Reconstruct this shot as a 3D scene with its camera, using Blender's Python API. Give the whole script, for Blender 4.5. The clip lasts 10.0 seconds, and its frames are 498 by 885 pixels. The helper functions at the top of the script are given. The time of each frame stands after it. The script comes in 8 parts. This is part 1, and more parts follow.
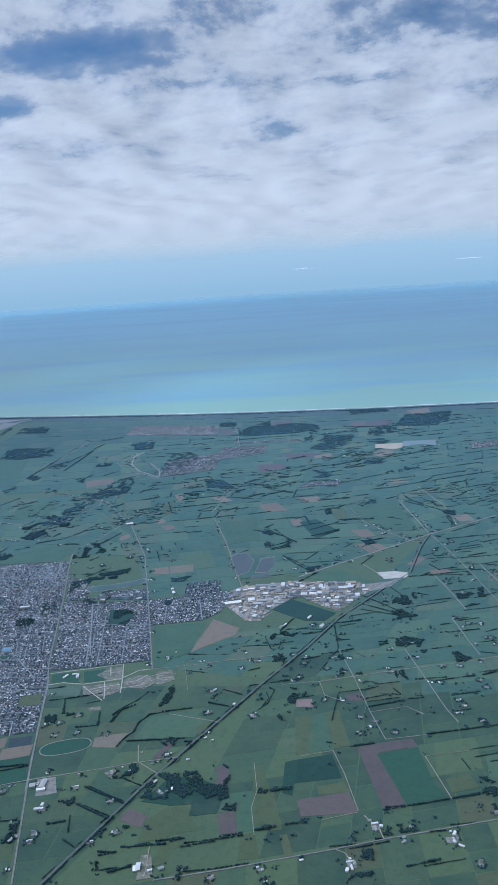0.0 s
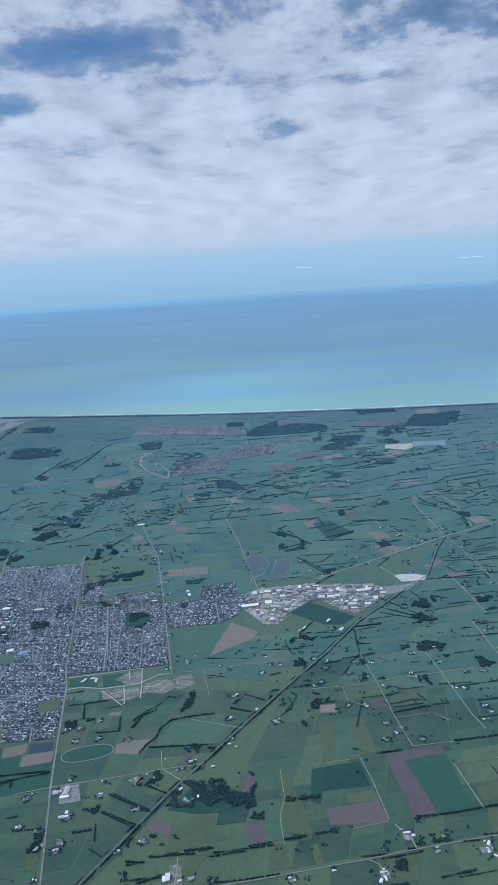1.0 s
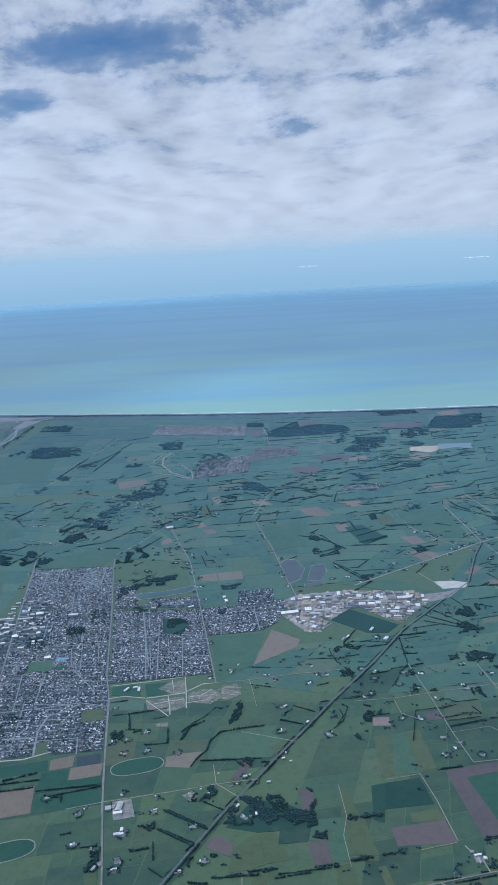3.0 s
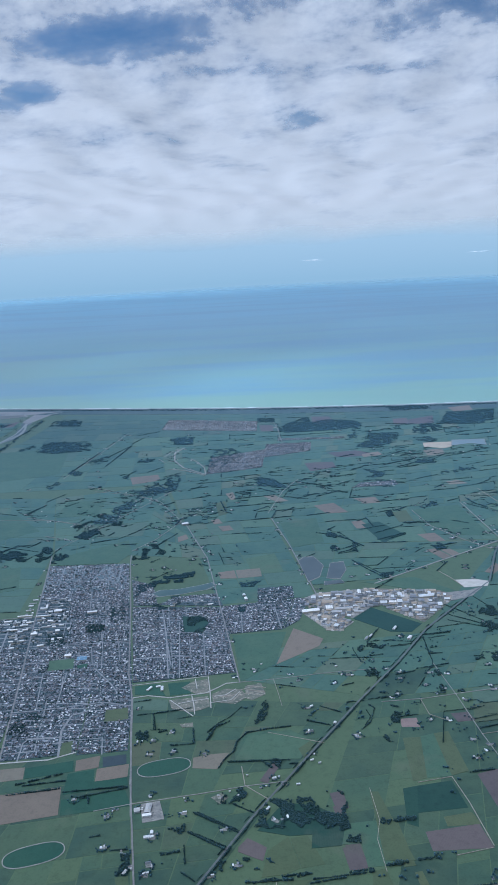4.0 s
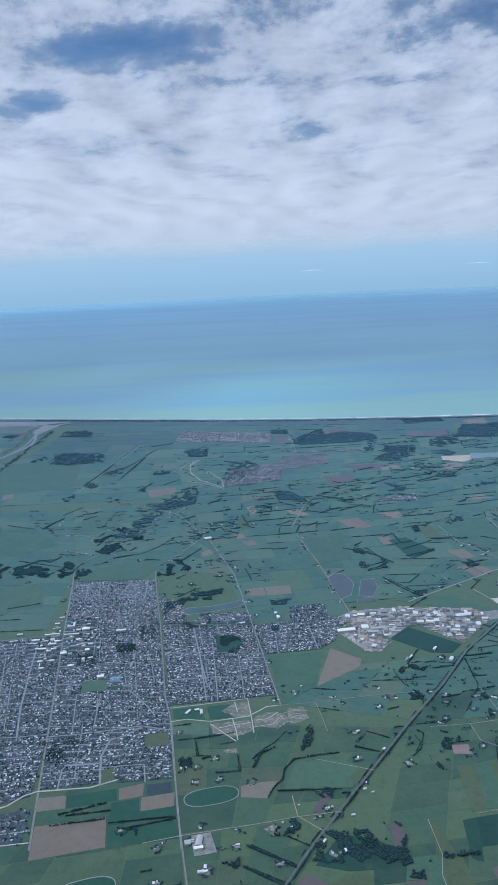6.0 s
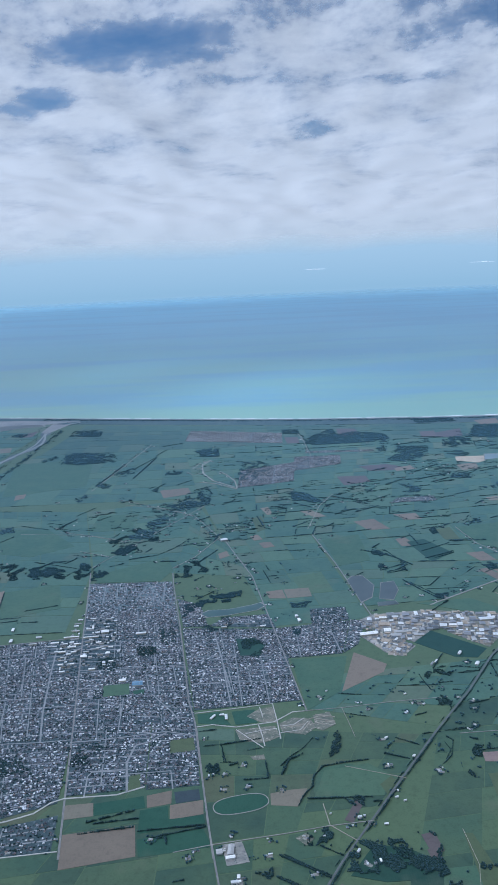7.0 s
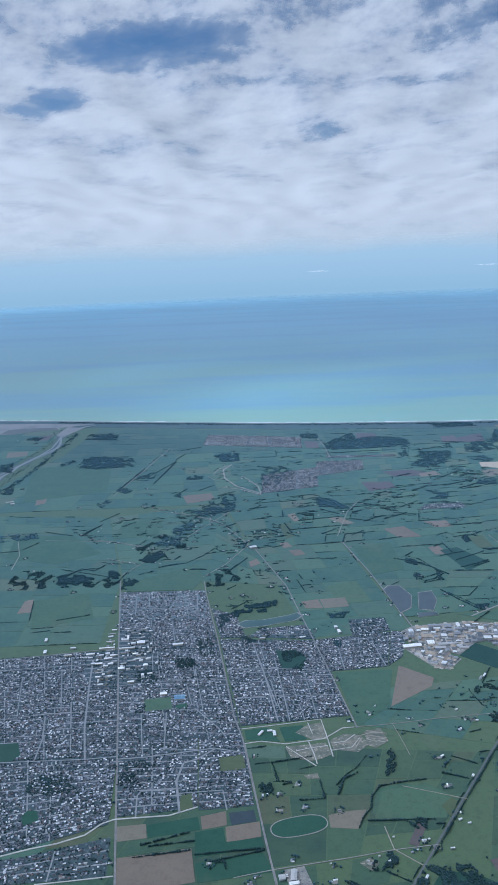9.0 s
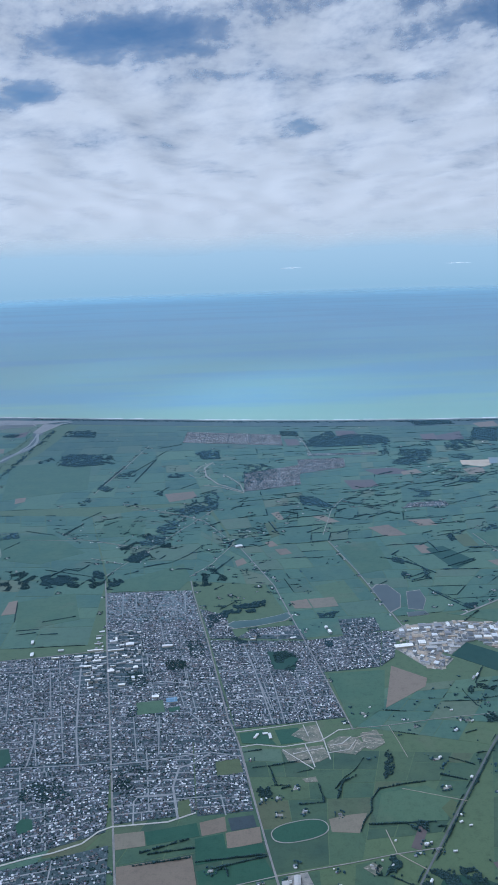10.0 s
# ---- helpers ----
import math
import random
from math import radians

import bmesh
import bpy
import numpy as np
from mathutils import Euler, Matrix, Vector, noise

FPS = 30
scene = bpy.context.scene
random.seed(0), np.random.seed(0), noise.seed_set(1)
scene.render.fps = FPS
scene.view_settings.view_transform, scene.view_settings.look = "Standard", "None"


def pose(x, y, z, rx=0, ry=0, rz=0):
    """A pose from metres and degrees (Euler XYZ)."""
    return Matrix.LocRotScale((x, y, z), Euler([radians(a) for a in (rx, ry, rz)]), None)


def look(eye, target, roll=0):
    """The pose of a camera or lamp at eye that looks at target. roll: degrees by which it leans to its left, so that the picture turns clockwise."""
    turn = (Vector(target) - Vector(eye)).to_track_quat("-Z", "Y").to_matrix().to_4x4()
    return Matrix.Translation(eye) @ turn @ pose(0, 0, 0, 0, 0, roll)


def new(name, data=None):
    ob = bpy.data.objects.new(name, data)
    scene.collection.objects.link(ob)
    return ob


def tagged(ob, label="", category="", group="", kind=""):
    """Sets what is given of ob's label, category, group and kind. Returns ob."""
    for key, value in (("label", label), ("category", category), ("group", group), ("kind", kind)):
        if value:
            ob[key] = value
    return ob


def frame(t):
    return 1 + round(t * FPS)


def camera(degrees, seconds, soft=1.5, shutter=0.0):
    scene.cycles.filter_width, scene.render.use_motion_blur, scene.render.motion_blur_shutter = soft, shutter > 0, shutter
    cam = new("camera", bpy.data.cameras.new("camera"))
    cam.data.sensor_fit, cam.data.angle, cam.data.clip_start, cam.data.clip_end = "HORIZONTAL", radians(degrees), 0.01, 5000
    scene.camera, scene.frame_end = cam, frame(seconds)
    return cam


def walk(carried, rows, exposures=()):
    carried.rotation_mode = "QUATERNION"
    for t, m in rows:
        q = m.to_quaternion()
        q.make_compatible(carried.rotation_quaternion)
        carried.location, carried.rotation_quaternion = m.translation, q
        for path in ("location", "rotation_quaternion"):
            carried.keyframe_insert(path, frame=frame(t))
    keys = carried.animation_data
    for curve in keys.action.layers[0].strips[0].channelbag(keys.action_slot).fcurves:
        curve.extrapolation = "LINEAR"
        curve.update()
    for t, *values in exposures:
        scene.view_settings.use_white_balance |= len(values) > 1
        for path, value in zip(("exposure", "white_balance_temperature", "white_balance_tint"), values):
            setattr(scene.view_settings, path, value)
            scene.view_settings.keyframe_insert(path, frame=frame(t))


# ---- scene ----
# An aerial view of a coastal plain, built at one sixteenth of its true size: 1 m here is 16 m there.
cam = camera(34.04, 10.0, soft=1.3)
# seconds, x, y, z, yaw, pitch, roll
ROWS = [
    (0.0, 0.00, 0.00, 142.50, 0.003, -12.220, -3.691),
    (0.5, -4.04, 1.92, 142.87, -0.067, -12.279, -3.622),
    (1.0, -8.08, 3.84, 143.23, -0.111, -12.301, -3.583),
    (1.5, -12.12, 5.76, 143.60, -0.115, -12.215, -3.451),
    (2.0, -16.16, 7.67, 143.96, -0.113, -12.064, -3.346),
    (2.5, -20.20, 9.59, 144.32, -0.060, -12.152, -3.281),
    (4.0, -32.32, 15.34, 145.39, 0.186, -12.833, -3.039),
    (4.5, -36.36, 17.26, 145.75, -0.110, -12.471, -2.857),
    (5.0, -40.40, 19.17, 146.10, -0.228, -12.208, -2.668),
    (5.5, -44.44, 21.09, 146.45, -0.227, -12.164, -2.668),
    (7.0, -56.57, 26.83, 147.50, -0.081, -12.282, -2.592),
    (7.5, -60.62, 28.74, 147.84, -0.014, -12.285, -2.507),
    (8.0, -64.66, 30.66, 148.19, -0.095, -12.158, -2.387),
    (8.5, -68.71, 32.57, 148.53, -0.081, -12.148, -2.382),
    (9.0, -72.75, 34.48, 148.87, -0.093, -12.171, -2.366),
    (9.5, -76.80, 36.39, 149.21, -0.592, -12.296, -2.224),
    (10.0, -80.85, 38.30, 149.55, -2.205, -12.511, -1.814),
]
EXPOSURE, KELVIN, TINT = 2.26, 5300, 10
walk(cam,
     [(t, pose(x, y, z, 90 + pitch, 0, yaw) @ pose(0, 0, 0, 0, 0, roll)) for t, x, y, z, yaw, pitch, roll in ROWS],
     exposures=[(0, EXPOSURE, KELVIN, TINT), (10, EXPOSURE, KELVIN, TINT)])

# ---- world and sun ----
SUN_HIGH, SUN_ROUND = 48.0, -75.0      # degrees above the horizon; degrees clockwise from +y
world = bpy.data.worlds.new("sky")
scene.world = world
world.use_nodes = True
wn, wl = world.node_tree.nodes, world.node_tree.links
sky = wn.new("ShaderNodeTexSky")
sky.sky_type, sky.sun_disc = "NISHITA", False
sky.sun_elevation, sky.sun_rotation = radians(SUN_HIGH), radians(SUN_ROUND)
sky.altitude, sky.air_density, sky.dust_density, sky.ozone_density = 0, 1.0, 0.0, 2.0
tone = wn.new("ShaderNodeMix")
tone.data_type, tone.blend_type = "RGBA", "MULTIPLY"
tone.inputs[0].default_value = 1.0
tone.inputs[7].default_value = (0.72, 0.88, 1.0, 1)      # marine air, bluer than the model's
wl.new(sky.outputs[0], tone.inputs[6])
wl.new(tone.outputs[2], wn["Background"].inputs[0])
wn["Background"].inputs[1].default_value = 0.0125

sun = new("sun", bpy.data.lights.new("sun", "SUN"))
sun.data.energy, sun.data.angle, sun.data.color = 3.5, radians(80), (1.0, 0.99, 0.97)
a, e = radians(SUN_ROUND), radians(SUN_HIGH)
sun.matrix_world = look((0, 0, 0), (-math.sin(a) * math.cos(e), -math.cos(a) * math.cos(e), -math.sin(e)))

# ---- materials ----


class Nodes:
    """Short hands for one material's node tree."""

    def __init__(self, name):
        self.m = bpy.data.materials.new(name)
        self.m.use_nodes = True
        self.t = self.m.node_tree
        self.bsdf = self.t.nodes["Principled BSDF"]
        self.out = self.t.nodes["Material Output"]

    def add(self, kind, **values):
        n = self.t.nodes.new(kind)
        for k, v in values.items():
            n.inputs[k].default_value = v
        return n

    def link(self, a, b):
        self.t.links.new(a, b)

    def place(self):
        return self.add("ShaderNodeNewGeometry").outputs["Position"]

    def noise(self, scale, detail=3.0, rough=0.55, vector=None, stretch=None):
        n = self.add("ShaderNodeTexNoise", Scale=scale, Detail=detail, Roughness=rough)
        v = vector or self.place()
        if stretch:
            s = self.add("ShaderNodeMapping")
            s.inputs["Scale"].default_value = stretch
            self.link(v, s.inputs["Vector"])
            v = s.outputs[0]
        self.link(v, n.inputs["Vector"])
        return n.outputs["Fac"]

    def ramp(self, fac, *stops):
        r = self.t.nodes.new("ShaderNodeValToRGB")
        e = r.color_ramp.elements
        while len(e) < len(stops):
            e.new(0.5)
        for i, (p, c) in enumerate(stops):
            e[i].position, e[i].color = p, (*(c if hasattr(c, "__len__") else (c, c, c)), 1)
        self.link(fac, r.inputs[0])
        return r.outputs[0]

    def mix(self, fac, a, b, how="MIX"):
        x = self.t.nodes.new("ShaderNodeMix")
        x.data_type, x.blend_type = "RGBA", how
        for k, v in ((0, fac), (6, a), (7, b)):
            if hasattr(v, "links"):
                self.link(v, x.inputs[k])
            else:
                x.inputs[k].default_value = v if k == 0 else (*v, 1)
        return x.outputs[2]

    def maths(self, how, a, b=0.0):
        x = self.t.nodes.new("ShaderNodeMath")
        x.operation = how
        for k, v in ((0, a), (1, b)):
            if hasattr(v, "links"):
                self.link(v, x.inputs[k])
            else:
                x.inputs[k].default_value = v
        return x.outputs[0]

    def finish(self, colour, rough=0.8, bump=None, strength=0.3, depth=0.05, specular=0.3, haze_sheen=0.27):
        self.link(colour, self.bsdf.inputs["Base Color"])
        self.bsdf.inputs["Roughness"].default_value = rough
        self.bsdf.inputs["Specular IOR Level"].default_value = specular
        # a blue sheen, strongest at grazing angles, stands in for aerial haze
        self.bsdf.inputs["Sheen Weight"].default_value = haze_sheen
        self.bsdf.inputs["Sheen Roughness"].default_value = 0.45
        self.bsdf.inputs["Sheen Tint"].default_value = (0.24, 0.53, 0.95, 1)
        if bump is not None:
            b = self.add("ShaderNodeBump", Strength=strength, Distance=depth)
            self.link(bump, b.inputs["Height"])
            self.link(b.outputs[0], self.bsdf.inputs["Normal"])
        return self.m


def turf(name, dark, mid, light, island=False, worn=(0.115, 0.125, 0.085), rows=0.0, third=None):
    """Pasture or crop: a tone for each paddock, broad stains, fine grain."""
    n = Nodes(name)
    if island:
        pick = n.add("ShaderNodeNewGeometry").outputs["Random Per Island"]
    else:
        pick = n.add("ShaderNodeObjectInfo").outputs["Random"]
    tone = n.ramp(pick, (0.0, dark), (0.3, mid), (0.55, dark), (0.72, light), (0.86, mid), (1.0, third or light))
    broad, grain = n.noise(0.09, 4), n.noise(1.6, 5, 0.7)
    c = n.mix(n.ramp(broad, (0.35, 0.0), (0.68, 0.9)), tone, n.mix(0.5, tone, light))
    c = n.mix(n.ramp(n.noise(0.035, 5, 0.6), (0.6, 0.0), (0.75, 0.55)), c, worn)
    c = n.mix(n.ramp(n.noise(0.4, 4, 0.6), (0.3, 0.84), (0.7, 1.14)), (0, 0, 0), c)
    c = n.mix(n.ramp(grain, (0.3, 0.88), (0.7, 1.1)), (0, 0, 0), c)
    if rows:
        w = n.add("ShaderNodeTexWave", Scale=rows, Distortion=1.5, Detail=2.0)
        n.link(n.place(), w.inputs["Vector"])
        c = n.mix(n.ramp(w.outputs["Fac"], (0.0, 0.0), (1.0, 0.22)), c, dark)
    return n.finish(c, 0.9, grain, 0.15, 0.03, 0.15)


def plain(name, low, high, scale=1.0, rough=0.85, metal=0.0, speck=None):
    """A surface between two colours, with blotches and grain."""
    n = Nodes(name)
    a, b = n.noise(scale, 4), n.noise(scale * 9, 4, 0.7)
    c = n.mix(n.ramp(a, (0.3, 0.0), (0.7, 1.0)), low, high)
    c = n.mix(n.ramp(b, (0.3, 0.7), (0.7, 1.15)), (0, 0, 0), c)
    if speck:
        c = n.mix(n.ramp(n.noise(scale * 2.5, 5, 0.65), (0.55, 0.0), (0.65, 1.0)), c, speck)
    n.bsdf.inputs["Metallic"].default_value = metal
    return n.finish(c, rough, b, 0.3, 0.04)


def chosen(name, colours, rough=0.7, island=False, grain=4.0, metal=0.0):
    """One of several paints for each thing, weathered."""
    n = Nodes(name)
    if island:
        pick = n.add("ShaderNodeNewGeometry").outputs["Random Per Island"]
    else:
        pick = n.add("ShaderNodeObjectInfo").outputs["Random"]
    r = n.t.nodes.new("ShaderNodeValToRGB")
    r.color_ramp.interpolation = "CONSTANT"
    e = r.color_ramp.elements
    while len(e) < len(colours):
        e.new(0.5)
    for i, c in enumerate(colours):
        e[i].position, e[i].color = i / len(colours), (*c, 1)
    n.link(pick, r.inputs[0])
    g = n.noise(grain, 4, 0.7)
    c = n.mix(n.ramp(g, (0.3, 0.75), (0.7, 1.1)), (0, 0, 0), r.outputs[0])
    n.bsdf.inputs["Metallic"].default_value = metal
    return n.finish(c, rough, g, 0.2, 0.02)


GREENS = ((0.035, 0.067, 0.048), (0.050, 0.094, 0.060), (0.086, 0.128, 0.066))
MAT = {
    "grass": turf("pasture", *GREENS, third=(0.088, 0.096, 0.056)),
    # far pasture, with distance haze put into its greens: paler and bluer
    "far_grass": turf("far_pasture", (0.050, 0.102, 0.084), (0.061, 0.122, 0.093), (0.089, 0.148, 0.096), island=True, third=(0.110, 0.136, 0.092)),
    "bright": turf("fresh_pasture", (0.050, 0.102, 0.066), (0.062, 0.116, 0.072), (0.084, 0.134, 0.078)),
    "dark": turf("dark_crop", (0.018, 0.050, 0.036), (0.022, 0.058, 0.040), (0.03, 0.07, 0.046), rows=0.5),
    "crop": turf("green_crop", (0.022, 0.068, 0.044), (0.028, 0.078, 0.05), (0.038, 0.09, 0.055), rows=0.6),
    "darkcrop": turf("netted_crop", (0.035, 0.05, 0.06), (0.045, 0.06, 0.07), (0.06, 0.075, 0.08), rows=1.5),
    "olive": turf("olive_stubble", (0.066, 0.098, 0.05), (0.078, 0.104, 0.053), (0.092, 0.114, 0.058), rows=0.5),
    "tan": turf("dry_stubble", (0.15, 0.14, 0.11), (0.17, 0.155, 0.12), (0.2, 0.175, 0.135), rows=0.4),
    "plough": turf("ploughed_soil", (0.088, 0.076, 0.076), (0.104, 0.086, 0.084), (0.122, 0.10, 0.096), rows=0.8),
    "brown": turf("tilled_soil", (0.150, 0.125, 0.098), (0.172, 0.143, 0.112), (0.195, 0.163, 0.128), rows=0.7),
    "pink": turf("pale_soil", (0.20, 0.15, 0.14), (0.22, 0.165, 0.15), (0.25, 0.19, 0.17)),
    "ground": turf("plain_grass", *GREENS),
    "town": plain("town_lawn", (0.030, 0.054, 0.060), (0.052, 0.080, 0.088), 0.35, speck=(0.11, 0.13, 0.15)),
    "new_town": plain("new_town_ground", (0.070, 0.118, 0.132), (0.125, 0.170, 0.186), 0.2, speck=(0.06, 0.085, 0.085)),
    "road": plain("chip_seal", (0.15, 0.15, 0.155), (0.24, 0.235, 0.23), 0.5, 0.8),
    "street": plain("town_street", (0.19, 0.2, 0.215), (0.27, 0.28, 0.295), 0.5, 0.8),
    "highway": plain("dark_asphalt", (0.085, 0.098, 0.102), (0.13, 0.142, 0.145), 0.4, 0.8),
    "lane": plain("pale_seal", (0.2, 0.2, 0.19), (0.3, 0.29, 0.27), 0.5, 0.85),
    "gravel": plain("gravel", (0.24, 0.22, 0.18), (0.36, 0.33, 0.28), 0.6, 0.9),
    "concrete": plain("new_concrete", (0.34, 0.34, 0.32), (0.46, 0.45, 0.43), 0.5, 0.8),
    "rail": plain("ballast", (0.17, 0.16, 0.16), (0.24, 0.23, 0.22), 0.8, 0.9),
    "soil": plain("bare_soil", (0.085, 0.105, 0.08), (0.21, 0.2, 0.16), 0.35, 0.95, speck=(0.34, 0.32, 0.27)),
    "sand": plain("pale_sand", (0.33, 0.28, 0.21), (0.45, 0.39, 0.3), 0.15, 0.95),
    "white_gravel": plain("white_gravel", (0.42, 0.4, 0.36), (0.55, 0.53, 0.5), 0.4, 0.9),
    "yard": plain("yard_gravel", (0.15, 0.155, 0.155), (0.33, 0.315, 0.285), 0.5, 0.9, speck=(0.07, 0.085, 0.085)),
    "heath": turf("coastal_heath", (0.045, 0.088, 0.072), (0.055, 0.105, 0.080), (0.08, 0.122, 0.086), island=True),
    "beach": plain("beach_sand", (0.17, 0.175, 0.175), (0.25, 0.245, 0.235), 0.05, 0.9),
    "shingle": plain("river_shingle", (0.06, 0.08, 0.08), (0.12, 0.135, 0.14), 0.09, 0.9, speck=(0.04, 0.066, 0.06)),
    "scrub": plain("dune_scrub", (0.042, 0.074, 0.074), (0.066, 0.098, 0.090), 0.03, 0.95, speck=(0.036, 0.060, 0.064)),
    "foam": plain("surf_foam", (0.7, 0.72, 0.72), (0.85, 0.86, 0.86), 0.3, 0.7),
    "wall": chosen("house_wall", ((0.5, 0.47, 0.42), (0.35, 0.3, 0.26), (0.6, 0.6, 0.58), (0.3, 0.2, 0.16))),
    # the near wall paints again, blued for the haze over far houses
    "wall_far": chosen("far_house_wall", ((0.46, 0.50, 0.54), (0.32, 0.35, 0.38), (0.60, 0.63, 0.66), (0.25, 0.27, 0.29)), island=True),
    "trunk": plain("bark", (0.06, 0.045, 0.035), (0.11, 0.085, 0.06), 4.0),
    "shed_wall": chosen("shed_wall", ((0.6, 0.6, 0.58), (0.4, 0.42, 0.42), (0.5, 0.47, 0.4)), 0.5),
    "white": chosen("white_steel_roof", ((0.72, 0.73, 0.74), (0.62, 0.64, 0.66), (0.8, 0.8, 0.79)), 0.45),
    "grey": chosen("grey_steel_roof", ((0.3, 0.31, 0.32), (0.22, 0.23, 0.25), (0.4, 0.4, 0.4)), 0.45),
    "tin": chosen("weathered_steel_roof", ((0.14, 0.15, 0.16), (0.10, 0.11, 0.12), (0.2, 0.19, 0.175)), 0.5),
    "blue": chosen("blue_steel_roof", ((0.12, 0.24, 0.36), (0.12, 0.24, 0.36)), 0.45),
    "pad": chosen("yard_pads", ((0.30, 0.27, 0.22), (0.36, 0.35, 0.33), (0.16, 0.16, 0.155), (0.42, 0.40, 0.37), (0.24, 0.20, 0.16), (0.11, 0.115, 0.115), (0.34, 0.30, 0.25)), 0.9, island=True, grain=1.2),
    "timber": plain("stacked_timber", (0.30, 0.25, 0.19), (0.42, 0.36, 0.28), 1.0),
}
ROOFS = ((0.05, 0.057, 0.072), (0.15, 0.165, 0.20), (0.045, 0.052, 0.066), (0.34, 0.37, 0.43), (0.07, 0.08, 0.1), (0.13, 0.112, 0.112), (0.20, 0.22, 0.26), (0.66, 0.69, 0.74), (0.05, 0.058, 0.072), (0.17, 0.185, 0.22),
         (0.09, 0.095, 0.11), (0.19, 0.15, 0.14), (0.24, 0.26, 0.31), (0.10, 0.112, 0.135), (0.76, 0.77, 0.79), (0.08, 0.092, 0.112), (0.46, 0.50, 0.57), (0.12, 0.133, 0.16), (0.70, 0.72, 0.75), (0.26, 0.285, 0.33))
MAT["roof"] = chosen("house_roof", ROOFS, 0.5)
MAT["roof_far"] = chosen("far_house_roof", ROOFS, 0.5, island=True)


def foliage(name, dark, light):
    n = Nodes(name)
    pick = n.add("ShaderNodeNewGeometry").outputs["Random Per Island"]
    g = n.noise(2.0, 5, 0.7)
    c = n.mix(pick, dark, light)
    c = n.mix(n.ramp(g, (0.3, 0.6), (0.7, 1.2)), (0, 0, 0), c)
    return n.finish(c, 0.95, g, 0.6, 0.2, 0.1, 0.45)


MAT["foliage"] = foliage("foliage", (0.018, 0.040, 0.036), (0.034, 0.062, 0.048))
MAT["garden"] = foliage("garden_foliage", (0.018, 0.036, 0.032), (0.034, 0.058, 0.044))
# leaves of shore pines and all far trees; the blue imitates haze
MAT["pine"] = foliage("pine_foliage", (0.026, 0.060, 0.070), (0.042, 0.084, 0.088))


def water(name, colour, deep, rough=0.12, scale=0.4):
    n = Nodes(name)
    c = n.mix(n.ramp(n.noise(scale * 0.3, 4), (0.35, 0.0), (0.7, 1.0)), colour, deep)
    return n.finish(c, rough, n.noise(scale * 8, 3), 0.06, 0.02, 0.25, 0.1)


MAT["pond_grey"] = water("settling_pond_water", (0.07, 0.095, 0.11), (0.055, 0.08, 0.095), 0.5)
MAT["pond_green"] = water("lake_water", (0.05, 0.10, 0.105), (0.035, 0.08, 0.09), 0.5)
MAT["pond_blue"] = water("quarry_lake_water", (0.14, 0.2, 0.24), (0.11, 0.17, 0.21), 0.5)
MAT["river"] = water("river_water", (0.13, 0.17, 0.19), (0.09, 0.125, 0.15), 0.4)


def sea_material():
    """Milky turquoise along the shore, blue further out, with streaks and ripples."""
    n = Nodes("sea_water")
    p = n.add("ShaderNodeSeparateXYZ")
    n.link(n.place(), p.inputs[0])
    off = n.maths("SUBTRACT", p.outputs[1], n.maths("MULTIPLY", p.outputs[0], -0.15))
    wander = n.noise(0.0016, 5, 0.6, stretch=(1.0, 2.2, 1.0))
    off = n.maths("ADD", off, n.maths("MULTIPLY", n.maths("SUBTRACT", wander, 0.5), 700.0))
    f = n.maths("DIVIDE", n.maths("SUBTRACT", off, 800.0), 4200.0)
    # stops also offset the light: raised under thick cloud, lowered past the deck's edge
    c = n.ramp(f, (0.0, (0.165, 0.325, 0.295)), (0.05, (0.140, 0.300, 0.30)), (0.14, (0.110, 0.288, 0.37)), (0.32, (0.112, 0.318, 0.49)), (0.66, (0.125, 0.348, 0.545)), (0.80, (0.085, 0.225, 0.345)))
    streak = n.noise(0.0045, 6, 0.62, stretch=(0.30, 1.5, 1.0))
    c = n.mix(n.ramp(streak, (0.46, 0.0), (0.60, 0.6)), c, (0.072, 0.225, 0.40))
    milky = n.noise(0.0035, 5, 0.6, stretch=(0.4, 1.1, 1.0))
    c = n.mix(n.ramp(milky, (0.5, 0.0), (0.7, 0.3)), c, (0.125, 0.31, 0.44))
    n.finish(c, 0.3, n.noise(0.5, 4, 0.6, stretch=(0.5, 1.0, 1.0)), 0.12, 0.15, 0.16, 0.0)
    # far out the sheet turns clear and shows the backdrop, to imitate haze
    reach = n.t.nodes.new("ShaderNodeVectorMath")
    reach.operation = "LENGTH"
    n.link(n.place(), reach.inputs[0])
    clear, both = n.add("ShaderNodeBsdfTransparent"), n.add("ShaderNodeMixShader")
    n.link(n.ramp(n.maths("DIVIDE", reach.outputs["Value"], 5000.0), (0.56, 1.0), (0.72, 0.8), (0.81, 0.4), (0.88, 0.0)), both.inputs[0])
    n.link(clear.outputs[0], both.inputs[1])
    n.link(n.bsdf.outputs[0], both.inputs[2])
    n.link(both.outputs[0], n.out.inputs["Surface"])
    return n.m


def wisp_material():
    """A thin shred of white cloud."""
    n = Nodes("wisp")
    n.t.nodes.remove(n.bsdf)
    glow, clear, both = n.add("ShaderNodeBsdfDiffuse", Color=(0.8, 0.8, 0.81, 1)), n.add("ShaderNodeBsdfTransparent"), n.add("ShaderNodeMixShader")
    n.link(n.ramp(n.noise(0.06, 4), (0.35, 0.03), (0.65, 0.32)), both.inputs[0])
    n.link(clear.outputs[0], both.inputs[1])
    n.link(glow.outputs[0], both.inputs[2])
    n.link(both.outputs[0], n.out.inputs["Surface"])
    return n.m


MAT["wisp"] = wisp_material()
MAT["sea"] = sea_material()


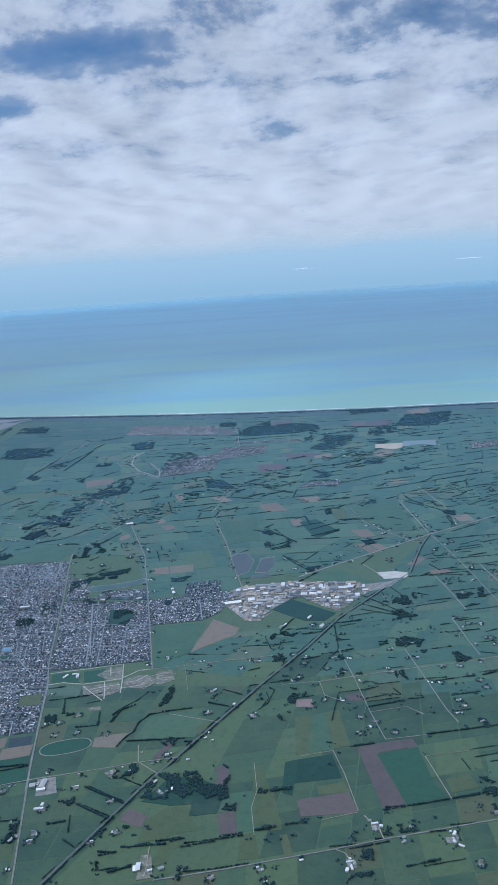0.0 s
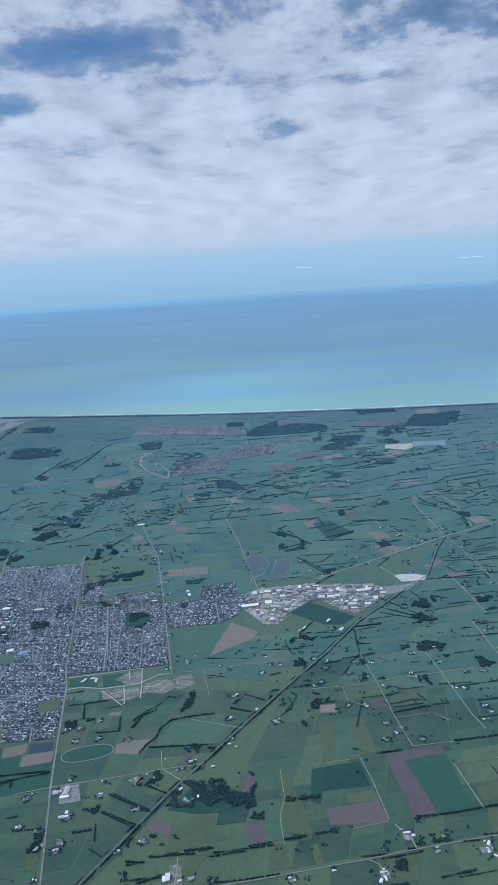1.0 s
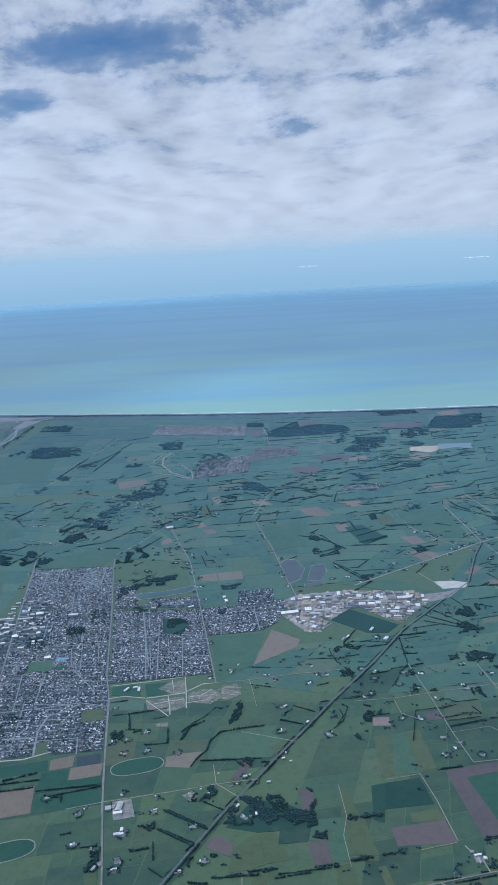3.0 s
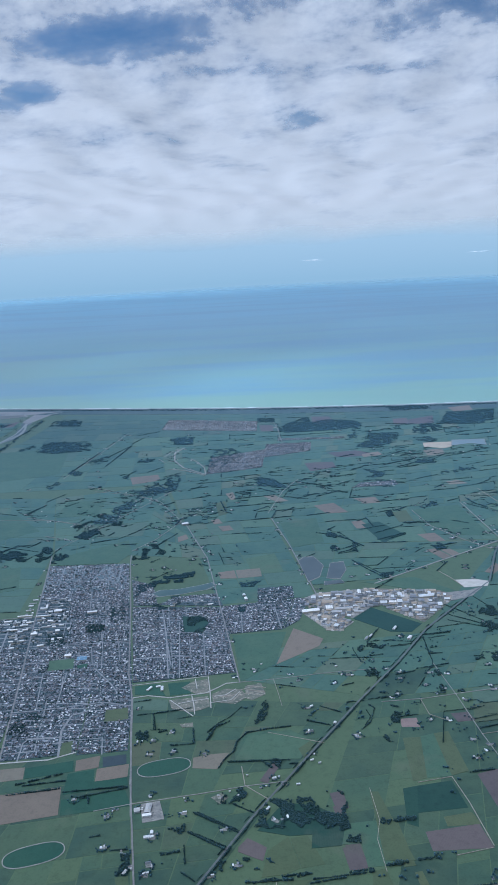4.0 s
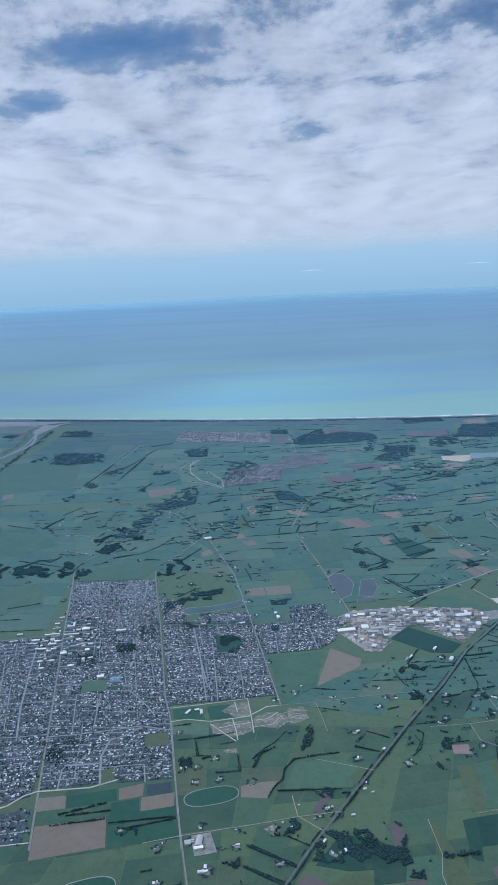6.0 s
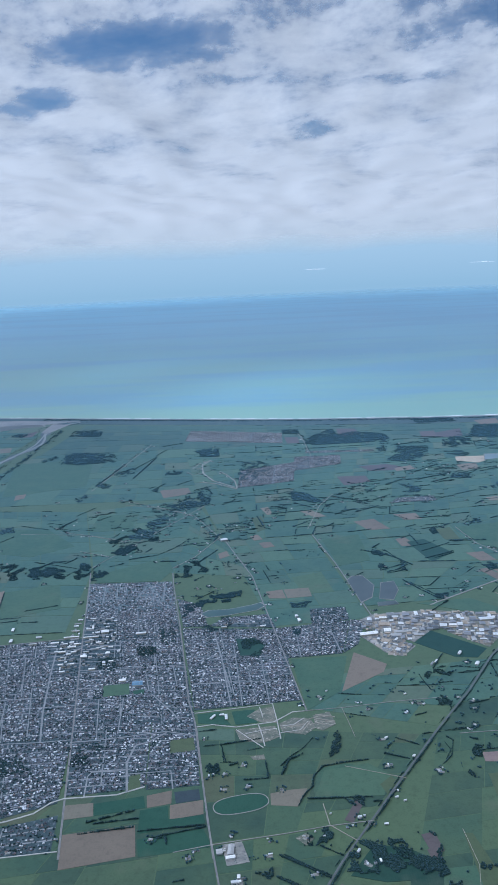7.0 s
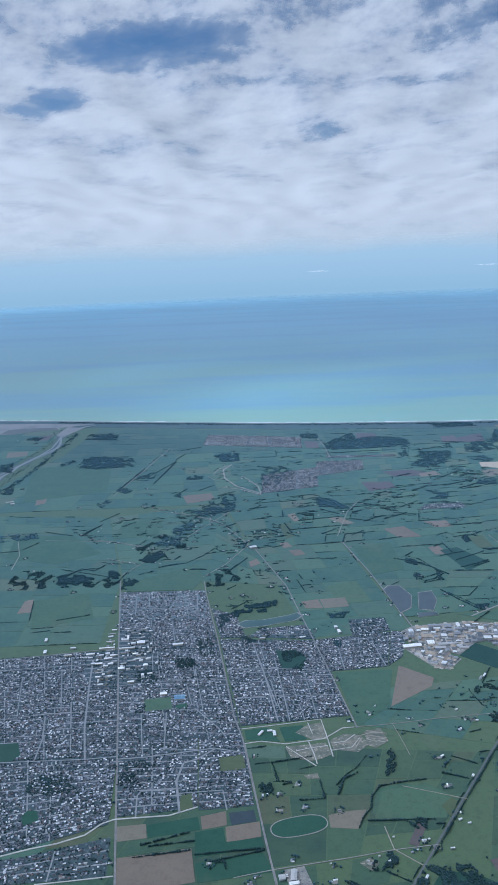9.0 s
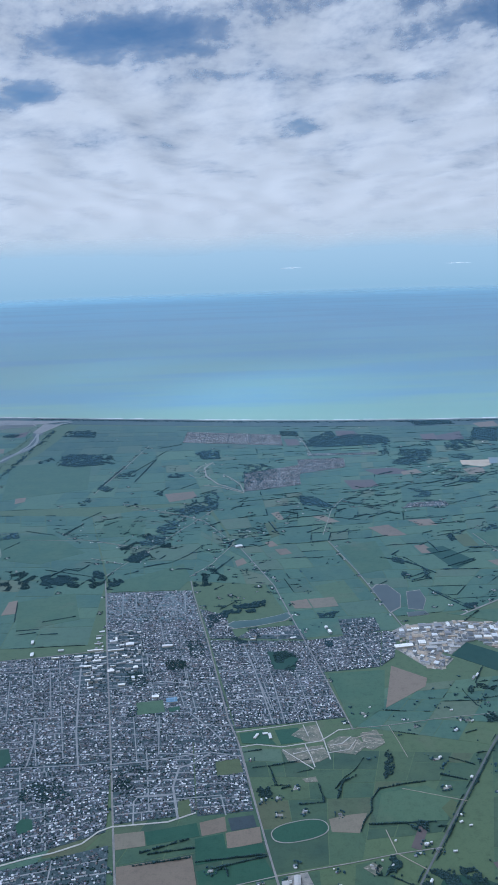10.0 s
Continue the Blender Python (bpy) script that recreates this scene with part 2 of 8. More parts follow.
def cloud_material(name, holes):
    """Thin high cloud: white scattering where it is dense, clear where it is torn; it closes up seaward and thins out far off."""
    n = Nodes(name)
    n.t.nodes.remove(n.bsdf)
    p = n.place()
    axes = n.add("ShaderNodeSeparateXYZ")
    n.link(p, axes.inputs[0])
    # puffs in rows that widen with the distance: broad banks, billows on them, fine shreds
    r = n.maths("MAXIMUM", n.maths("SQRT", n.maths("ADD", n.maths("MULTIPLY", axes.outputs[0], axes.outputs[0]), n.maths("MULTIPLY", axes.outputs[1], axes.outputs[1]))), 60.0)
    rows = n.add("ShaderNodeCombineXYZ")
    n.link(n.maths("MULTIPLY", n.maths("DIVIDE", axes.outputs[0], r), 22.0), rows.inputs[0])
    n.link(n.maths("MULTIPLY", n.maths("LOGARITHM", r, math.e), 9.0), rows.inputs[1])
    rows = rows.outputs[0]
    wide = n.noise(0.22, 3, 0.5, rows, (1.0, 1.3, 1.0))
    billow = n.noise(0.62, 6, 0.58, rows)
    shred = n.noise(2.6, 5, 0.6, rows)
    d = n.maths("ADD", n.maths("MULTIPLY", billow, 0.66), n.maths("ADD", n.maths("MULTIPLY", wide, 0.18), n.maths("MULTIPLY", shred, 0.16)))
    d = n.maths("ADD", d, n.ramp(n.maths("DIVIDE", n.maths("ADD", axes.outputs[1], 1000.0), 5000.0), (0.36, 0.0), (0.56, 0.10), (0.75, 0.16)))
    reach = n.t.nodes.new("ShaderNodeVectorMath")
    reach.operation = "LENGTH"
    n.link(p, reach.inputs[0])
    fray = n.maths("ADD", n.maths("DIVIDE", reach.outputs["Value"], 5000.0), n.maths("MULTIPLY", n.maths("SUBTRACT", n.noise(0.0016, 4, 0.55, stretch=(1.0, 0.4, 0.0)), 0.5), 0.14))
    wander = n.add("ShaderNodeTexNoise", Scale=0.8, Detail=5.0, Roughness=0.6)
    n.link(rows, wander.inputs["Vector"])
    shift = n.t.nodes.new("ShaderNodeVectorMath")
    shift.operation = "MULTIPLY_ADD"
    n.link(wander.outputs["Color"], shift.inputs[0])
    shift.inputs[1].default_value = (150, 300, 0)
    n.link(p, shift.inputs[2])
    for x, y, wide, deep, much in holes:
        s = n.add("ShaderNodeMapping")
        s.inputs["Location"].default_value = (-(x + 75) / wide, -(y + 150) / deep, 0)
        s.inputs["Scale"].default_value = (1 / wide, 1 / deep, 0)
        n.link(shift.outputs[0], s.inputs["Vector"])
        r = n.t.nodes.new("ShaderNodeVectorMath")
        r.operation = "LENGTH"
        n.link(s.outputs[0], r.inputs[0])
        d = n.maths("SUBTRACT", d, n.ramp(r.outputs["Value"], (0.0, much), (1.0, 0.0)))
    cover = n.maths("MULTIPLY", n.ramp(d, (0.16, 0.05), (0.30, 0.20), (0.40, 0.46), (0.455, 0.72), (0.49, 0.90), (0.54, 0.97)), n.ramp(fray, (0.70, 0.96), (0.86, 0.75), (0.985, 0.0)))
    # puff shading is put into the colour: greyer where thin, whiter where dense
    white = n.mix(n.ramp(d, (0.40, 0.0), (0.52, 0.55), (0.62, 1.0)), (0.126, 0.136, 0.154), (0.208, 0.208, 0.209))
    white = n.mix(n.ramp(n.noise(0.9, 5, 0.6, rows), (0.52, 0.0), (0.70, 0.4)), white, (0.162, 0.165, 0.174))
    glow, clear = n.add("ShaderNodeBsdfTranslucent"), n.add("ShaderNodeBsdfTransparent")
    back = n.add("ShaderNodeBsdfDiffuse")
    n.link(white, glow.inputs[0])
    n.link(white, back.inputs[0])
    body, both = n.add("ShaderNodeMixShader", Fac=0.25), n.add("ShaderNodeMixShader")
    n.link(glow.outputs[0], body.inputs[1])
    n.link(back.outputs[0], body.inputs[2])
    n.link(cover, both.inputs[0])
    n.link(clear.outputs[0], both.inputs[1])
    n.link(body.outputs[0], both.inputs[2])
    n.link(both.outputs[0], n.out.inputs["Surface"])
    return n.m


MAT["cloud"] = cloud_material("cloud", ((-160, 1000, 120, 170, 0.30), (215, 930, 110, 100, 0.24), (96, 1633, 60, 110, 0.2), (-330, 1270, 100, 150, 0.26), (193, 1240, 90, 70, 0.11), (-12, 870, 90, 70, 0.14), (310, 1010, 90, 90, 0.16), (-60, 1210, 80, 60, 0.10)))


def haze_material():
    """A glow that stands in for pale blue haze over the far horizon, clear higher up."""
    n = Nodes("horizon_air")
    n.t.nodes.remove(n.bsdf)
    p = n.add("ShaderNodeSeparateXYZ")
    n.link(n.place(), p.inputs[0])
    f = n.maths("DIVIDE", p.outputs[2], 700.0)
    glow, clear, both = n.add("ShaderNodeEmission", Strength=AIR_GLOW), n.add("ShaderNodeBsdfTransparent"), n.add("ShaderNodeMixShader")
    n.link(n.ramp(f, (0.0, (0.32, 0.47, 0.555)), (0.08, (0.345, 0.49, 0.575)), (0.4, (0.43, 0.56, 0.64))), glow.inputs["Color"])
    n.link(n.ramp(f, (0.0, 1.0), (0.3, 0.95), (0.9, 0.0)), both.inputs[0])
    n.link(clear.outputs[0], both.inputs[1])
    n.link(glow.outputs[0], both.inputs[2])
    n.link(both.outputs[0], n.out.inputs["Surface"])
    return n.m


AIR_GLOW = 0.22
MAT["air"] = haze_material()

# ---- mesh helpers ----


def mesh_object(name, verts, faces, material, parent=None, slots=None):
    """One mesh object from its vertices and faces; slots gives each face's material."""
    me = bpy.data.meshes.new(name)
    me.from_pydata([tuple(v) for v in verts], [], faces)
    for m in material if isinstance(material, (list, tuple)) else (material,):
        me.materials.append(m)
    if slots is not None:
        me.polygons.foreach_set("material_index", np.asarray(slots, dtype=np.int32))
    me.update()
    ob = new(name, me)
    if parent is not None:
        ob.parent = parent
    return ob


class Batch:
    """Gathers many small bodies into one mesh."""

    def __init__(self):
        self.v, self.f, self.s, self.n = [], [], [], 0

    def put(self, verts, faces, slot=0):
        verts = np.asarray(verts, dtype=float)
        self.v.append(verts)
        for face in faces:
            self.f.append(tuple(i + self.n for i in face))
        self.s += [slot] * len(faces)
        self.n += len(verts)

    def make(self, name, material, parent=None):
        if not self.n:
            return None
        return mesh_object(name, np.concatenate(self.v), self.f, material, parent, self.s)


def turned(verts, x, y, z, turn, size=(1, 1, 1)):
    v = np.asarray(verts, dtype=float) * size
    c, s = math.cos(turn), math.sin(turn)
    return np.stack([x + c * v[:, 0] - s * v[:, 1], y + s * v[:, 0] + c * v[:, 1], z + v[:, 2]], 1)


def wound(points):
    """The outline, counter-clockwise."""
    area = sum(a[0] * b[1] - b[0] * a[1] for a, b in zip(points, points[1:] + points[:1]))
    return list(points) if area > 0 else list(points)[::-1]


def slab(points, top, bottom=-0.02):
    """A flat prism over the outline: vertices and faces."""
    p = wound(list(points))
    k = len(p)
    verts = [(x, y, top) for x, y in p] + [(x, y, bottom) for x, y in p]
    return verts, [tuple(range(k))] + [(i, i + k, (i + 1) % k + k, (i + 1) % k) for i in range(k)]


def inside(x, y, points):
    hit, k = False, len(points)
    for i in range(k):
        (x0, y0), (x1, y1) = points[i], points[i - 1]
        if (y0 > y) != (y1 > y) and x < (x1 - x0) * (y - y0) / (y1 - y0) + x0:
            hit = not hit
    return hit


def off_line(x, y, line):
    best = 1e9
    for (x0, y0), (x1, y1) in zip(line, line[1:]):
        dx, dy = x1 - x0, y1 - y0
        t = max(0, min(1, ((x - x0) * dx + (y - y0) * dy) / (dx * dx + dy * dy + 1e-9)))
        best = min(best, math.hypot(x - x0 - t * dx, y - y0 - t * dy))
    return best


RNG = random.Random(7)
BOX = [(-.5, -.5, 0), (.5, -.5, 0), (.5, .5, 0), (-.5, .5, 0), (-.5, -.5, 1), (.5, -.5, 1), (.5, .5, 1), (-.5, .5, 1)]
BOX_FACES = [(0, 1, 5, 4), (1, 2, 6, 5), (2, 3, 7, 6), (3, 0, 4, 7), (4, 5, 6, 7)]
WALL_FACES = BOX_FACES[:4]
# a hipped roof over a box of unit size, with eaves
HIP = [(-.56, -.58, 0), (.56, -.58, 0), (.56, .58, 0), (-.56, .58, 0), (-.22, 0, 1), (.22, 0, 1)]
HIP_FACES = [(0, 1, 5, 4), (1, 2, 5), (2, 3, 4, 5), (3, 0, 4), (3, 2, 1, 0)]
GABLE = [(-.53, -.54, 0), (.53, -.54, 0), (.53, .54, 0), (-.53, .54, 0), (-.53, 0, 1), (.53, 0, 1)]


def clump_shape(seed, fine):
    """A knobbly tuft of leaves of about unit size: vertices and faces."""
    bm = bmesh.new()
    bmesh.ops.create_icosphere(bm, subdivisions=2 if fine else 1, radius=0.5)
    r = random.Random(seed)
    for v in bm.verts:
        v.co *= r.uniform(0.72, 1.22)
        v.co.z += 0.42
    verts, faces = [tuple(v.co) for v in bm.verts], [tuple(v.index for v in f.verts) for f in bm.faces]
    bm.free()
    return verts, faces


FINE = [clump_shape(i, True) for i in range(6)]
COARSE = [clump_shape(i, False) for i in range(8)]


def tufts(batch, x, y, high, wide, fine=False, slot=0):
    """A crown of a few tufts standing at a place."""
    for k in range(3 if fine else 1):
        v, f = RNG.choice(FINE if fine else COARSE)
        s = RNG.uniform(0.75, 1.1) * (0.75 if k else 1)
        dx, dy = (RNG.uniform(-.35, .35) * wide, RNG.uniform(-.35, .35) * wide) if k else (0, 0)
        batch.put(turned(v, x + dx, y + dy, 0.05 + (RNG.uniform(0, .3) * high if k else 0), RNG.uniform(0, 6.3), (wide * s, wide * s, high * s)), f, slot)


# ---- the ground, the sea and the sky ----
COAST = [(-5000, 1900), (-900, 1010), (-420, 905), (-266, 866), (-170, 840), (-71, 814), (2, 798), (117, 780), (242, 768), (420, 757), (900, 760), (5000, 1100)]
land = mesh_object("ground", *slab([*COAST, (5000, -5000), (-5000, -5000)], 0.0, -3.0), MAT["ground"])
tagged(land, "flat green coastal plain of pasture and crop paddocks", "ground", kind="structure")


def sheet(name, material, z_of, reach, rings, sectors, centre):
    """A round sheet, finer towards its middle."""
    verts, faces = [(centre[0], centre[1], z_of(0))], []
    for i in range(1, rings + 1):
        r = reach * (i / rings) ** 1.6
        verts += [(centre[0] + r * math.cos(2 * math.pi * j / sectors), centre[1] + r * math.sin(2 * math.pi * j / sectors), z_of(r)) for j in range(sectors)]
    for j in range(sectors):
        faces.append((0, 1 + j, 1 + (j + 1) % sectors))
    for i in range(rings - 1):
        a, b = 1 + i * sectors, 1 + (i + 1) * sectors
        for j in range(sectors):
            k = (j + 1) % sectors
            faces.append((a + j, b + j, b + k, a + k))
    return mesh_object(name, verts, faces, material)


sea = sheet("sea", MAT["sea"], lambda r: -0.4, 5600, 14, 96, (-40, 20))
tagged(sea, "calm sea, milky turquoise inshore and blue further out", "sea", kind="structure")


def cloud_sheet():
    """The cloud deck: a wide sheet whose underside hangs in puffs, finer in front of the camera, sinking towards the horizon."""
    turns = [-180 + 6 * i for i in range(25)] + [-30 + 0.5 * i for i in range(1, 120)] + [30 + 6 * i for i in range(25)]
    radii, r = [60.0, 200.0, 400.0], 400.0
    while r < 4950:
        r = min(4950, r * 1.016 + 4)
        radii.append(r)
    radii += [5300, 6500]
    verts, k = [], len(turns)
    for r in radii:
        for t in turns:
            x, y = -40 + r * math.sin(radians(t)), 20 + r * math.cos(radians(t))
            puff = noise.fractal((x / 150, y / 420, 2.0), 1.0, 2.1, 2)
            edge = min(1, max(0, (4950 - r) / 1500))
            verts.append((x, y, 385 - 3.5e-5 * max(0, min(r, 4950) - 2600) ** 2 - (9 * max(-0.9, puff) + 9 * noise.noise((x / 600, y / 900, 7))) * (0.25 + 0.75 * edge)))
    faces = [(i * k + j, i * k + (j + 1) % k, (i + 1) * k + (j + 1) % k, (i + 1) * k + j) for i in range(len(radii) - 1) for j in range(k)]
    ob = mesh_object("cloud_deck", verts, faces + [tuple(range(k))], MAT["cloud"])
    for f in ob.data.polygons:
        f.use_smooth = True
    return ob


deck = cloud_sheet()
ring = [(-40 + 4965 * math.cos(2 * math.pi * i / 160), 20 + 4965 * math.sin(2 * math.pi * i / 160)) for i in range(160)]
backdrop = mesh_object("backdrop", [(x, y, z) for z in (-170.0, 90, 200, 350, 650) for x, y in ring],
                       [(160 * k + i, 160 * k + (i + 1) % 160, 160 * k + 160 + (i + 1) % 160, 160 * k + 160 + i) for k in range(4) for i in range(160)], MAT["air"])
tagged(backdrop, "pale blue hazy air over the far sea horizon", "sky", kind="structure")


def far_cloud(x, y, z, wide, high):
    """A small flat cloud low over the horizon."""
    b = Batch()
    for i, (t, q) in enumerate(((-.34, .55), (-.12, .9), (.14, 1.0), (.38, .5))):
        v, f = FINE[i]
        b.put(turned(v, x + t * wide, y + 14 * i, z - .2 * high * q, 0, (wide * .33, wide * .2, high * q)), f)
    return tagged(b.make("cloud", MAT["wisp"]), "small flat white cloud low over the sea", "cloud", kind="stuff")


tagged(deck, "torn sheet of thin white cloud with blue gaps", "cloud", kind="stuff")
far_cloud(372, 4780, 107, 110, 7)
far_cloud(1290, 4620, 109, 150, 4)


def band(points, shift_in, shift_out):
    """A strip along the coast from one offset to another, as an outline."""
    return [(x, y + shift_in) for x, y in points] + [(x, y + shift_out) for x, y in reversed(points)]


shore = COAST[1:-1]
beach = mesh_object("beach", *slab(band(shore, -2.0, 3.0), 0.03, -1.0), MAT["beach"])
tagged(beach, "narrow strip of grey beach sand along the sea", "beach", kind="structure")
dunes = mesh_object("dune_scrub", *slab(band(shore, -30, -2.0), 0.05, -0.5), MAT["scrub"])
tagged(dunes, "rough brown and green scrub behind the beach", "dunes", kind="structure")


def breaker(offset, width):
    """A broken line of surf."""
    b = Batch()
    for (x0, y0), (x1, y1) in zip(shore, shore[1:]):
        k = max(1, int(math.hypot(x1 - x0, y1 - y0) / 7))
        for i in range(k):
            if RNG.random() < 0.06:
                continue
            w = width * RNG.uniform(0.4, 1.5)
            xa, ya, xb, yb = (x0 + (x1 - x0) * i / k, y0 + (y1 - y0) * i / k, x0 + (x1 - x0) * (i + 1) / k, y0 + (y1 - y0) * (i + 1) / k)
            o = offset + RNG.uniform(-1, 1)
            b.put(*slab([(xa - 2, ya + o), (xb + 2, yb + o), (xb, yb + o + w), (xa, ya + o + w)], -0.1 + RNG.uniform(0, .1), -0.5))
    return b


surf = breaker(3.0, 2.0).make("surf", MAT["foam"])
tagged(surf, "white line of breaking surf along the beach", "surf", kind="stuff")

# ---- what lies on the plain: registers filled as things are placed ----
LINES, FIELDS, TAKEN, LANES, YARDS = [], [], [], [], []
ROAD_TAGS = {"road": "straight grey chip-sealed road between paddocks", "highway": "dark asphalt highway with a railway's verge beside it", "lane": "pale sealed country lane between paddocks", "street": "grey asphalt street between houses",
             "gravel": "pale gravel farm track", "concrete": "broad pale new road at the town's edge", "rail": "grey ballast railway strip through the town"}
FIELD_TAGS = {"plough": "freshly ploughed purplish-brown field", "brown": "bare tilled brown field", "olive": "olive-yellow strip of ripening crop", "bright": "fresh bright green pasture",
              "dark": "dark green crop field", "crop": "even green crop field", "tan": "dry tan stubble field", "pink": "small pale pinkish soil field", "darkcrop": "dark netted crop field"}


def road(kind, width, *line):
    line, width = list(line), width * 0.38
    left, right = [], []
    for i, (x, y) in enumerate(line):
        (xa, ya), (xb, yb) = line[max(0, i - 1)], line[min(len(line) - 1, i + 1)]
        d = math.hypot(xb - xa, yb - ya)
        nx, ny = -(yb - ya) / d * width / 2, (xb - xa) / d * width / 2
        left.append((x + nx, y + ny))
        right.append((x - nx, y - ny))
    z = 0.12 + 0.004 * (len(LINES) % 20)
    k = len(line)
    verts = [(*p, z) for p in left + right] + [(*p, 0) for p in left + right]
    faces = [(i, k + i, k + i + 1, i + 1) for i in range(k - 1)] + [(i, i + 1, 2 * k + i + 1, 2 * k + i) for i in range(k - 1)]
    faces += [(k + i + 1, k + i, 3 * k + i, 3 * k + i + 1) for i in range(k - 1)]
    ob = mesh_object({"rail": "railway", "gravel": "farm_track", "highway": "highway", "lane": "country_lane"}.get(kind, "road"), verts, faces, MAT[kind])
    tagged(ob, ROAD_TAGS[kind], "road" if kind != "rail" else "railway", kind="structure")
    LINES.append((line, width))
    if kind in ("lane", "road"):
        LANES.append(line)


def field(kind, *points):
    points = wound(list(points))
    ob = mesh_object("field", *slab(points, 0.06 + 0.00025 * len(FIELDS)), MAT[kind], land)
    tagged(ob, FIELD_TAGS[kind])
    FIELDS.append(points)


def park(kind, *points):
    """An open green between the town's houses."""
    points = wound(list(points))
    ob = mesh_object("park", *slab(points, 0.128), MAT[kind], land)
    tagged(ob, "open green lawn between town houses")
    FIELDS.append(points)


def yard(kind, *points):
    points = wound(list(points))
    ob = mesh_object("yard", *slab(points, 0.096 + 0.00007 * len(YARDS)), MAT["yard" if kind == "gravel" else kind], land)
    tagged(ob, {"gravel": "grey gravel yard between sheds", "soil": "bare scraped building ground", "sand": "pale sand of a quarry", "white_gravel": "white heap-yard of gravel", "beach": "grey sand flats at the river mouth"}[kind])
    TAKEN.append(points)
    YARDS.append(points)


def pond(kind, *points):
    points = wound(list(points))
    cx, cy = sum(p[0] for p in points) / len(points), sum(p[1] for p in points) / len(points)
    bank = [(cx + (x - cx) * 1.06, cy + (y - cy) * 1.06) for x, y in points]
    ob = mesh_object("pond", *slab(points, 0.14), MAT["pond_" + kind])
    tagged(ob, {"grey": "grey settling pond with a gravel bank", "green": "long narrow green lake beside the town", "blue": "pale blue quarry lake"}[kind], "pond", kind="structure")
    edge = mesh_object("bank", *slab(bank, 0.12), MAT["yard"], ob)
    TAKEN.append(points)


def oval_track(x, y, long, wide, turn):
    """A pale racetrack ring round a green infield."""
    ring = []
    for r in (0.0, -0.28):
        a, b = long / 2 + r, wide / 2 + r
        for i in range(48):
            t = 2 * math.pi * i / 48
            px = math.copysign(abs(math.cos(t)) ** 0.75, math.cos(t)) * a
            py = math.copysign(abs(math.sin(t)) ** 0.85, math.sin(t)) * b
            ring.append((px, py))
    c, s = math.cos(radians(turn)), math.sin(radians(turn))
    ring = [(x + c * u - s * v, y + s * u + c * v) for u, v in ring]
    verts = [(*p, 0.13) for p in ring] + [(*p, 0.0) for p in ring]
    faces = []
    for i in range(48):
        j = (i + 1) % 48
        faces += [(i, j, 48 + j, 48 + i), (96 + i, 96 + j, j, i), (48 + i, 48 + j, 144 + j, 144 + i)]
    ob = mesh_object("racetrack", verts, faces, MAT["lane"])
    tagged(ob, "oval training track of pale gravel round a green infield", "racetrack", kind="structure")
    field("crop", *ring[:48:4])
    TAKEN.append(ring[:48])


HEDGES, WOODS, HOUSES, SHEDS, TOWN_TREES, TREES, BLOCKS, CLEAR = [], [], [], [], [], [], [], []


def shelterbelt(high, wide, *line):
    HEDGES.append((list(line), high * .7, wide * .5))


def windbreak(high, wide, *line):
    """A thick row of grown trees."""
    HEDGES.append((list(line), high, wide))


def wood(density, high, *points):
    WOODS.append((density, high, wound(list(points))))
    if density > 0.1:
        TAKEN.append(wound(list(points)))


def clump(x, y, count, spread):
    for _ in range(count):
        TREES.append((x + RNG.gauss(0, spread), y + RNG.gauss(0, spread * .7), RNG.uniform(.35, .75)))


def grove(density, *points):
    """A wooded neighbourhood: short hedges, clumps of trees, a few houses."""
    points = list(points)
    xs, ys = [p[0] for p in points], [p[1] for p in points]
    for _ in range(int((max(xs) - min(xs)) * (max(ys) - min(ys)) * density * .22)):
        x, y = RNG.uniform(min(xs), max(xs)), RNG.uniform(min(ys), max(ys))
        if not inside(x, y, points) or noise.noise((x * .1, y * .06, 4)) < -.15:
            continue
        pick = RNG.random()
        if pick < .36:
            long, tip = RNG.uniform(2, 6), RNG.uniform(-.08, .22)
            HEDGES.append(([(x, y), (x + long, y + long * tip)], RNG.uniform(.45, .7), RNG.uniform(.4, .75)))
        elif pick < .85:
            clump(x, y, RNG.randint(4, 11), RNG.uniform(.6, 1.5))
        if pick > .75:
            HOUSES.append((x + 1.2, y - .8, RNG.uniform(.6, 1.0), RNG.uniform(.5, .7), RNG.uniform(0, 3), 0))


def shed(kind, place, w, d, h, turn):
    SHEDS.append((kind, *place, w, d, h, radians(turn)))


def estate(count, *points, kinds=("white", "white", "white", "grey", "grey", "tin", "tin", "timber"), big=1.0, lean=8, deep=1.0):
    """Sheds scattered over an industrial yard, square to one another."""
    points = list(points)
    xs, ys = [p[0] for p in points], [p[1] for p in points]
    done = []
    CLEAR.append(points)
    for _ in range(count * 12):
        x, y = RNG.uniform(min(xs), max(xs)), RNG.uniform(min(ys), max(ys))
        w, d = RNG.uniform(0.5, 2.4) * RNG.choice((1, 1, 1.5)) * big, RNG.uniform(0.4, 1.3) * big * deep
        if len(done) >= count or not inside(x, y, points) or any(abs(x - a) < (w + b) / 2 + .15 and abs(y - c) < (d + e) / 2 + .3 for a, b, c, e in done):
            continue
        if any(off_line(x, y, l) < 1.2 for l, _ in LINES):
            continue
        done.append((x, w, y, d))
        SHEDS.append((RNG.choice(kinds), x, y, w, d, RNG.uniform(0.3, 0.6), radians(lean + RNG.choice((0, 0, 0, 90)) + RNG.uniform(-2, 2))))


INDUSTRY = ("white", "white", "white", "grey", "grey", "grey", "tin", "tin", "timber", "timber")
PADS = Batch()


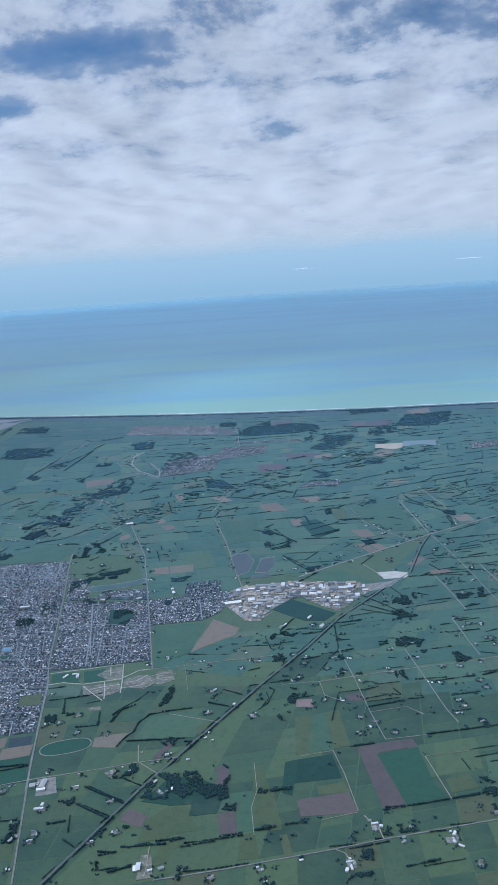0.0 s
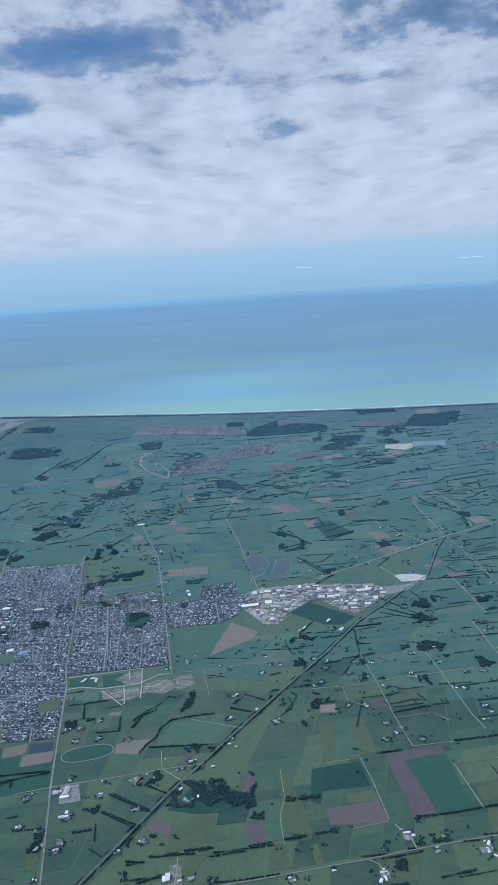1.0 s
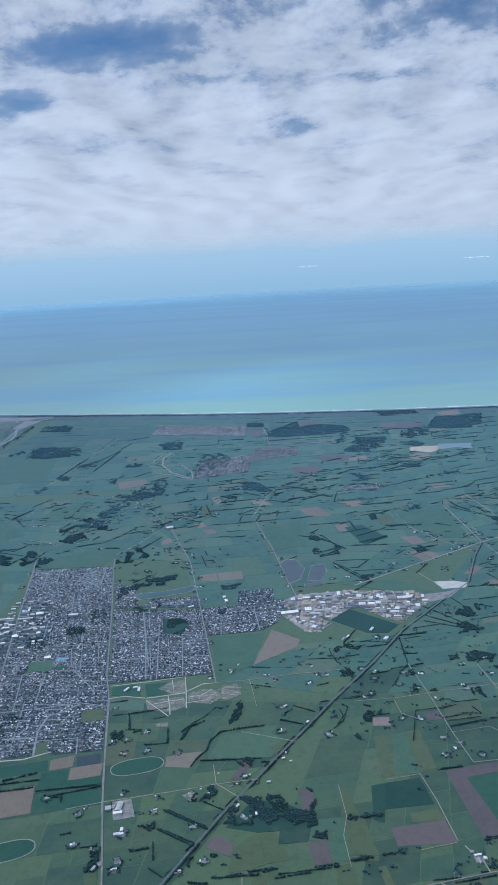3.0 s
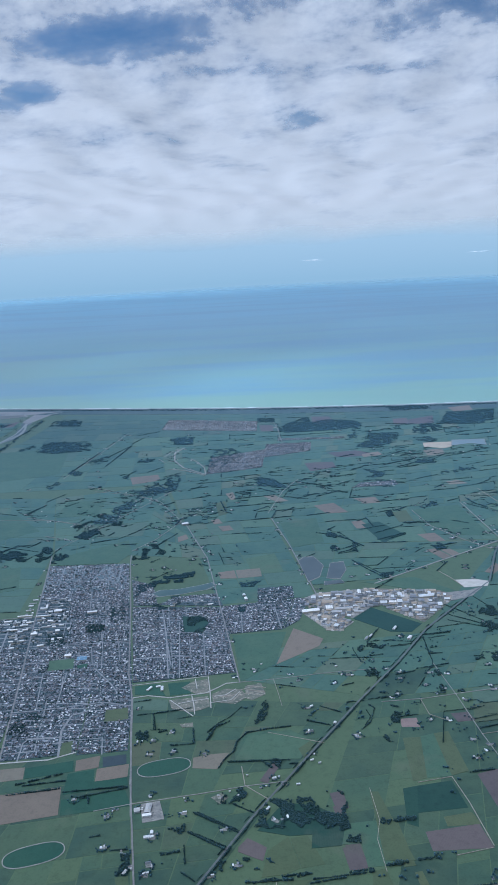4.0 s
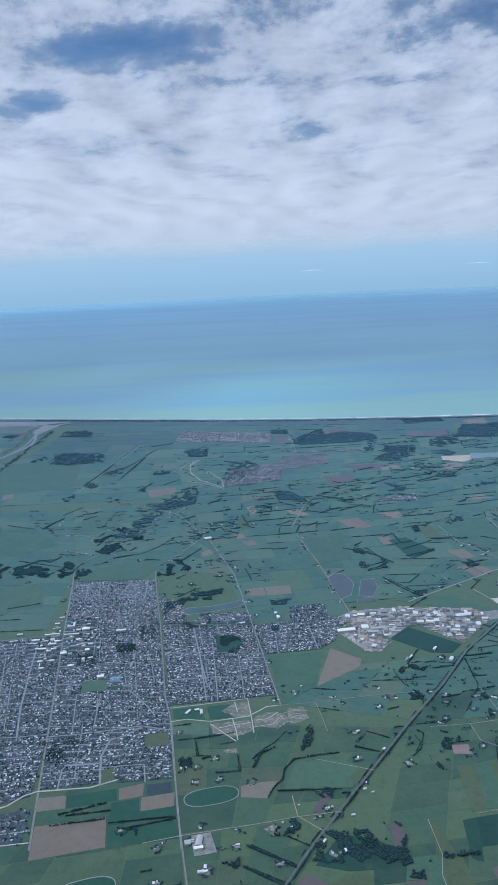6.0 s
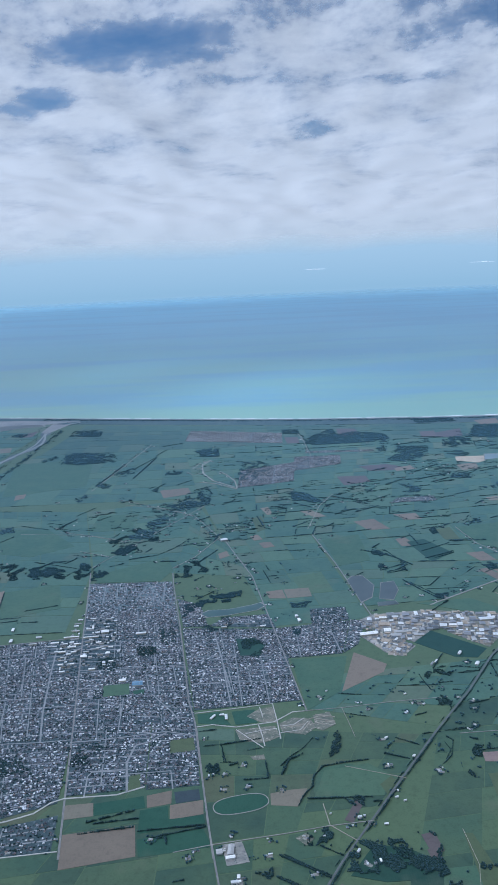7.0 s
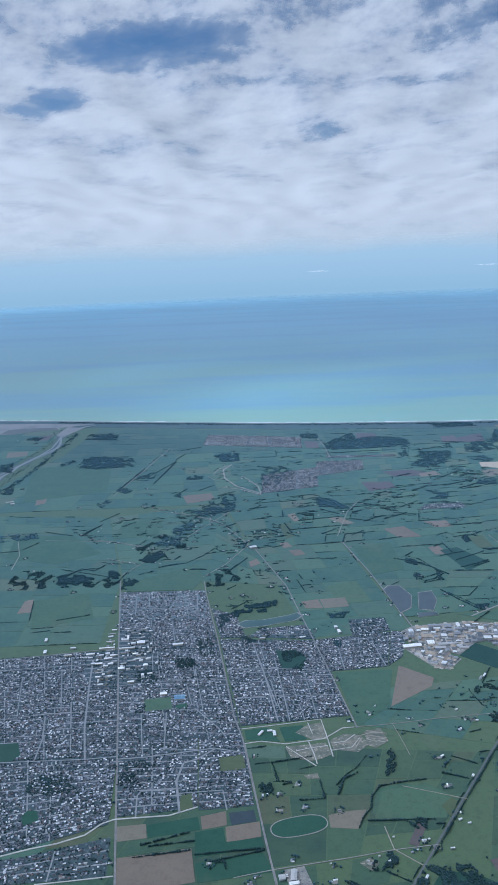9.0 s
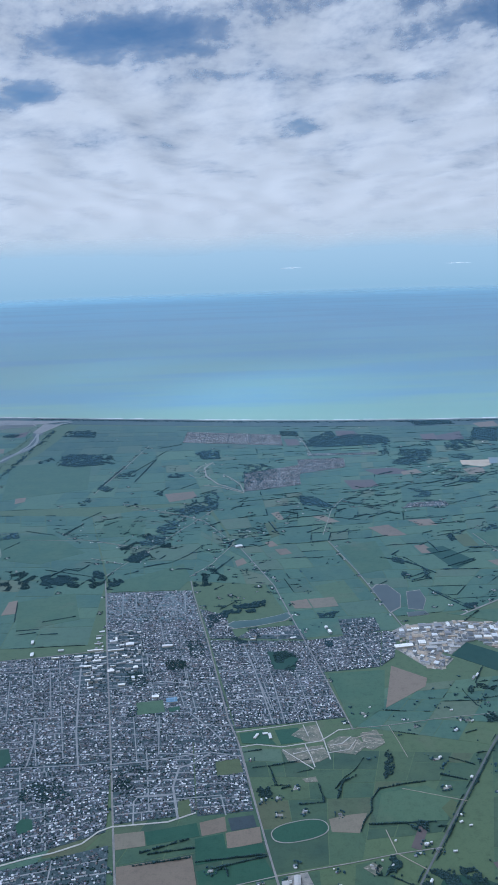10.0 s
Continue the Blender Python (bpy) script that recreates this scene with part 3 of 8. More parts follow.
def pads(count, *points):
    """Paved and stacked patches of many tones over a works yard."""
    points = list(points)
    xs, ys = [p[0] for p in points], [p[1] for p in points]
    for i in range(count * 3):
        x, y = RNG.uniform(min(xs), max(xs)), RNG.uniform(min(ys), max(ys))
        if not inside(x, y, points) or i % 3 == 2 and count > 100:
            continue
        w, d, t = RNG.uniform(.6, 2.2), RNG.uniform(1.0, 4.5), radians(RNG.choice((-6, -6, -6, -36)))
        c, s = math.cos(t), math.sin(t)
        PADS.put(*slab([(x + c * u - s * v, y + s * u + c * v) for u, v in ((-w / 2, -d / 2), (w / 2, -d / 2), (w / 2, d / 2), (-w / 2, d / 2))], 0.121 + 0.0002 * (PADS.n // 8 % 200), 0.05))


def farmstead(place, sheds, big):
    x, y = place
    turn = radians(RNG.choice((8, 8, -20, 98)))
    c, s = math.cos(turn), math.sin(turn)
    r = 0.8 + 0.8 * big
    yard("gravel", *[(x + c * u - s * v, y + s * u + c * v) for u, v in ((-r, -r * .6), (r * .8, -r * .7), (r, r * .5), (-r * .7, r * .7))])
    for i in range(sheds):
        u, v = RNG.uniform(-1, 1) * (r + .3), RNG.uniform(-.7, .7) * r
        if i == 0:
            HOUSES.append((x + c * u - s * v, y + s * u + c * v, RNG.uniform(.65, .9), RNG.uniform(.45, .6), turn + RNG.choice((0, 1.57)), 1))
        else:
            SHEDS.append((RNG.choice(("white", "grey", "grey", "tin")), x + c * u - s * v, y + s * u + c * v, RNG.uniform(.6, 1.2) * (1 + .5 * big), RNG.uniform(.35, .6), RNG.uniform(.22, .38), turn + RNG.choice((0, 1.57))))
    for _ in range(RNG.randint(8, 16)):
        a, q = RNG.uniform(0, 6.28), RNG.uniform(1.2, 2.2) * r
        TREES.append((x + q * math.cos(a), y + q * math.sin(a), RNG.uniform(.3, .65)))


def blend(q, u, v):
    (ax, ay), (bx, by), (cx, cy), (dx, dy) = q
    return ((ax * (1 - u) + bx * u) * (1 - v) + (dx * (1 - u) + cx * u) * v, (ay * (1 - u) + by * u) * (1 - v) + (dy * (1 - u) + cy * u) * v)


STREETS = Batch()


def street(a, b, width):
    dx, dy = b[0] - a[0], b[1] - a[1]
    d = math.hypot(dx, dy)
    nx, ny = -dy / d * width / 2, dx / d * width / 2
    STREETS.put(*slab([(a[0] + nx, a[1] + ny), (a[0] - nx, a[1] - ny), (b[0] - nx, b[1] - ny), (b[0] + nx, b[1] + ny)], 0.10 + RNG.uniform(0, .015)))


def town_block(a, b, c, d, nu, nv, density, ground="town"):
    """A quarter: its streets, two rows of houses to a block, trees in the gardens."""
    q = (a, b, c, d)
    w, h = (math.dist(a, b) + math.dist(c, d)) / 2, (math.dist(b, c) + math.dist(a, d)) / 2
    ob = mesh_object("town_ground", *slab(list(q), 0.085 + 0.003 * (len(BLOCKS) % 4)), MAT[ground], land)
    tagged(ob, "gardens, drives and lawns between town houses")
    nv = max(1, round(h / 3.5))
    nu = max(1, round(w / 15))
    for j in range(nv + 1):
        if 0 < j < nv:
            street(blend(q, 0, j / nv), blend(q, 1, j / nv), RNG.choice((.5, .55, .65)))
    main = [RNG.uniform(-.3, .3) / nu + i / nu for i in range(1, nu)]
    cuts = [[u if RNG.random() < .75 else u + RNG.uniform(-.4, .4) / nu for u in main] for _ in range(nv)]
    for j in range(nv):
        for u in cuts[j]:
            street(blend(q, u, j / nv), blend(q, u, (j + 1) / nv), 0.4)
        for row in (0.20, 0.40, 0.60, 0.80):
            k = int(w / 0.66)
            for i in range(k):
                u, v = (i + .5 + RNG.uniform(-.35, .35)) / k, (j + row + RNG.uniform(-.05, .05)) / nv
                x, y = blend(q, u, v)
                if RNG.random() > .8 * density * (1 - .55 * max(0, noise.noise((x * .12, y * .12, 3)))) or any(abs(u - t) * w < .6 for t in cuts[j]):
                    continue
                x, y = blend(q, u, v)
                (xa, ya), (xb, yb) = blend(q, 0, v), blend(q, 1, v)
                HOUSES.append((x, y, RNG.uniform(.42, .72), RNG.uniform(.36, .52), math.atan2(yb - ya, xb - xa) + RNG.choice((0, 1.57)) + RNG.uniform(-.3, .3), 0))
        for i in range(int(w / 0.3)):
            x, y = blend(q, RNG.random(), (j + RNG.choice((.5, .5, .05, .95)) + RNG.uniform(-.14, .14)) / nv)
            if noise.noise((x * .09, y * .09, 9)) < -.18 + .3 * RNG.random() - .15:
                continue
            TOWN_TREES.append((x, y, RNG.uniform(.25, .55)))
    TAKEN.append(list(q))
    BLOCKS.append(list(q))


def river(*line):
    """A braided river: a shingle bed with threads of water."""
    fine = []
    for (x0, y0), (x1, y1) in zip(line, line[1:]):
        fine += [(x0 + (x1 - x0) * s / 8 + 3.5 * math.sin((y0 + (y1 - y0) * s / 8) * .045), y0 + (y1 - y0) * s / 8) for s in range(8)]
    line = fine + [line[-1]]
    k = len(line)
    left = [(x - 3.4 - 1.6 * math.sin(i * 1.1), y) for i, (x, y) in enumerate(line)]
    right = [(x + 3.4 + 1.6 * math.cos(i * .9), y) for i, (x, y) in enumerate(line)]
    for x, y in line:
        for side in (-8.5, 8.5):
            if RNG.random() < .7:
                clump(x + side + RNG.uniform(-2, 2), y, RNG.randint(3, 8), 1.6)
    bed = mesh_object("riverbed", *slab(left + right[::-1], 0.075), MAT["shingle"])
    tagged(bed, "grey shingle bed of a braided river", "riverbed", kind="structure")
    for shift, wide, swing in ((-1.6, .7, 1.4), (.6, 1.1, 1.3), (2, .5, 1.0)):
        p = []
        for i in range(k - 1):
            for s in range(6):
                t = s / 6
                x, y = line[i][0] * (1 - t) + line[i + 1][0] * t, line[i][1] * (1 - t) + line[i + 1][1] * t
                p.append((x + shift + swing * math.sin(y * 0.06 + shift), y))
        thread = mesh_object("water_thread", *slab([(x - wide, y) for x, y in p] + [(x + wide, y) for x, y in p[::-1]], 0.09 + .003 * shift), MAT["river"], bed)
    TAKEN.append(left + right[::-1])



# main roads
road('highway', 1.50, (-57.3, 169.9), (-37.5, 204.2), (-20.2, 230.7), (-0.7, 260.1), (16.0, 283.5), (31.9, 308.9), (55.3, 336.6), (69.8, 352.4), (82.5, 386.3), (90.6, 403.1))
road('lane', 2.00, (134.5, 428.2), (90.6, 403.1), (27.7, 361.9), (19.3, 356.2))
road('lane', 1.10, (87.1, 469.2), (91.0, 404.9))
road('lane', 0.60, (91.0, 404.9), (94.9, 374.1), (97.4, 344.1), (99.1, 315.3))
road('road', 1.30, (-7.1, 345.0), (-15.7, 412.3), (-23.3, 456.8))
road('road', 1.20, (-40.8, 274.8), (-49.7, 342.3), (-57.3, 398.3), (-71.6, 452.9))
road('road', 1.20, (-64.3, 170.5), (-72.2, 221.4), (-77.7, 268.0))
road('road', 1.00, (-29.9, 169.0), (-12.3, 171.2), (12.9, 175.3), (27.4, 178.0), (57.5, 182.6))
road('lane', 0.70, (-80.8, 210.1), (-70.8, 212.3), (-50.7, 215.4), (-39.8, 217.5), (-27.2, 218.9))
road('lane', 0.70, (6.1, 258.0), (19.9, 258.6), (36.1, 261.3), (53.5, 263.9), (68.9, 265.2), (84.3, 268.2))
road('lane', 0.55, (28.6, 281.8), (31.3, 259.9), (33.3, 237.5), (35.5, 221.2))
road('lane', 0.70, (52.8, 278.4), (54.9, 260.9), (57.6, 236.3), (59.4, 227.8))
road('gravel', 0.50, (9.2, 215.4), (19.1, 217.2), (21.0, 205.9), (22.6, 189.3))
road('gravel', 0.50, (35.5, 221.2), (48.1, 222.2))
road('gravel', 0.50, (45.3, 211.5), (46.8, 200.6), (48.0, 191.9))
road('gravel', 0.30, (45.3, 211.5), (58.4, 212.8))
road('gravel', 0.40, (22.2, 188.7), (12.6, 186.7))
road('gravel', 0.60, (27.4, 178.0), (26.9, 181.6), (23.8, 187.4))
road('gravel', 0.40, (19.1, 258.3), (19.9, 249.1), (24.2, 245.6))
road('gravel', 0.35, (33.2, 236.9), (45.4, 238.8), (49.8, 233.8))
road('gravel', 0.50, (15.0, 175.5), (17.2, 173.9), (18.0, 171.3))
road('gravel', 0.35, (-4.6, 214.1), (-4.0, 200.8), (-5.7, 193.7), (-5.2, 182.5))
road('road', 1.50, (-110.4, 209.4), (-113.9, 234.7), (-119.7, 277.3), (-128.4, 339.0), (-136.3, 398.3), (-138.4, 412.7))
road('road', 1.30, (-70.2, 207.1), (-75.1, 244.6), (-78.3, 270.9), (-81.2, 284.6), (-84.5, 312.1), (-88.6, 345.5), (-95.3, 393.9), (-96.7, 408.1))
road('concrete', 1.44, (-142.4, 221.3), (-135.5, 223.6), (-128.4, 225.3), (-121.4, 228.2), (-117.5, 232.6), (-114.2, 234.2), (-99.0, 234.9), (-91.2, 238.1))
road('concrete', 1.11, (-130.8, 210.6), (-122.5, 211.3), (-111.3, 212.4))
road('rail', 1.20, (-174.8, 333.5), (-141.9, 337.8), (-119.5, 340.7))
road('lane', 0.70, (-138.9, 420.3), (-118.2, 459.8), (-101.0, 492.2), (-84.7, 523.9))
road('lane', 0.80, (-74.7, 459.0), (-86.6, 430.0), (-97.5, 414.1))
road('lane', 0.70, (-191.3, 480.4), (-151.3, 473.4), (-133.9, 461.8))
road('lane', 0.90, (-165.9, 568.3), (-151.5, 645.2), (-139.8, 713.0))
road('lane', 0.70, (-143.9, 545.0), (-105.5, 515.0), (-91.2, 501.7), (-74.7, 459.0))
road('lane', 0.90, (-198.2, 434.9), (-199.5, 456.2), (-206.9, 480.5))
road('lane', 0.80, (-24.9, 466.7), (-14.0, 510.8), (-3.1, 535.2))
road('lane', 1.20, (-12.3, 734.3), (-9.2, 697.2), (-7.7, 643.4))
road('lane', 3.00, (-85.8, 646.0), (-92.1, 628.4), (-90.5, 605.1), (-82.1, 582.1), (-65.2, 560.6))
road('lane', 2.40, (-92.1, 580.8), (-79.6, 573.8), (-65.2, 557.7))
road('lane', 0.80, (56.8, 458.4), (60.9, 430.5), (71.0, 408.9), (82.2, 391.5))
road('lane', 0.80, (103.8, 357.2), (105.6, 336.0))
shelterbelt(0.46, 0.50, (-57.1, 171.8), (-54.8, 175.9))
shelterbelt(0.35, 0.56, (-50.9, 182.7), (-49.7, 184.7))
shelterbelt(0.65, 0.47, (-46.1, 190.9), (-44.5, 193.7))
shelterbelt(0.54, 0.39, (-39.5, 202.5), (-38.2, 204.6))
shelterbelt(0.51, 0.54, (-36.5, 207.3), (-33.0, 212.6))
shelterbelt(0.58, 0.50, (-30.4, 216.7), (-29.1, 218.6))
shelterbelt(0.61, 0.47, (-25.2, 224.6), (-24.0, 226.4))
shelterbelt(0.56, 0.58, (-18.9, 234.1), (-15.4, 239.4))
shelterbelt(0.48, 0.58, (-13.6, 242.2), (-10.2, 247.2))
shelterbelt(0.39, 0.40, (-6.4, 253.0), (-5.0, 255.0))
shelterbelt(0.54, 0.43, (1.2, 264.2), (3.7, 267.6))
shelterbelt(0.46, 0.50, (6.6, 271.6), (8.8, 274.8))
shelterbelt(0.55, 0.58, (13.1, 280.8), (15.4, 284.0))
shelterbelt(0.55, 0.39, (17.5, 287.4), (21.2, 293.2))
shelterbelt(0.62, 0.49, (23.3, 296.7), (27.0, 302.5))
shelterbelt(0.60, 0.49, (28.9, 305.5), (30.5, 308.1))
shelterbelt(0.61, 0.60, (32.5, 310.8), (34.0, 312.6))
shelterbelt(0.47, 0.39, (39.1, 318.6), (43.0, 323.2))
shelterbelt(0.61, 0.36, (46.7, 327.7), (50.5, 332.1))
shelterbelt(0.61, 0.60, (57.0, 339.6), (59.4, 342.3))
shelterbelt(0.44, 0.37, (63.8, 347.1), (68.6, 352.2))
shelterbelt(0.41, 0.45, (70.1, 355.6), (70.9, 357.6))
shelterbelt(0.36, 0.57, (74.0, 365.9), (75.0, 368.5))
shelterbelt(0.62, 0.44, (77.5, 375.1), (79.8, 381.5))
shelterbelt(0.54, 0.50, (81.5, 386.0), (81.7, 386.6))
shelterbelt(0.63, 0.48, (82.9, 389.0), (85.1, 393.6))
shelterbelt(0.42, 0.43, (87.5, 398.4), (89.9, 403.5))
shelterbelt(0.51, 0.35, (-54.3, 173.6), (-52.0, 177.6))
shelterbelt(0.36, 0.50, (-49.9, 181.2), (-47.5, 185.4))
shelterbelt(0.54, 0.47, (-44.0, 191.4), (-42.8, 193.4))
shelterbelt(0.56, 0.53, (-38.4, 201.1), (-36.8, 203.8))
shelterbelt(0.55, 0.59, (-36.5, 204.4), (-35.2, 206.3))
shelterbelt(0.53, 0.43, (-29.9, 214.4), (-27.6, 218.0))
shelterbelt(0.46, 0.50, (-23.7, 224.0), (-21.7, 227.0))
shelterbelt(0.58, 0.36, (-18.5, 231.8), (-16.4, 235.1))
shelterbelt(0.44, 0.41, (-11.8, 241.9), (-8.7, 246.6))
shelterbelt(0.41, 0.46, (-5.2, 251.8), (-3.5, 254.5))
shelterbelt(0.45, 0.43, (1.9, 262.4), (3.4, 264.4))
shelterbelt(0.61, 0.39, (8.6, 271.8), (11.1, 275.2))
shelterbelt(0.62, 0.46, (13.9, 279.1), (16.7, 283.1))
shelterbelt(0.51, 0.40, (17.5, 284.4), (18.9, 286.6))
shelterbelt(0.41, 0.42, (24.6, 295.7), (27.9, 300.9))
shelterbelt(0.59, 0.44, (30.4, 305.0), (32.6, 308.5))
shelterbelt(0.59, 0.42, (33.4, 309.3), (35.6, 312.0))
shelterbelt(0.48, 0.45, (41.0, 318.4), (43.6, 321.5))
shelterbelt(0.35, 0.59, (49.6, 328.6), (51.4, 330.7))
shelterbelt(0.63, 0.41, (57.4, 337.7), (61.9, 342.6))
shelterbelt(0.55, 0.48, (65.6, 346.7), (69.8, 351.2))
shelterbelt(0.42, 0.37, (71.2, 353.9), (72.5, 357.3))
shelterbelt(0.59, 0.36, (75.5, 365.3), (76.7, 368.5))
shelterbelt(0.63, 0.57, (79.8, 376.8), (81.7, 381.9))
shelterbelt(0.40, 0.42, (83.4, 386.3), (85.9, 391.5))
shelterbelt(0.47, 0.58, (89.3, 398.6), (91.3, 402.7))
road('lane', 2.00, (-65.2, 560.6), (-67.0, 579.3), (-72.6, 596.6), (-78.1, 607.8))
road('lane', 1.60, (-99.2, 619.0), (-94.0, 636.2), (-85.8, 646.0))
road('lane', 1.40, (-90.5, 605.1), (-97.8, 601.4), (-102.9, 612.7))

# new subdivision at the town's edge
road('concrete', 1.11, (-77.7, 268.4), (-72.5, 269.4), (-64.7, 267.3), (-52.4, 269.3), (-49.5, 271.6), (-45.7, 275.0), (-41.8, 275.3))
road('concrete', 1.00, (-78.8, 276.9), (-65.4, 278.7), (-52.2, 280.9), (-51.1, 269.9), (-50.4, 259.4))
road('lane', 0.60, (-41.8, 275.3), (-28.0, 276.3), (-12.0, 278.6), (8.1, 280.2))
road('concrete', 0.66, (-50.4, 262.8), (-43.9, 264.0), (-40.9, 269.0))
yard('soil', (-61.2, 273.5), (-57.1, 277.7), (-52.0, 278.8), (-51.1, 269.0), (-55.8, 269.0))
yard('soil', (-65.0, 265.7), (-58.5, 266.4), (-51.9, 267.0), (-50.5, 260.8), (-53.7, 258.7), (-57.0, 257.7), (-63.3, 259.5))
yard('soil', (-50.5, 268.3), (-45.7, 271.5), (-40.3, 270.3), (-38.3, 265.3), (-42.4, 261.2), (-49.8, 263.3))
yard('soil', (-39.0, 272.3), (-33.4, 274.1), (-32.0, 266.5), (-36.6, 263.0), (-38.8, 264.7))
yard('soil', (-60.2, 250.6), (-56.0, 251.4), (-55.6, 248.8), (-59.2, 248.8))
field('tan', (-54.7, 227.2), (-54.7, 232.3), (-49.4, 233.6), (-44.0, 234.0), (-45.3, 230.1), (-47.4, 226.1))
field('olive', (-71.2, 185.1), (-67.9, 185.4), (-66.7, 179.0), (-69.5, 178.9))
field('plough', (-41.0, 193.5), (-38.7, 196.6), (-33.8, 192.8), (-34.9, 188.1), (-41.1, 191.8))
field('bright', (-42.0, 229.7), (-42.6, 238.0), (-38.5, 243.5), (-32.0, 245.0), (-23.3, 242.0), (-21.9, 232.2), (-28.0, 229.6), (-36.1, 229.2))
field('olive', (-23.1, 242.0), (-21.3, 240.6), (-17.7, 235.5), (-21.0, 232.1), (-21.7, 232.4))
field('olive', (-27.8, 195.5), (-23.3, 196.5), (-19.7, 186.0), (-25.5, 185.0))
field('olive', (-35.4, 182.7), (-33.6, 191.6), (-28.2, 196.4), (-25.8, 185.0), (-29.9, 183.2))
field('plough', (-14.9, 191.3), (-10.3, 192.0), (-9.2, 184.2), (-14.0, 183.6))
field('olive', (-31.1, 173.3), (-29.0, 181.2), (-23.1, 181.2), (-25.9, 178.9), (-27.0, 174.9))
road('concrete', 0.89, (-64.6, 265.8), (-60.6, 260.7), (-56.0, 255.0))
road('concrete', 0.89, (-61.6, 263.2), (-57.0, 264.5), (-51.4, 265.4))
road('concrete', 0.89, (-57.3, 268.0), (-56.2, 261.6), (-55.6, 255.9))
road('gravel', 0.70, (-40.7, 270.1), (-37.0, 271.6), (-33.4, 271.2))
road('gravel', 0.70, (-40.0, 267.1), (-36.2, 268.2), (-32.7, 268.6))
road('concrete', 0.89, (-49.5, 266.6), (-45.7, 267.3), (-42.2, 270.9))
road('concrete', 0.77, (-56.7, 279.0), (-55.7, 272.2))
field('crop', (-77.8, 276.1), (-70.2, 277.2), (-66.3, 268.8), (-77.2, 270.5))
field('crop', (-66.3, 276.9), (-58.5, 277.7), (-57.6, 269.5), (-64.8, 268.7))
shed('white', (-72.5, 273.7), 2.6, 0.8, 0.35, 60)
shed('white', (-68.0, 273.3), 2.8, 0.9, 0.35, -85)
shed('white', (-69.5, 274.9), 1.6, 0.8, 0.35, 10)
road('gravel', 0.35, (-29.0, 276.4), (-27.7, 266.7), (-26.8, 258.4))

# ploughed and cropped fields
field('plough', (6.9, 195.5), (21.2, 197.5), (22.5, 188.6), (7.2, 188.6))
field('olive', (12.8, 200.8), (20.5, 202.1), (21.8, 197.4), (12.9, 197.1))
field('plough', (26.4, 217.8), (31.3, 219.3), (35.7, 189.6), (29.3, 189.1))
field('plough', (31.3, 219.3), (43.5, 220.9), (44.3, 216.7), (31.8, 214.6))
field('olive', (9.0, 237.0), (14.5, 237.1), (12.0, 217.1), (7.9, 216.1))
field('olive', (18.8, 238.6), (23.5, 239.4), (24.5, 219.5), (19.2, 217.7))
field('bright', (14.5, 237.4), (18.8, 238.6), (19.2, 217.7), (12.2, 217.1))
field('pink', (10.3, 247.4), (15.4, 247.5), (15.5, 242.4), (9.9, 242.8))
field('plough', (26.6, 249.0), (32.3, 249.4), (33.5, 244.5), (27.8, 244.1))
field('olive', (48.6, 200.4), (55.4, 202.3), (56.7, 195.8), (48.6, 194.2))
field('olive', (-2.5, 199.4), (0.6, 199.6), (2.1, 184.0), (-0.8, 183.8))
field('olive', (1.3, 181.9), (3.2, 182.2), (4.4, 174.5), (2.3, 173.7))
field('olive', (-8.8, 182.9), (-5.2, 183.6), (-4.0, 174.3), (-9.5, 173.8))
field('plough', (-14.1, 192.2), (-10.3, 192.5), (-9.5, 184.0), (-13.2, 183.3))
field('bright', (-17.4, 199.7), (-4.0, 200.8), (-3.7, 184.5), (-9.5, 184.2), (-9.9, 192.5), (-16.4, 192.4))
field('dark', (8.7, 214.0), (18.6, 215.5), (20.1, 203.9), (6.6, 202.8))
field('dark', (4.5, 213.1), (8.7, 214.0), (6.6, 202.8), (5.6, 197.4), (2.9, 198.9))
field('crop', (31.7, 214.1), (44.2, 216.1), (45.0, 198.3), (47.1, 193.2), (35.8, 190.1))
field('bright', (62.4, 209.6), (66.3, 210.6), (61.5, 195.3), (59.9, 196.2))
field('brown', (-27.5, 286.8), (-19.5, 315.6), (-8.5, 305.3), (-10.7, 299.5))
field('brown', (-111.3, 218.8), (-92.0, 221.4), (-90.4, 209.3), (-109.7, 205.6))
field('brown', (-90.2, 233.9), (-83.2, 235.8), (-82.8, 229.9), (-89.5, 228.5))
field('brown', (-83.1, 229.2), (-73.8, 230.9), (-73.5, 224.8), (-82.7, 223.0))
field('tan', (-113.4, 231.1), (-105.2, 231.8), (-104.3, 226.0), (-112.2, 225.0))
field('darkcrop', (-82.4, 235.0), (-75.3, 235.8), (-74.6, 231.0), (-81.5, 229.8))
field('crop', (-104.9, 231.3), (-91.0, 233.9), (-90.0, 228.5), (-104.0, 226.0))
field('crop', (-91.4, 227.5), (-83.8, 229.0), (-83.0, 223.2), (-73.5, 224.4), (-72.8, 220.9), (-90.9, 217.8))
field('crop', (-90.8, 215.7), (-73.3, 218.8), (-70.7, 211.6), (-89.7, 208.8))
field('brown', (2.3, 476.4), (14.6, 479.7), (21.0, 460.6), (8.6, 459.9))
field('brown', (27.2, 486.8), (37.1, 487.0), (42.1, 477.1), (33.3, 475.5))
field('brown', (20.3, 443.2), (25.9, 445.2), (29.6, 431.9), (21.7, 431.5))
field('brown', (51.3, 417.6), (60.6, 418.6), (63.6, 405.8), (55.6, 405.6))
field('brown', (51.1, 394.9), (55.6, 395.8), (60.9, 384.6), (56.2, 381.4))
field('brown', (58.1, 393.5), (62.6, 394.4), (65.7, 387.8), (61.5, 384.5))
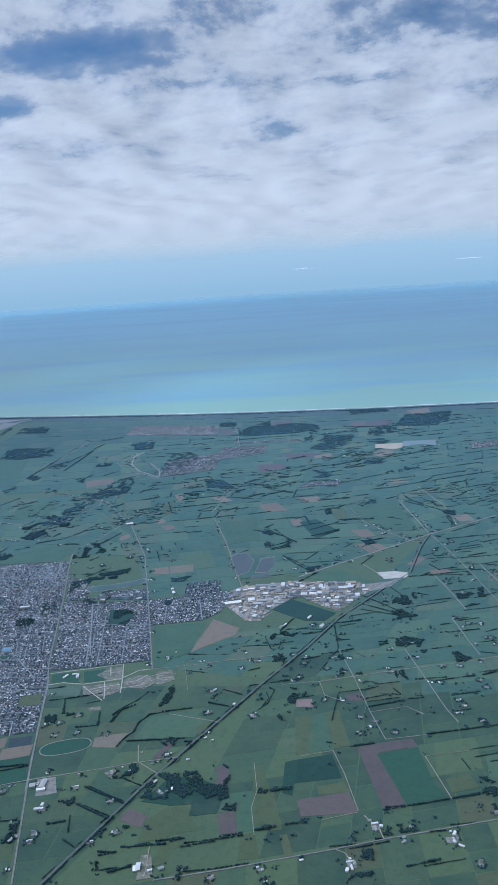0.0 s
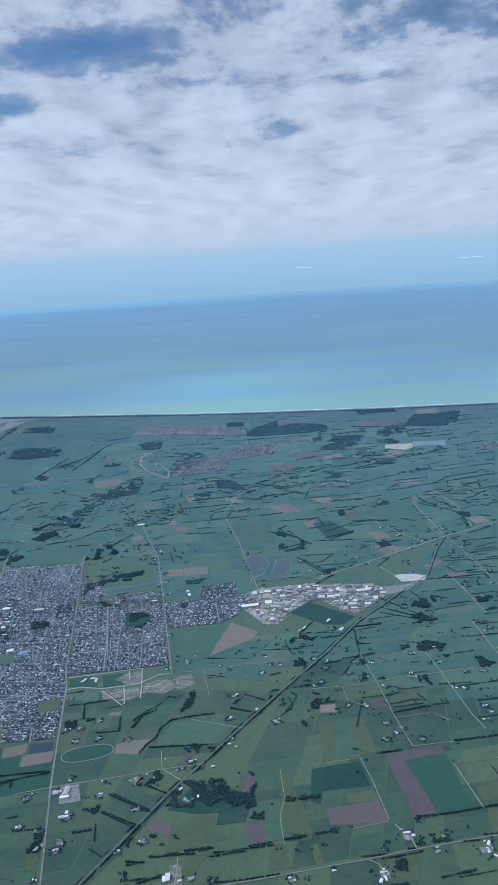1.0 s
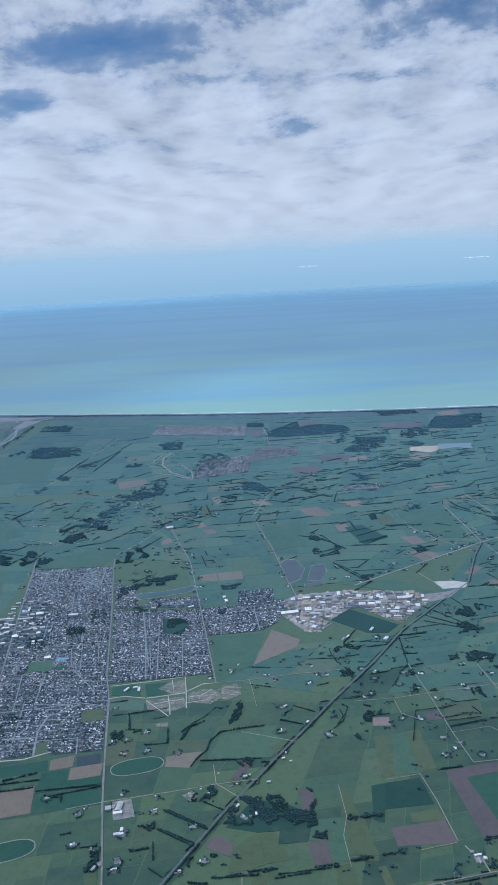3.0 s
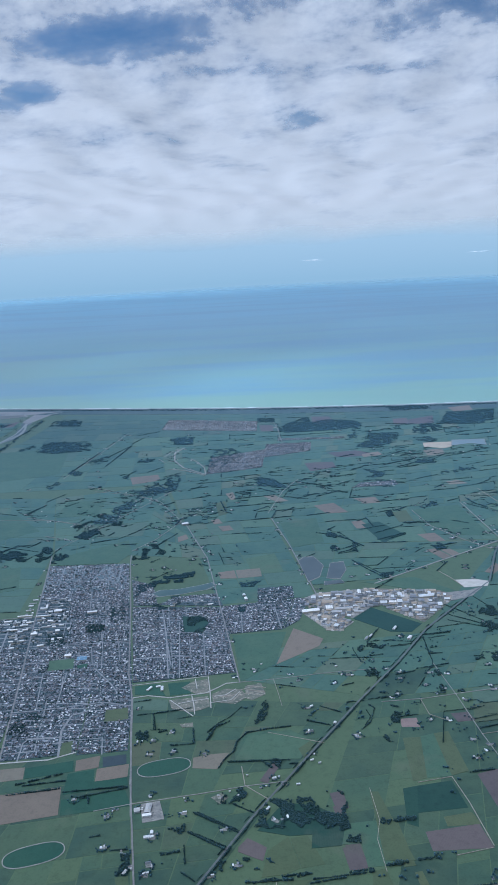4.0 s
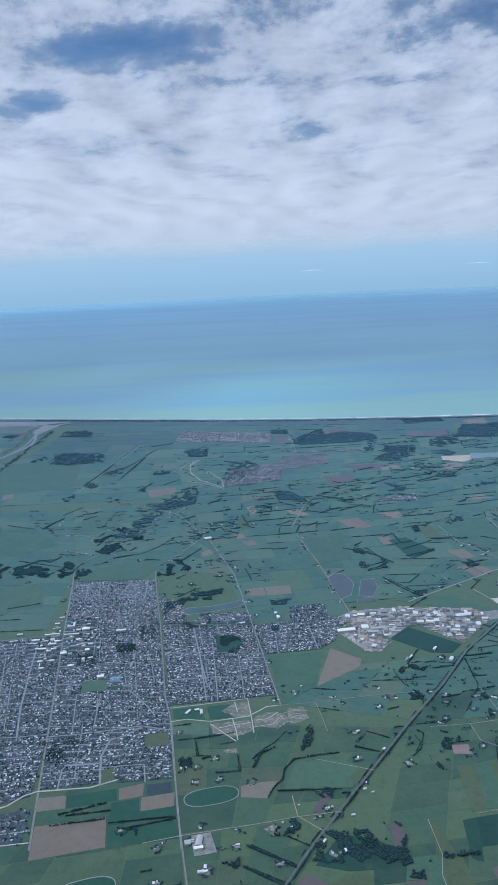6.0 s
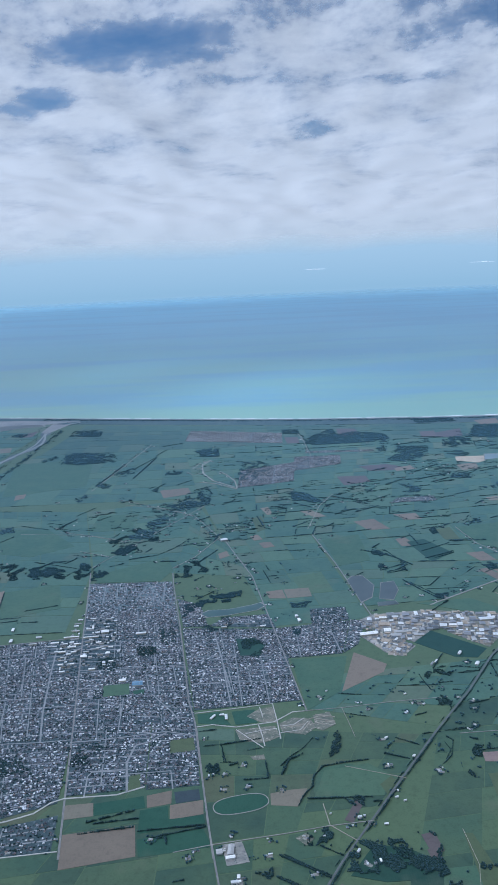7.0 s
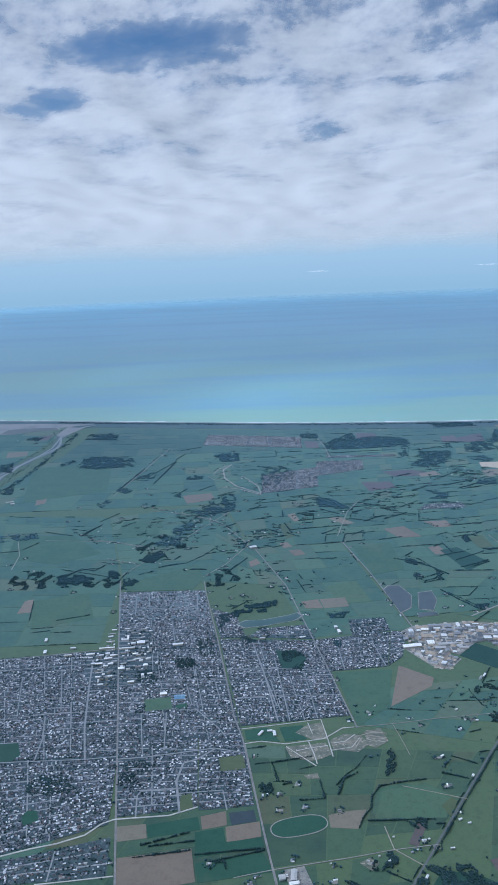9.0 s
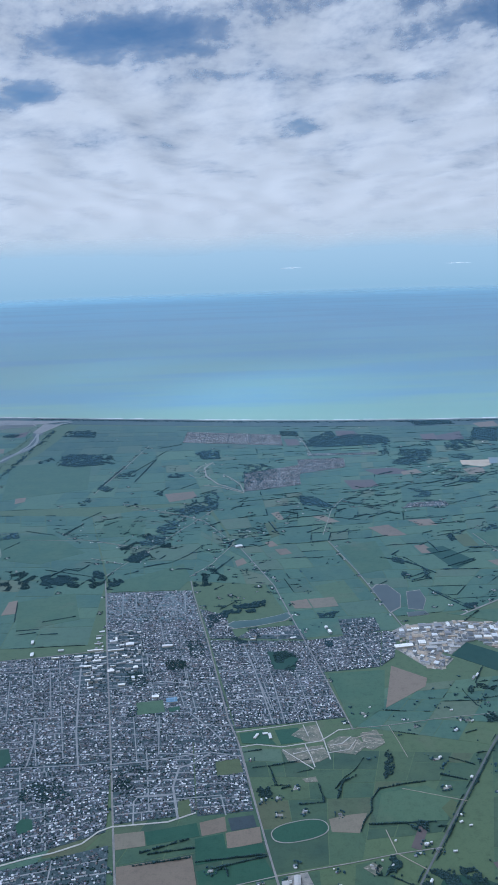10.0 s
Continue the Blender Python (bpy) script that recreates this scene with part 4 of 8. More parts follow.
field('tan', (109.7, 431.5), (118.9, 432.7), (120.0, 421.1), (111.6, 420.9))
field('brown', (81.3, 368.8), (78.2, 373.2), (70.7, 363.1), (74.1, 360.3))
field('brown', (79.4, 354.2), (88.6, 354.8), (88.5, 349.1), (79.5, 349.3))
field('bright', (-18.8, 447.2), (1.8, 453.6), (2.4, 413.3), (-14.2, 407.5))
field('bright', (-38.6, 394.9), (-23.8, 400.6), (-20.2, 375.6), (-34.5, 374.3))
field('tan', (-43.2, 380.5), (-31.5, 381.5), (-30.7, 371.4), (-41.9, 370.4))
field('brown', (-51.5, 378.9), (-43.8, 380.6), (-42.4, 370.5), (-50.1, 371.1))
field('olive', (44.8, 455.4), (53.6, 459.1), (54.2, 439.2), (46.2, 438.8))
field('bright', (56.8, 458.4), (84.4, 463.8), (87.8, 410.2), (71.9, 413.5), (62.4, 430.2))
field('dark', (25.3, 437.9), (35.2, 441.1), (45.3, 418.8), (32.0, 407.5))
field('dark', (5.2, 321.4), (13.8, 331.4), (31.4, 313.9), (26.0, 307.1), (18.0, 308.3))
field('bright', (14.2, 358.5), (38.3, 361.5), (58.0, 337.5), (36.5, 346.4))
field('bright', (-43.9, 312.2), (-22.5, 312.8), (-28.0, 287.3), (-40.4, 275.6))
field('plough', (4.5, 578.5), (24.5, 577.9), (25.6, 562.0), (7.0, 554.9))
field('plough', (23.6, 605.2), (45.0, 608.0), (54.1, 599.1), (48.4, 589.8), (30.0, 590.1))
field('brown', (48.0, 595.1), (60.7, 601.3), (62.9, 590.4), (47.9, 586.6))
field('tan', (-50.6, 510.7), (-45.9, 513.6), (-43.6, 497.4), (-47.0, 496.8))
field('olive', (-56.3, 491.3), (-50.5, 495.0), (-48.4, 470.3), (-53.5, 465.8))
field('brown', (-57.9, 458.4), (-53.5, 460.7), (-50.8, 452.4), (-55.6, 451.1))
field('brown', (-53.3, 446.9), (-47.1, 447.9), (-44.6, 440.0), (-50.7, 438.1))
field('brown', (-74.9, 432.5), (-70.5, 436.4), (-68.7, 429.0), (-73.8, 424.5))
field('tan', (-26.8, 500.6), (-19.8, 501.9), (-12.0, 488.8), (-18.8, 487.6))
field('brown', (-118.0, 562.8), (-98.9, 566.7), (-95.6, 551.6), (-113.8, 543.6))
field('brown', (28.5, 485.7), (40.6, 487.2), (41.9, 475.6), (31.8, 475.0))
field('tan', (89.6, 512.2), (97.5, 514.8), (102.1, 506.1), (90.4, 505.6))
field('plough', (23.4, 746.6), (39.4, 742.7), (41.4, 716.5), (22.0, 711.3))
field('plough', (103.3, 709.2), (129.2, 723.2), (123.7, 692.2), (103.1, 689.9))
field('plough', (92.5, 716.8), (105.3, 718.8), (102.2, 692.5), (89.4, 693.1))
field('brown', (150.7, 756.0), (172.3, 761.9), (169.6, 739.9), (151.7, 736.2))
field('plough', (-24.9, 719.8), (-13.1, 717.0), (-13.3, 693.5), (-23.8, 693.6))
field('tan', (93.4, 598.2), (108.5, 600.5), (106.2, 583.5), (93.4, 581.0))
field('brown', (-180.0, 392.8), (-176.4, 394.4), (-174.0, 379.4), (-180.1, 378.2))
field('brown', (-217.9, 569.2), (-211.6, 575.3), (-209.6, 558.5), (-215.3, 554.1))
field('tan', (-280.4, 724.1), (-263.5, 725.4), (-259.9, 707.4), (-276.6, 702.1))
field('bright', (-150.0, 509.7), (-126.1, 512.1), (-126.4, 480.1), (-152.1, 478.4))
field('bright', (-206.2, 452.6), (-210.4, 490.9), (-176.3, 486.5), (-154.7, 455.2), (-176.0, 440.5))
field('bright', (-175.9, 392.4), (-150.8, 399.8), (-144.3, 370.4), (-169.5, 361.3))
field('bright', (-135.9, 408.8), (-101.2, 431.7), (-96.8, 411.8), (-102.1, 398.0), (-133.2, 399.3))
field('bright', (-242.6, 660.9), (-181.3, 669.1), (-172.1, 583.6), (-226.1, 563.6))

# racetrack by the crossroads
oval_track(-63.1, 228.3, 16.0, 8.0, 12)
oval_track(-93.2, 194.3, 15.7, 7.8, 16)

# ponds
pond('grey', (-12.5, 388.4), (-9.7, 392.8), (-4.8, 392.8), (-1.3, 380.7), (-4.3, 367.5), (-9.7, 362.6))
pond('grey', (2.4, 383.2), (8.7, 384.5), (8.8, 374.2), (4.8, 363.7), (-1.0, 365.5))
pond('grey', (-2.5, 361.4), (5.3, 362.2), (6.0, 358.5), (-2.8, 357.2))
pond('blue', (122.3, 625.6), (145.7, 622.6), (141.9, 604.5), (132.7, 612.0), (117.5, 607.7))
yard('sand', (98.6, 621.0), (120.8, 620.2), (117.1, 605.9), (110.5, 600.1), (96.6, 608.3))

# the industrial estate
yard('gravel', (-14.7, 343.0), (-7.1, 349.0), (16.3, 351.2), (21.4, 333.9), (13.8, 331.4), (5.2, 322.0), (-2.3, 328.5))
yard('soil', (16.3, 351.2), (46.5, 344.7), (51.9, 338.5), (32.7, 314.9), (20.9, 328.5))
yard('gravel', (-15.0, 329.4), (-7.7, 334.3), (5.1, 318.6), (-1.3, 310.6), (-7.3, 314.3))
yard('white_gravel', (55.5, 355.6), (63.9, 355.5), (69.8, 352.4), (67.4, 347.2), (57.1, 346.9))
yard('gravel', (46.1, 342.1), (59.1, 343.9), (66.3, 348.1), (58.0, 337.5), (48.6, 333.9))
shed('grey', (7.9, 303.4), 2.4, 0.7, 0.40, 60)
shed('white', (9.8, 305.2), 2.4, 0.7, 0.40, 60)
pads(150, (-14.1, 335.3), (-7.1, 347.7), (16.2, 349.8), (20.2, 334.8), (13.8, 332.1), (4.8, 323.3))
pads(200, (16.2, 349.8), (46.4, 344.0), (49.2, 337.6), (32.9, 316.6), (21.0, 329.7))
pads(70, (-13, 328.5), (-7.8, 333.0), (4.1, 318.7), (-1.2, 311.5), (-7.0, 314.5))
estate(60, (-14.1, 335.3), (-7.1, 347.7), (16.2, 349.8), (20.2, 334.8), (13.8, 332.1), (4.8, 323.3), kinds=INDUSTRY, big=1.35, lean=-4, deep=1.9)
estate(85, (16.2, 349.8), (46.4, 344.0), (49.2, 337.6), (32.9, 316.6), (21.0, 329.7), kinds=INDUSTRY, big=1.25, lean=-8, deep=1.9)
estate(40, (-8.4, 326.5), (-3.5, 328.7), (4.1, 318.7), (-1.2, 312.3), (-6.8, 315.3), kinds=INDUSTRY, big=1.1, lean=-30, deep=1.9)
shed('white', (-11.4, 330.0), 7.0, 2.4, 0.80, 8)
shed('grey', (2.6, 330.8), 7.0, 1.6, 0.60, 4)
shed('white', (38.6, 338.7), 6.0, 2.2, 0.90, 6)
shed('white', (20.1, 310.7), 2.6, 0.9, 0.50, 60)
shed('white', (24.3, 302.0), 2.5, 1.2, 0.50, 60)
shed('white', (-72.2, 453.1), 3.6, 2.6, 0.90, 15)
shed('white', (-38.3, 345.6), 2.4, 1.2, 0.80, -80)
shed('white', (-39.2, 349.7), 1.6, 1.2, 0.80, -80)

# town blocks
town_block((-128.4, 339.0), (-87.6, 335.3), (-91.9, 365.2), (-131.9, 366.2), 10, 9, 0.85)
town_block((-131.9, 366.2), (-91.9, 365.2), (-96.2, 396.7), (-136.3, 398.3), 10, 9, 0.80, 'new_town')
town_block((-165.4, 264.2), (-118.0, 264.5), (-128.3, 338.0), (-188.4, 333.7), 13, 14, 0.90)
town_block((-150.5, 218.8), (-115.6, 232.2), (-118.0, 264.5), (-165.4, 264.2), 12, 7, 0.90)
town_block((-119.6, 276.6), (-78.0, 270.2), (-87.6, 335.3), (-128.4, 339.0), 12, 12, 0.90)
town_block((-114.0, 235.2), (-91.2, 237.6), (-93.0, 272.6), (-119.6, 276.6), 9, 8, 0.85)
town_block((-90.8, 236.6), (-75.2, 237.5), (-77.8, 270.2), (-92.6, 272.6), 6, 7, 0.85)
town_block((-78.9, 278.8), (-42.2, 282.3), (-47.6, 339.3), (-87.6, 343.9), 10, 10, 0.92)
town_block((-87.2, 345.0), (-76.8, 344.9), (-81.2, 367.4), (-91.9, 375.2), 3, 4, 0.70)
town_block((-76.8, 344.9), (-48.1, 340.5), (-51.4, 354.4), (-69.9, 352.3), 6, 2, 0.80)
town_block((-45.9, 313.2), (-23.8, 315.2), (-17.3, 344.4), (-49.6, 339.6), 7, 5, 0.85)
town_block((-23.3, 315.6), (-16.7, 322.5), (-10.9, 343.1), (-16.8, 345.0), 7, 5, 0.50)
town_block((-33.3, 340.5), (-17.2, 345.6), (-17.4, 358.4), (-33.1, 357.8), 4, 3, 0.40)
town_block((-148.0, 211.2), (-136.5, 210.9), (-138.6, 220.6), (-150.3, 218.2), 4, 2, 0.60)
town_block((-140.0, 211.0), (-113.0, 212.0), (-114.2, 227.0), (-139.5, 219.8), 4, 2, 0.42)

# town streets that stand out
road('street', 1.56, (-137.1, 330.1), (-135.0, 310.1), (-131.4, 281.5), (-128.0, 263.7))
road('street', 1.17, (-146.5, 289.7), (-144.2, 275.8), (-143.9, 263.3))
road('street', 1.17, (-72.6, 329.1), (-69.8, 310.9), (-66.5, 290.7))
road('street', 1.08, (-125.0, 308.8), (-107.5, 310.7), (-84.5, 311.7))
road('street', 1.37, (-118.1, 262.7), (-108.5, 263.2), (-87.3, 266.5), (-78.3, 263.4))
road('street', 1.76, (-96.2, 235.9), (-98.2, 250.2), (-96.7, 259.1), (-92.4, 261.1), (-87.3, 265.9))
road('street', 1.17, (-97.1, 244.5), (-84.2, 245.2), (-82.9, 236.3))
road('street', 1.17, (-108.4, 234.3), (-109.1, 244.3), (-108.2, 246.3), (-99.9, 246.3), (-98.0, 246.7))
road('street', 0.98, (-104.6, 289.3), (-103.4, 266.5))
road('street', 1.17, (-94.9, 291.1), (-86.8, 278.8), (-83.8, 272.9))
road('street', 1.17, (-132.9, 378.3), (-111.1, 377.4), (-98.2, 373.6))
road('street', 0.98, (-127.9, 396.0), (-125.7, 371.5))
road('street', 0.98, (-122.2, 396.7), (-120.3, 379.5))
road('street', 0.98, (-111.0, 376.1), (-107.2, 393.8), (-98.8, 376.1))
road('street', 1.17, (-99.2, 392.9), (-98.3, 374.8), (-105.3, 366.5), (-110.2, 366.4))
road('street', 0.98, (-108.8, 363.9), (-105.8, 342.0))
road('street', 1.08, (-161.9, 288.8), (-146.9, 291.2), (-133.2, 291.6), (-122.4, 291.5))
road('street', 1.17, (-154.6, 263.5), (-128.0, 263.4), (-118.3, 264.2))
road('street', 1.17, (-172.1, 324.0), (-159.4, 325.6), (-139.8, 326.6), (-127.4, 329.3))
road('street', 0.88, (-148.1, 324.2), (-141.8, 293.0))
road('street', 0.88, (-161.9, 318.7), (-156.5, 290.5))
road('street', 0.88, (-114.1, 332.8), (-111.5, 312.3))
road('street', 0.88, (-98.3, 331.4), (-96.1, 313.1))
road('street', 0.88, (-99.0, 308.3), (-96.0, 293.1))
road('street', 0.88, (-88.7, 310.3), (-86.2, 296.1))
road('street', 0.88, (-113.3, 288.9), (-110.0, 264.5))
road('street', 1.27, (-74.6, 342.4), (-70.4, 315.8), (-66.5, 280.7))
road('street', 0.98, (-66.0, 326.3), (-65.0, 315.2), (-62.5, 280.3))
road('street', 1.08, (-83.0, 317.1), (-67.8, 317.4), (-46.5, 314.2))
road('street', 1.08, (-81.6, 296.4), (-43.4, 296.5))
road('street', 1.08, (-26.3, 336.9), (-24.2, 315.7))
road('street', 0.88, (-40.5, 335.8), (-39.9, 313.5))
road('street', 0.88, (-55.4, 314.2), (-53.2, 281.4))

# town-centre roofs
estate(110, (-141.6, 336.3), (-133.1, 339.4), (-133.6, 357.9), (-116.5, 356.2), (-110.4, 318.7), (-124.5, 305.1), (-137.9, 316.7), kinds=('white', 'white', 'white', 'grey', 'grey', 'tin'), big=0.95)
estate(10, (-76.7, 343.8), (-47.6, 349.7), (-47.6, 340.5), (-76.3, 339.2))
shed('white', (-119.8, 343.3), 2.2, 3.0, 0.60, 95)
shed('white', (-126.7, 346.5), 3.0, 1.0, 0.60, 5)
shed('white', (-133.1, 339.4), 6.0, 0.8, 0.60, 5)
shed('white', (-124.9, 338.7), 6.0, 0.8, 0.60, 5)
shed('white', (-104.5, 340.3), 4.0, 1.5, 0.60, 5)
shed('white', (-134.2, 326.2), 2.6, 1.1, 0.60, 5)
shed('white', (-124.8, 321.7), 2.4, 1.6, 0.60, 5)
shed('white', (-131.2, 324.1), 1.8, 1.1, 0.60, 5)
shed('white', (-117.9, 327.5), 1.4, 1.0, 0.60, 5)
shed('white', (-115.7, 323.6), 1.6, 1.6, 0.60, 95)
shed('white', (-147.0, 340.7), 2.2, 1.0, 0.60, 5)
shed('white', (-157.9, 338.3), 1.2, 2.6, 0.60, 5)
shed('white', (-160.0, 349.1), 1.0, 2.6, 0.60, 5)
shed('white', (-106.7, 301.2), 2.4, 1.4, 0.60, 5)
shed('white', (-130.8, 309.7), 2.0, 1.0, 0.60, 5)
shed('white', (-136.5, 326.4), 1.5, 1.0, 0.60, 5)
shed('white', (-119.7, 310.9), 2.4, 1.0, 0.60, 5)
shed('white', (-148.0, 334.4), 3.0, 0.7, 0.60, 5)
shed('white', (-129.7, 332.8), 2.0, 1.0, 0.60, 5)
shed('white', (-120.9, 333.4), 2.0, 1.0, 0.60, 5)
shed('white', (-128.2, 315.8), 1.6, 1.0, 0.60, 5)
shed('white', (-134.3, 333.2), 1.6, 1.0, 0.60, 5)
shed('blue', (-100.8, 298.4), 3.6, 2.8, 0.50, 5)
park('bright', (-113.2, 298.3), (-103.9, 299.4), (-102.8, 291.4), (-112.1, 290.3))
park('crop', (-101.8, 293.9), (-97.9, 294.7), (-97.5, 291.7), (-101.4, 291.3))
park('olive', (-85.7, 261.2), (-78.4, 262.5), (-77.3, 255.1), (-85.2, 254.3))
park('olive', (-96.4, 243.4), (-93.2, 244.3), (-92.5, 237.2), (-96.2, 236.7))
park('dark', (-159.4, 273.7), (-151.7, 274.1), (-149.0, 266.7), (-151.2, 264.1), (-156.4, 263.6))
park('crop', (-141.0, 237.6), (-139.6, 239.7), (-137.0, 239.3), (-135.6, 234.9), (-139.5, 233.0))
park('dark', (-65.2, 331.5), (-57.5, 331.7), (-53.4, 324.9), (-55.5, 316.6), (-63.3, 317.0))
wood(0.80, 0.80, (-104.7, 328.2), (-98.1, 328.5), (-96.6, 321.9), (-103.0, 320.7))
wood(0.35, 0.60, (-65.2, 331.5), (-57.5, 331.7), (-53.4, 324.9), (-55.5, 316.6), (-63.3, 317.0))
wood(0.60, 0.80, (-88.5, 352.7), (-81.1, 366.1), (-67.0, 368.2), (-67.2, 372.2), (-81.5, 370.7), (-88.5, 368.2))
wood(0.30, 0.60, (-117.5, 258.5), (-108.0, 259.3), (-107.6, 248.1), (-115.4, 247.8))
shed('grey', (-65.7, 209.7), 3.6, 1.5, 0.50, 85)
shed('white', (-65.8, 207.0), 2.4, 1.0, 0.50, 8)
shed('grey', (-68.7, 209.2), 1.6, 1.6, 0.50, 8)
shed('white', (-64.8, 198.4), 1.6, 0.8, 0.50, 8)
shed('white', (-63.7, 200.0), 1.2, 0.8, 0.50, 90)
yard('gravel', (-68.2, 212.1), (-62.9, 213.1), (-60.9, 205.4), (-66.7, 204.3))
yard('soil', (-48.8, 213.4), (-46.0, 215.1), (-43.8, 213.0), (-46.1, 210.5))

# farmsteads
farmstead((26.0, 182.8), 4, 1)
farmstead((44.0, 176.3), 5, 1)
farmstead((18.1, 170.3), 5, 1)
farmstead((-4.1, 170.4), 2, 0)
farmstead((-2.8, 166.6), 2, 0)
farmstead((35.2, 181.5), 2, 0)
farmstead((30.1, 234.5), 2, 0)
farmstead((34.1, 231.4), 2, 0)
farmstead((39.0, 224.5), 2, 0)
farmstead((19.6, 246.2), 2, 0)
farmstead((25.0, 245.5), 2, 0)
farmstead((12.3, 262.4), 2, 0)
farmstead((33.4, 256.5), 2, 0)
farmstead((59.7, 252.3), 2, 0)
farmstead((62.8, 240.9), 2, 0)
farmstead((63.7, 237.3), 2, 0)
farmstead((66.8, 227.6), 2, 0)
farmstead((28.7, 225.1), 2, 0)
farmstead((-4.1, 238.6), 2, 0)
farmstead((58.0, 185.2), 2, 0)
farmstead((22.8, 267.2), 2, 0)
farmstead((28.5, 264.3), 2, 0)
farmstead((44.2, 262.3), 2, 0)
farmstead((69.3, 263.0), 2, 0)
farmstead((56.1, 271.2), 2, 0)
farmstead((25.8, 275.4), 2, 0)
farmstead((73.2, 252.5), 2, 0)
farmstead((52.7, 285.4), 2, 0)
farmstead((57.5, 282.3), 2, 0)
farmstead((47.3, 279.1), 2, 0)
farmstead((79.7, 301.6), 2, 0)
farmstead((81.5, 296.1), 2, 0)
farmstead((86.4, 282.9), 2, 0)
farmstead((82.8, 336.6), 2, 0)
farmstead((84.4, 364.4), 2, 0)
farmstead((64.3, 371.9), 2, 0)
farmstead((68.1, 409.5), 2, 0)
farmstead((85.9, 415.4), 2, 0)
farmstead((99.0, 389.9), 2, 0)
farmstead((8.0, 403.2), 2, 0)
farmstead((42.0, 380.0), 2, 0)
farmstead((11.5, 279.6), 2, 0)
farmstead((15.5, 276.8), 2, 0)
farmstead((-46.1, 213.2), 2, 0)
farmstead((-55.8, 207.2), 2, 0)
farmstead((-31.5, 202.9), 2, 0)
farmstead((-28.0, 217.8), 2, 0)
farmstead((-19.1, 231.2), 2, 0)
farmstead((-19.5, 242.6), 2, 0)
farmstead((-31.0, 220.4), 2, 0)
farmstead((-67.8, 235.1), 2, 0)
farmstead((-18.4, 256.6), 2, 0)
farmstead((-4.7, 239.9), 2, 0)
farmstead((-20.3, 274.5), 2, 0)
farmstead((-8.1, 271.4), 2, 0)
farmstead((-35.6, 283.7), 2, 0)
farmstead((-63.4, 199.3), 2, 0)
farmstead((-76.7, 207.6), 2, 0)
farmstead((-2.4, 276.6), 2, 0)
farmstead((-62.5, 246.2), 2, 0)
farmstead((-44.7, 200.1), 2, 0)
farmstead((-159.1, 400.7), 2, 0)
farmstead((-83.2, 385.9), 2, 0)
farmstead((-136.3, 375.6), 2, 0)
farmstead((-190.7, 407.6), 2, 0)
farmstead((-78.0, 388.7), 2, 0)
farmstead((-151.3, 301.4), 2, 0)
farmstead((-64.5, 397.4), 2, 0)
farmstead((-87.2, 215.5), 2, 0)
farmstead((-136.6, 216.4), 2, 0)
farmstead((-126.3, 215.8), 2, 0)
farmstead((-106.5, 424.4), 2, 0)
farmstead((-119.4, 217.4), 2, 0)
farmstead((-124.2, 212.7), 2, 0)
farmstead((-125.4, 382.8), 2, 0)
farmstead((-46.0, 475.3), 2, 0)
farmstead((-40.7, 502.9), 2, 0)
farmstead((-89.9, 505.0), 2, 0)
farmstead((-103.9, 539.1), 2, 0)
farmstead((-80.4, 522.0), 2, 0)
farmstead((-122.9, 638.3), 2, 0)
farmstead((65.1, 424.1), 2, 0)
farmstead((76.1, 508.1), 2, 0)
farmstead((48.7, 512.8), 2, 0)
farmstead((30.3, 509.6), 2, 0)

# shelterbelts and woods
shelterbelt(0.70, 0.65, (-43.3, 229.1), (-36.1, 228.9), (-29.8, 229.1))
shelterbelt(0.70, 0.65, (-81.1, 219.7), (-72.5, 219.9))
shelterbelt(0.70, 0.65, (-52.0, 207.3), (-46.4, 203.2), (-40.6, 199.2))
shelterbelt(0.70, 0.65, (-42.5, 210.0), (-36.1, 205.4))
shelterbelt(0.70, 0.65, (-54.0, 200.0), (-49.4, 197.1), (-44.1, 193.5))
shelterbelt(0.70, 0.65, (-61.0, 192.5), (-55.8, 192.8))
shelterbelt(0.70, 0.65, (-54.9, 194.8), (-54.2, 187.9))
shelterbelt(0.70, 0.65, (-74.9, 257.1), (-69.1, 257.9))
shelterbelt(0.70, 0.65, (-69.4, 257.3), (-67.5, 247.9))
shelterbelt(0.70, 0.65, (-69.4, 248.1), (-64.6, 247.9))
shelterbelt(0.70, 0.65, (-26.1, 226.8), (-22.9, 226.8))
shelterbelt(0.70, 0.65, (-23.1, 181.2), (-14.3, 182.0))
shelterbelt(0.70, 0.65, (-43.1, 173.4), (-36.2, 174.2))
shelterbelt(0.70, 0.65, (-22.5, 171.1), (-15.5, 171.4), (-6.7, 172.6))
shelterbelt(0.70, 0.65, (-73.9, 194.4), (-69.2, 194.5))
shelterbelt(0.70, 0.65, (-40.2, 259.3), (-44.0, 253.3), (-47.9, 249.7))
shelterbelt(0.70, 0.65, (-47.9, 249.7), (-51.1, 245.0))
shelterbelt(0.70, 0.65, (-61.1, 253.8), (-56.6, 254.8))
shelterbelt(0.85, 1.00, (-24.5, 246.3), (-32.1, 245.4), (-38.6, 243.9))
shelterbelt(0.85, 1.00, (-38.6, 243.9), (-41.8, 239.1), (-42.4, 234.6))
shelterbelt(0.85, 1.00, (-42.4, 234.6), (-45.3, 230.6), (-47.0, 226.4))
shelterbelt(0.85, 1.00, (-32.4, 261.5), (-34.1, 253.0), (-36.2, 248.2))
shelterbelt(0.85, 1.00, (-45.0, 180.1), (-40.4, 179.2))
shelterbelt(0.85, 1.00, (-37.7, 180.8), (-32.0, 182.1))
shelterbelt(0.85, 1.00, (-30.2, 182.4), (-24.0, 183.4))
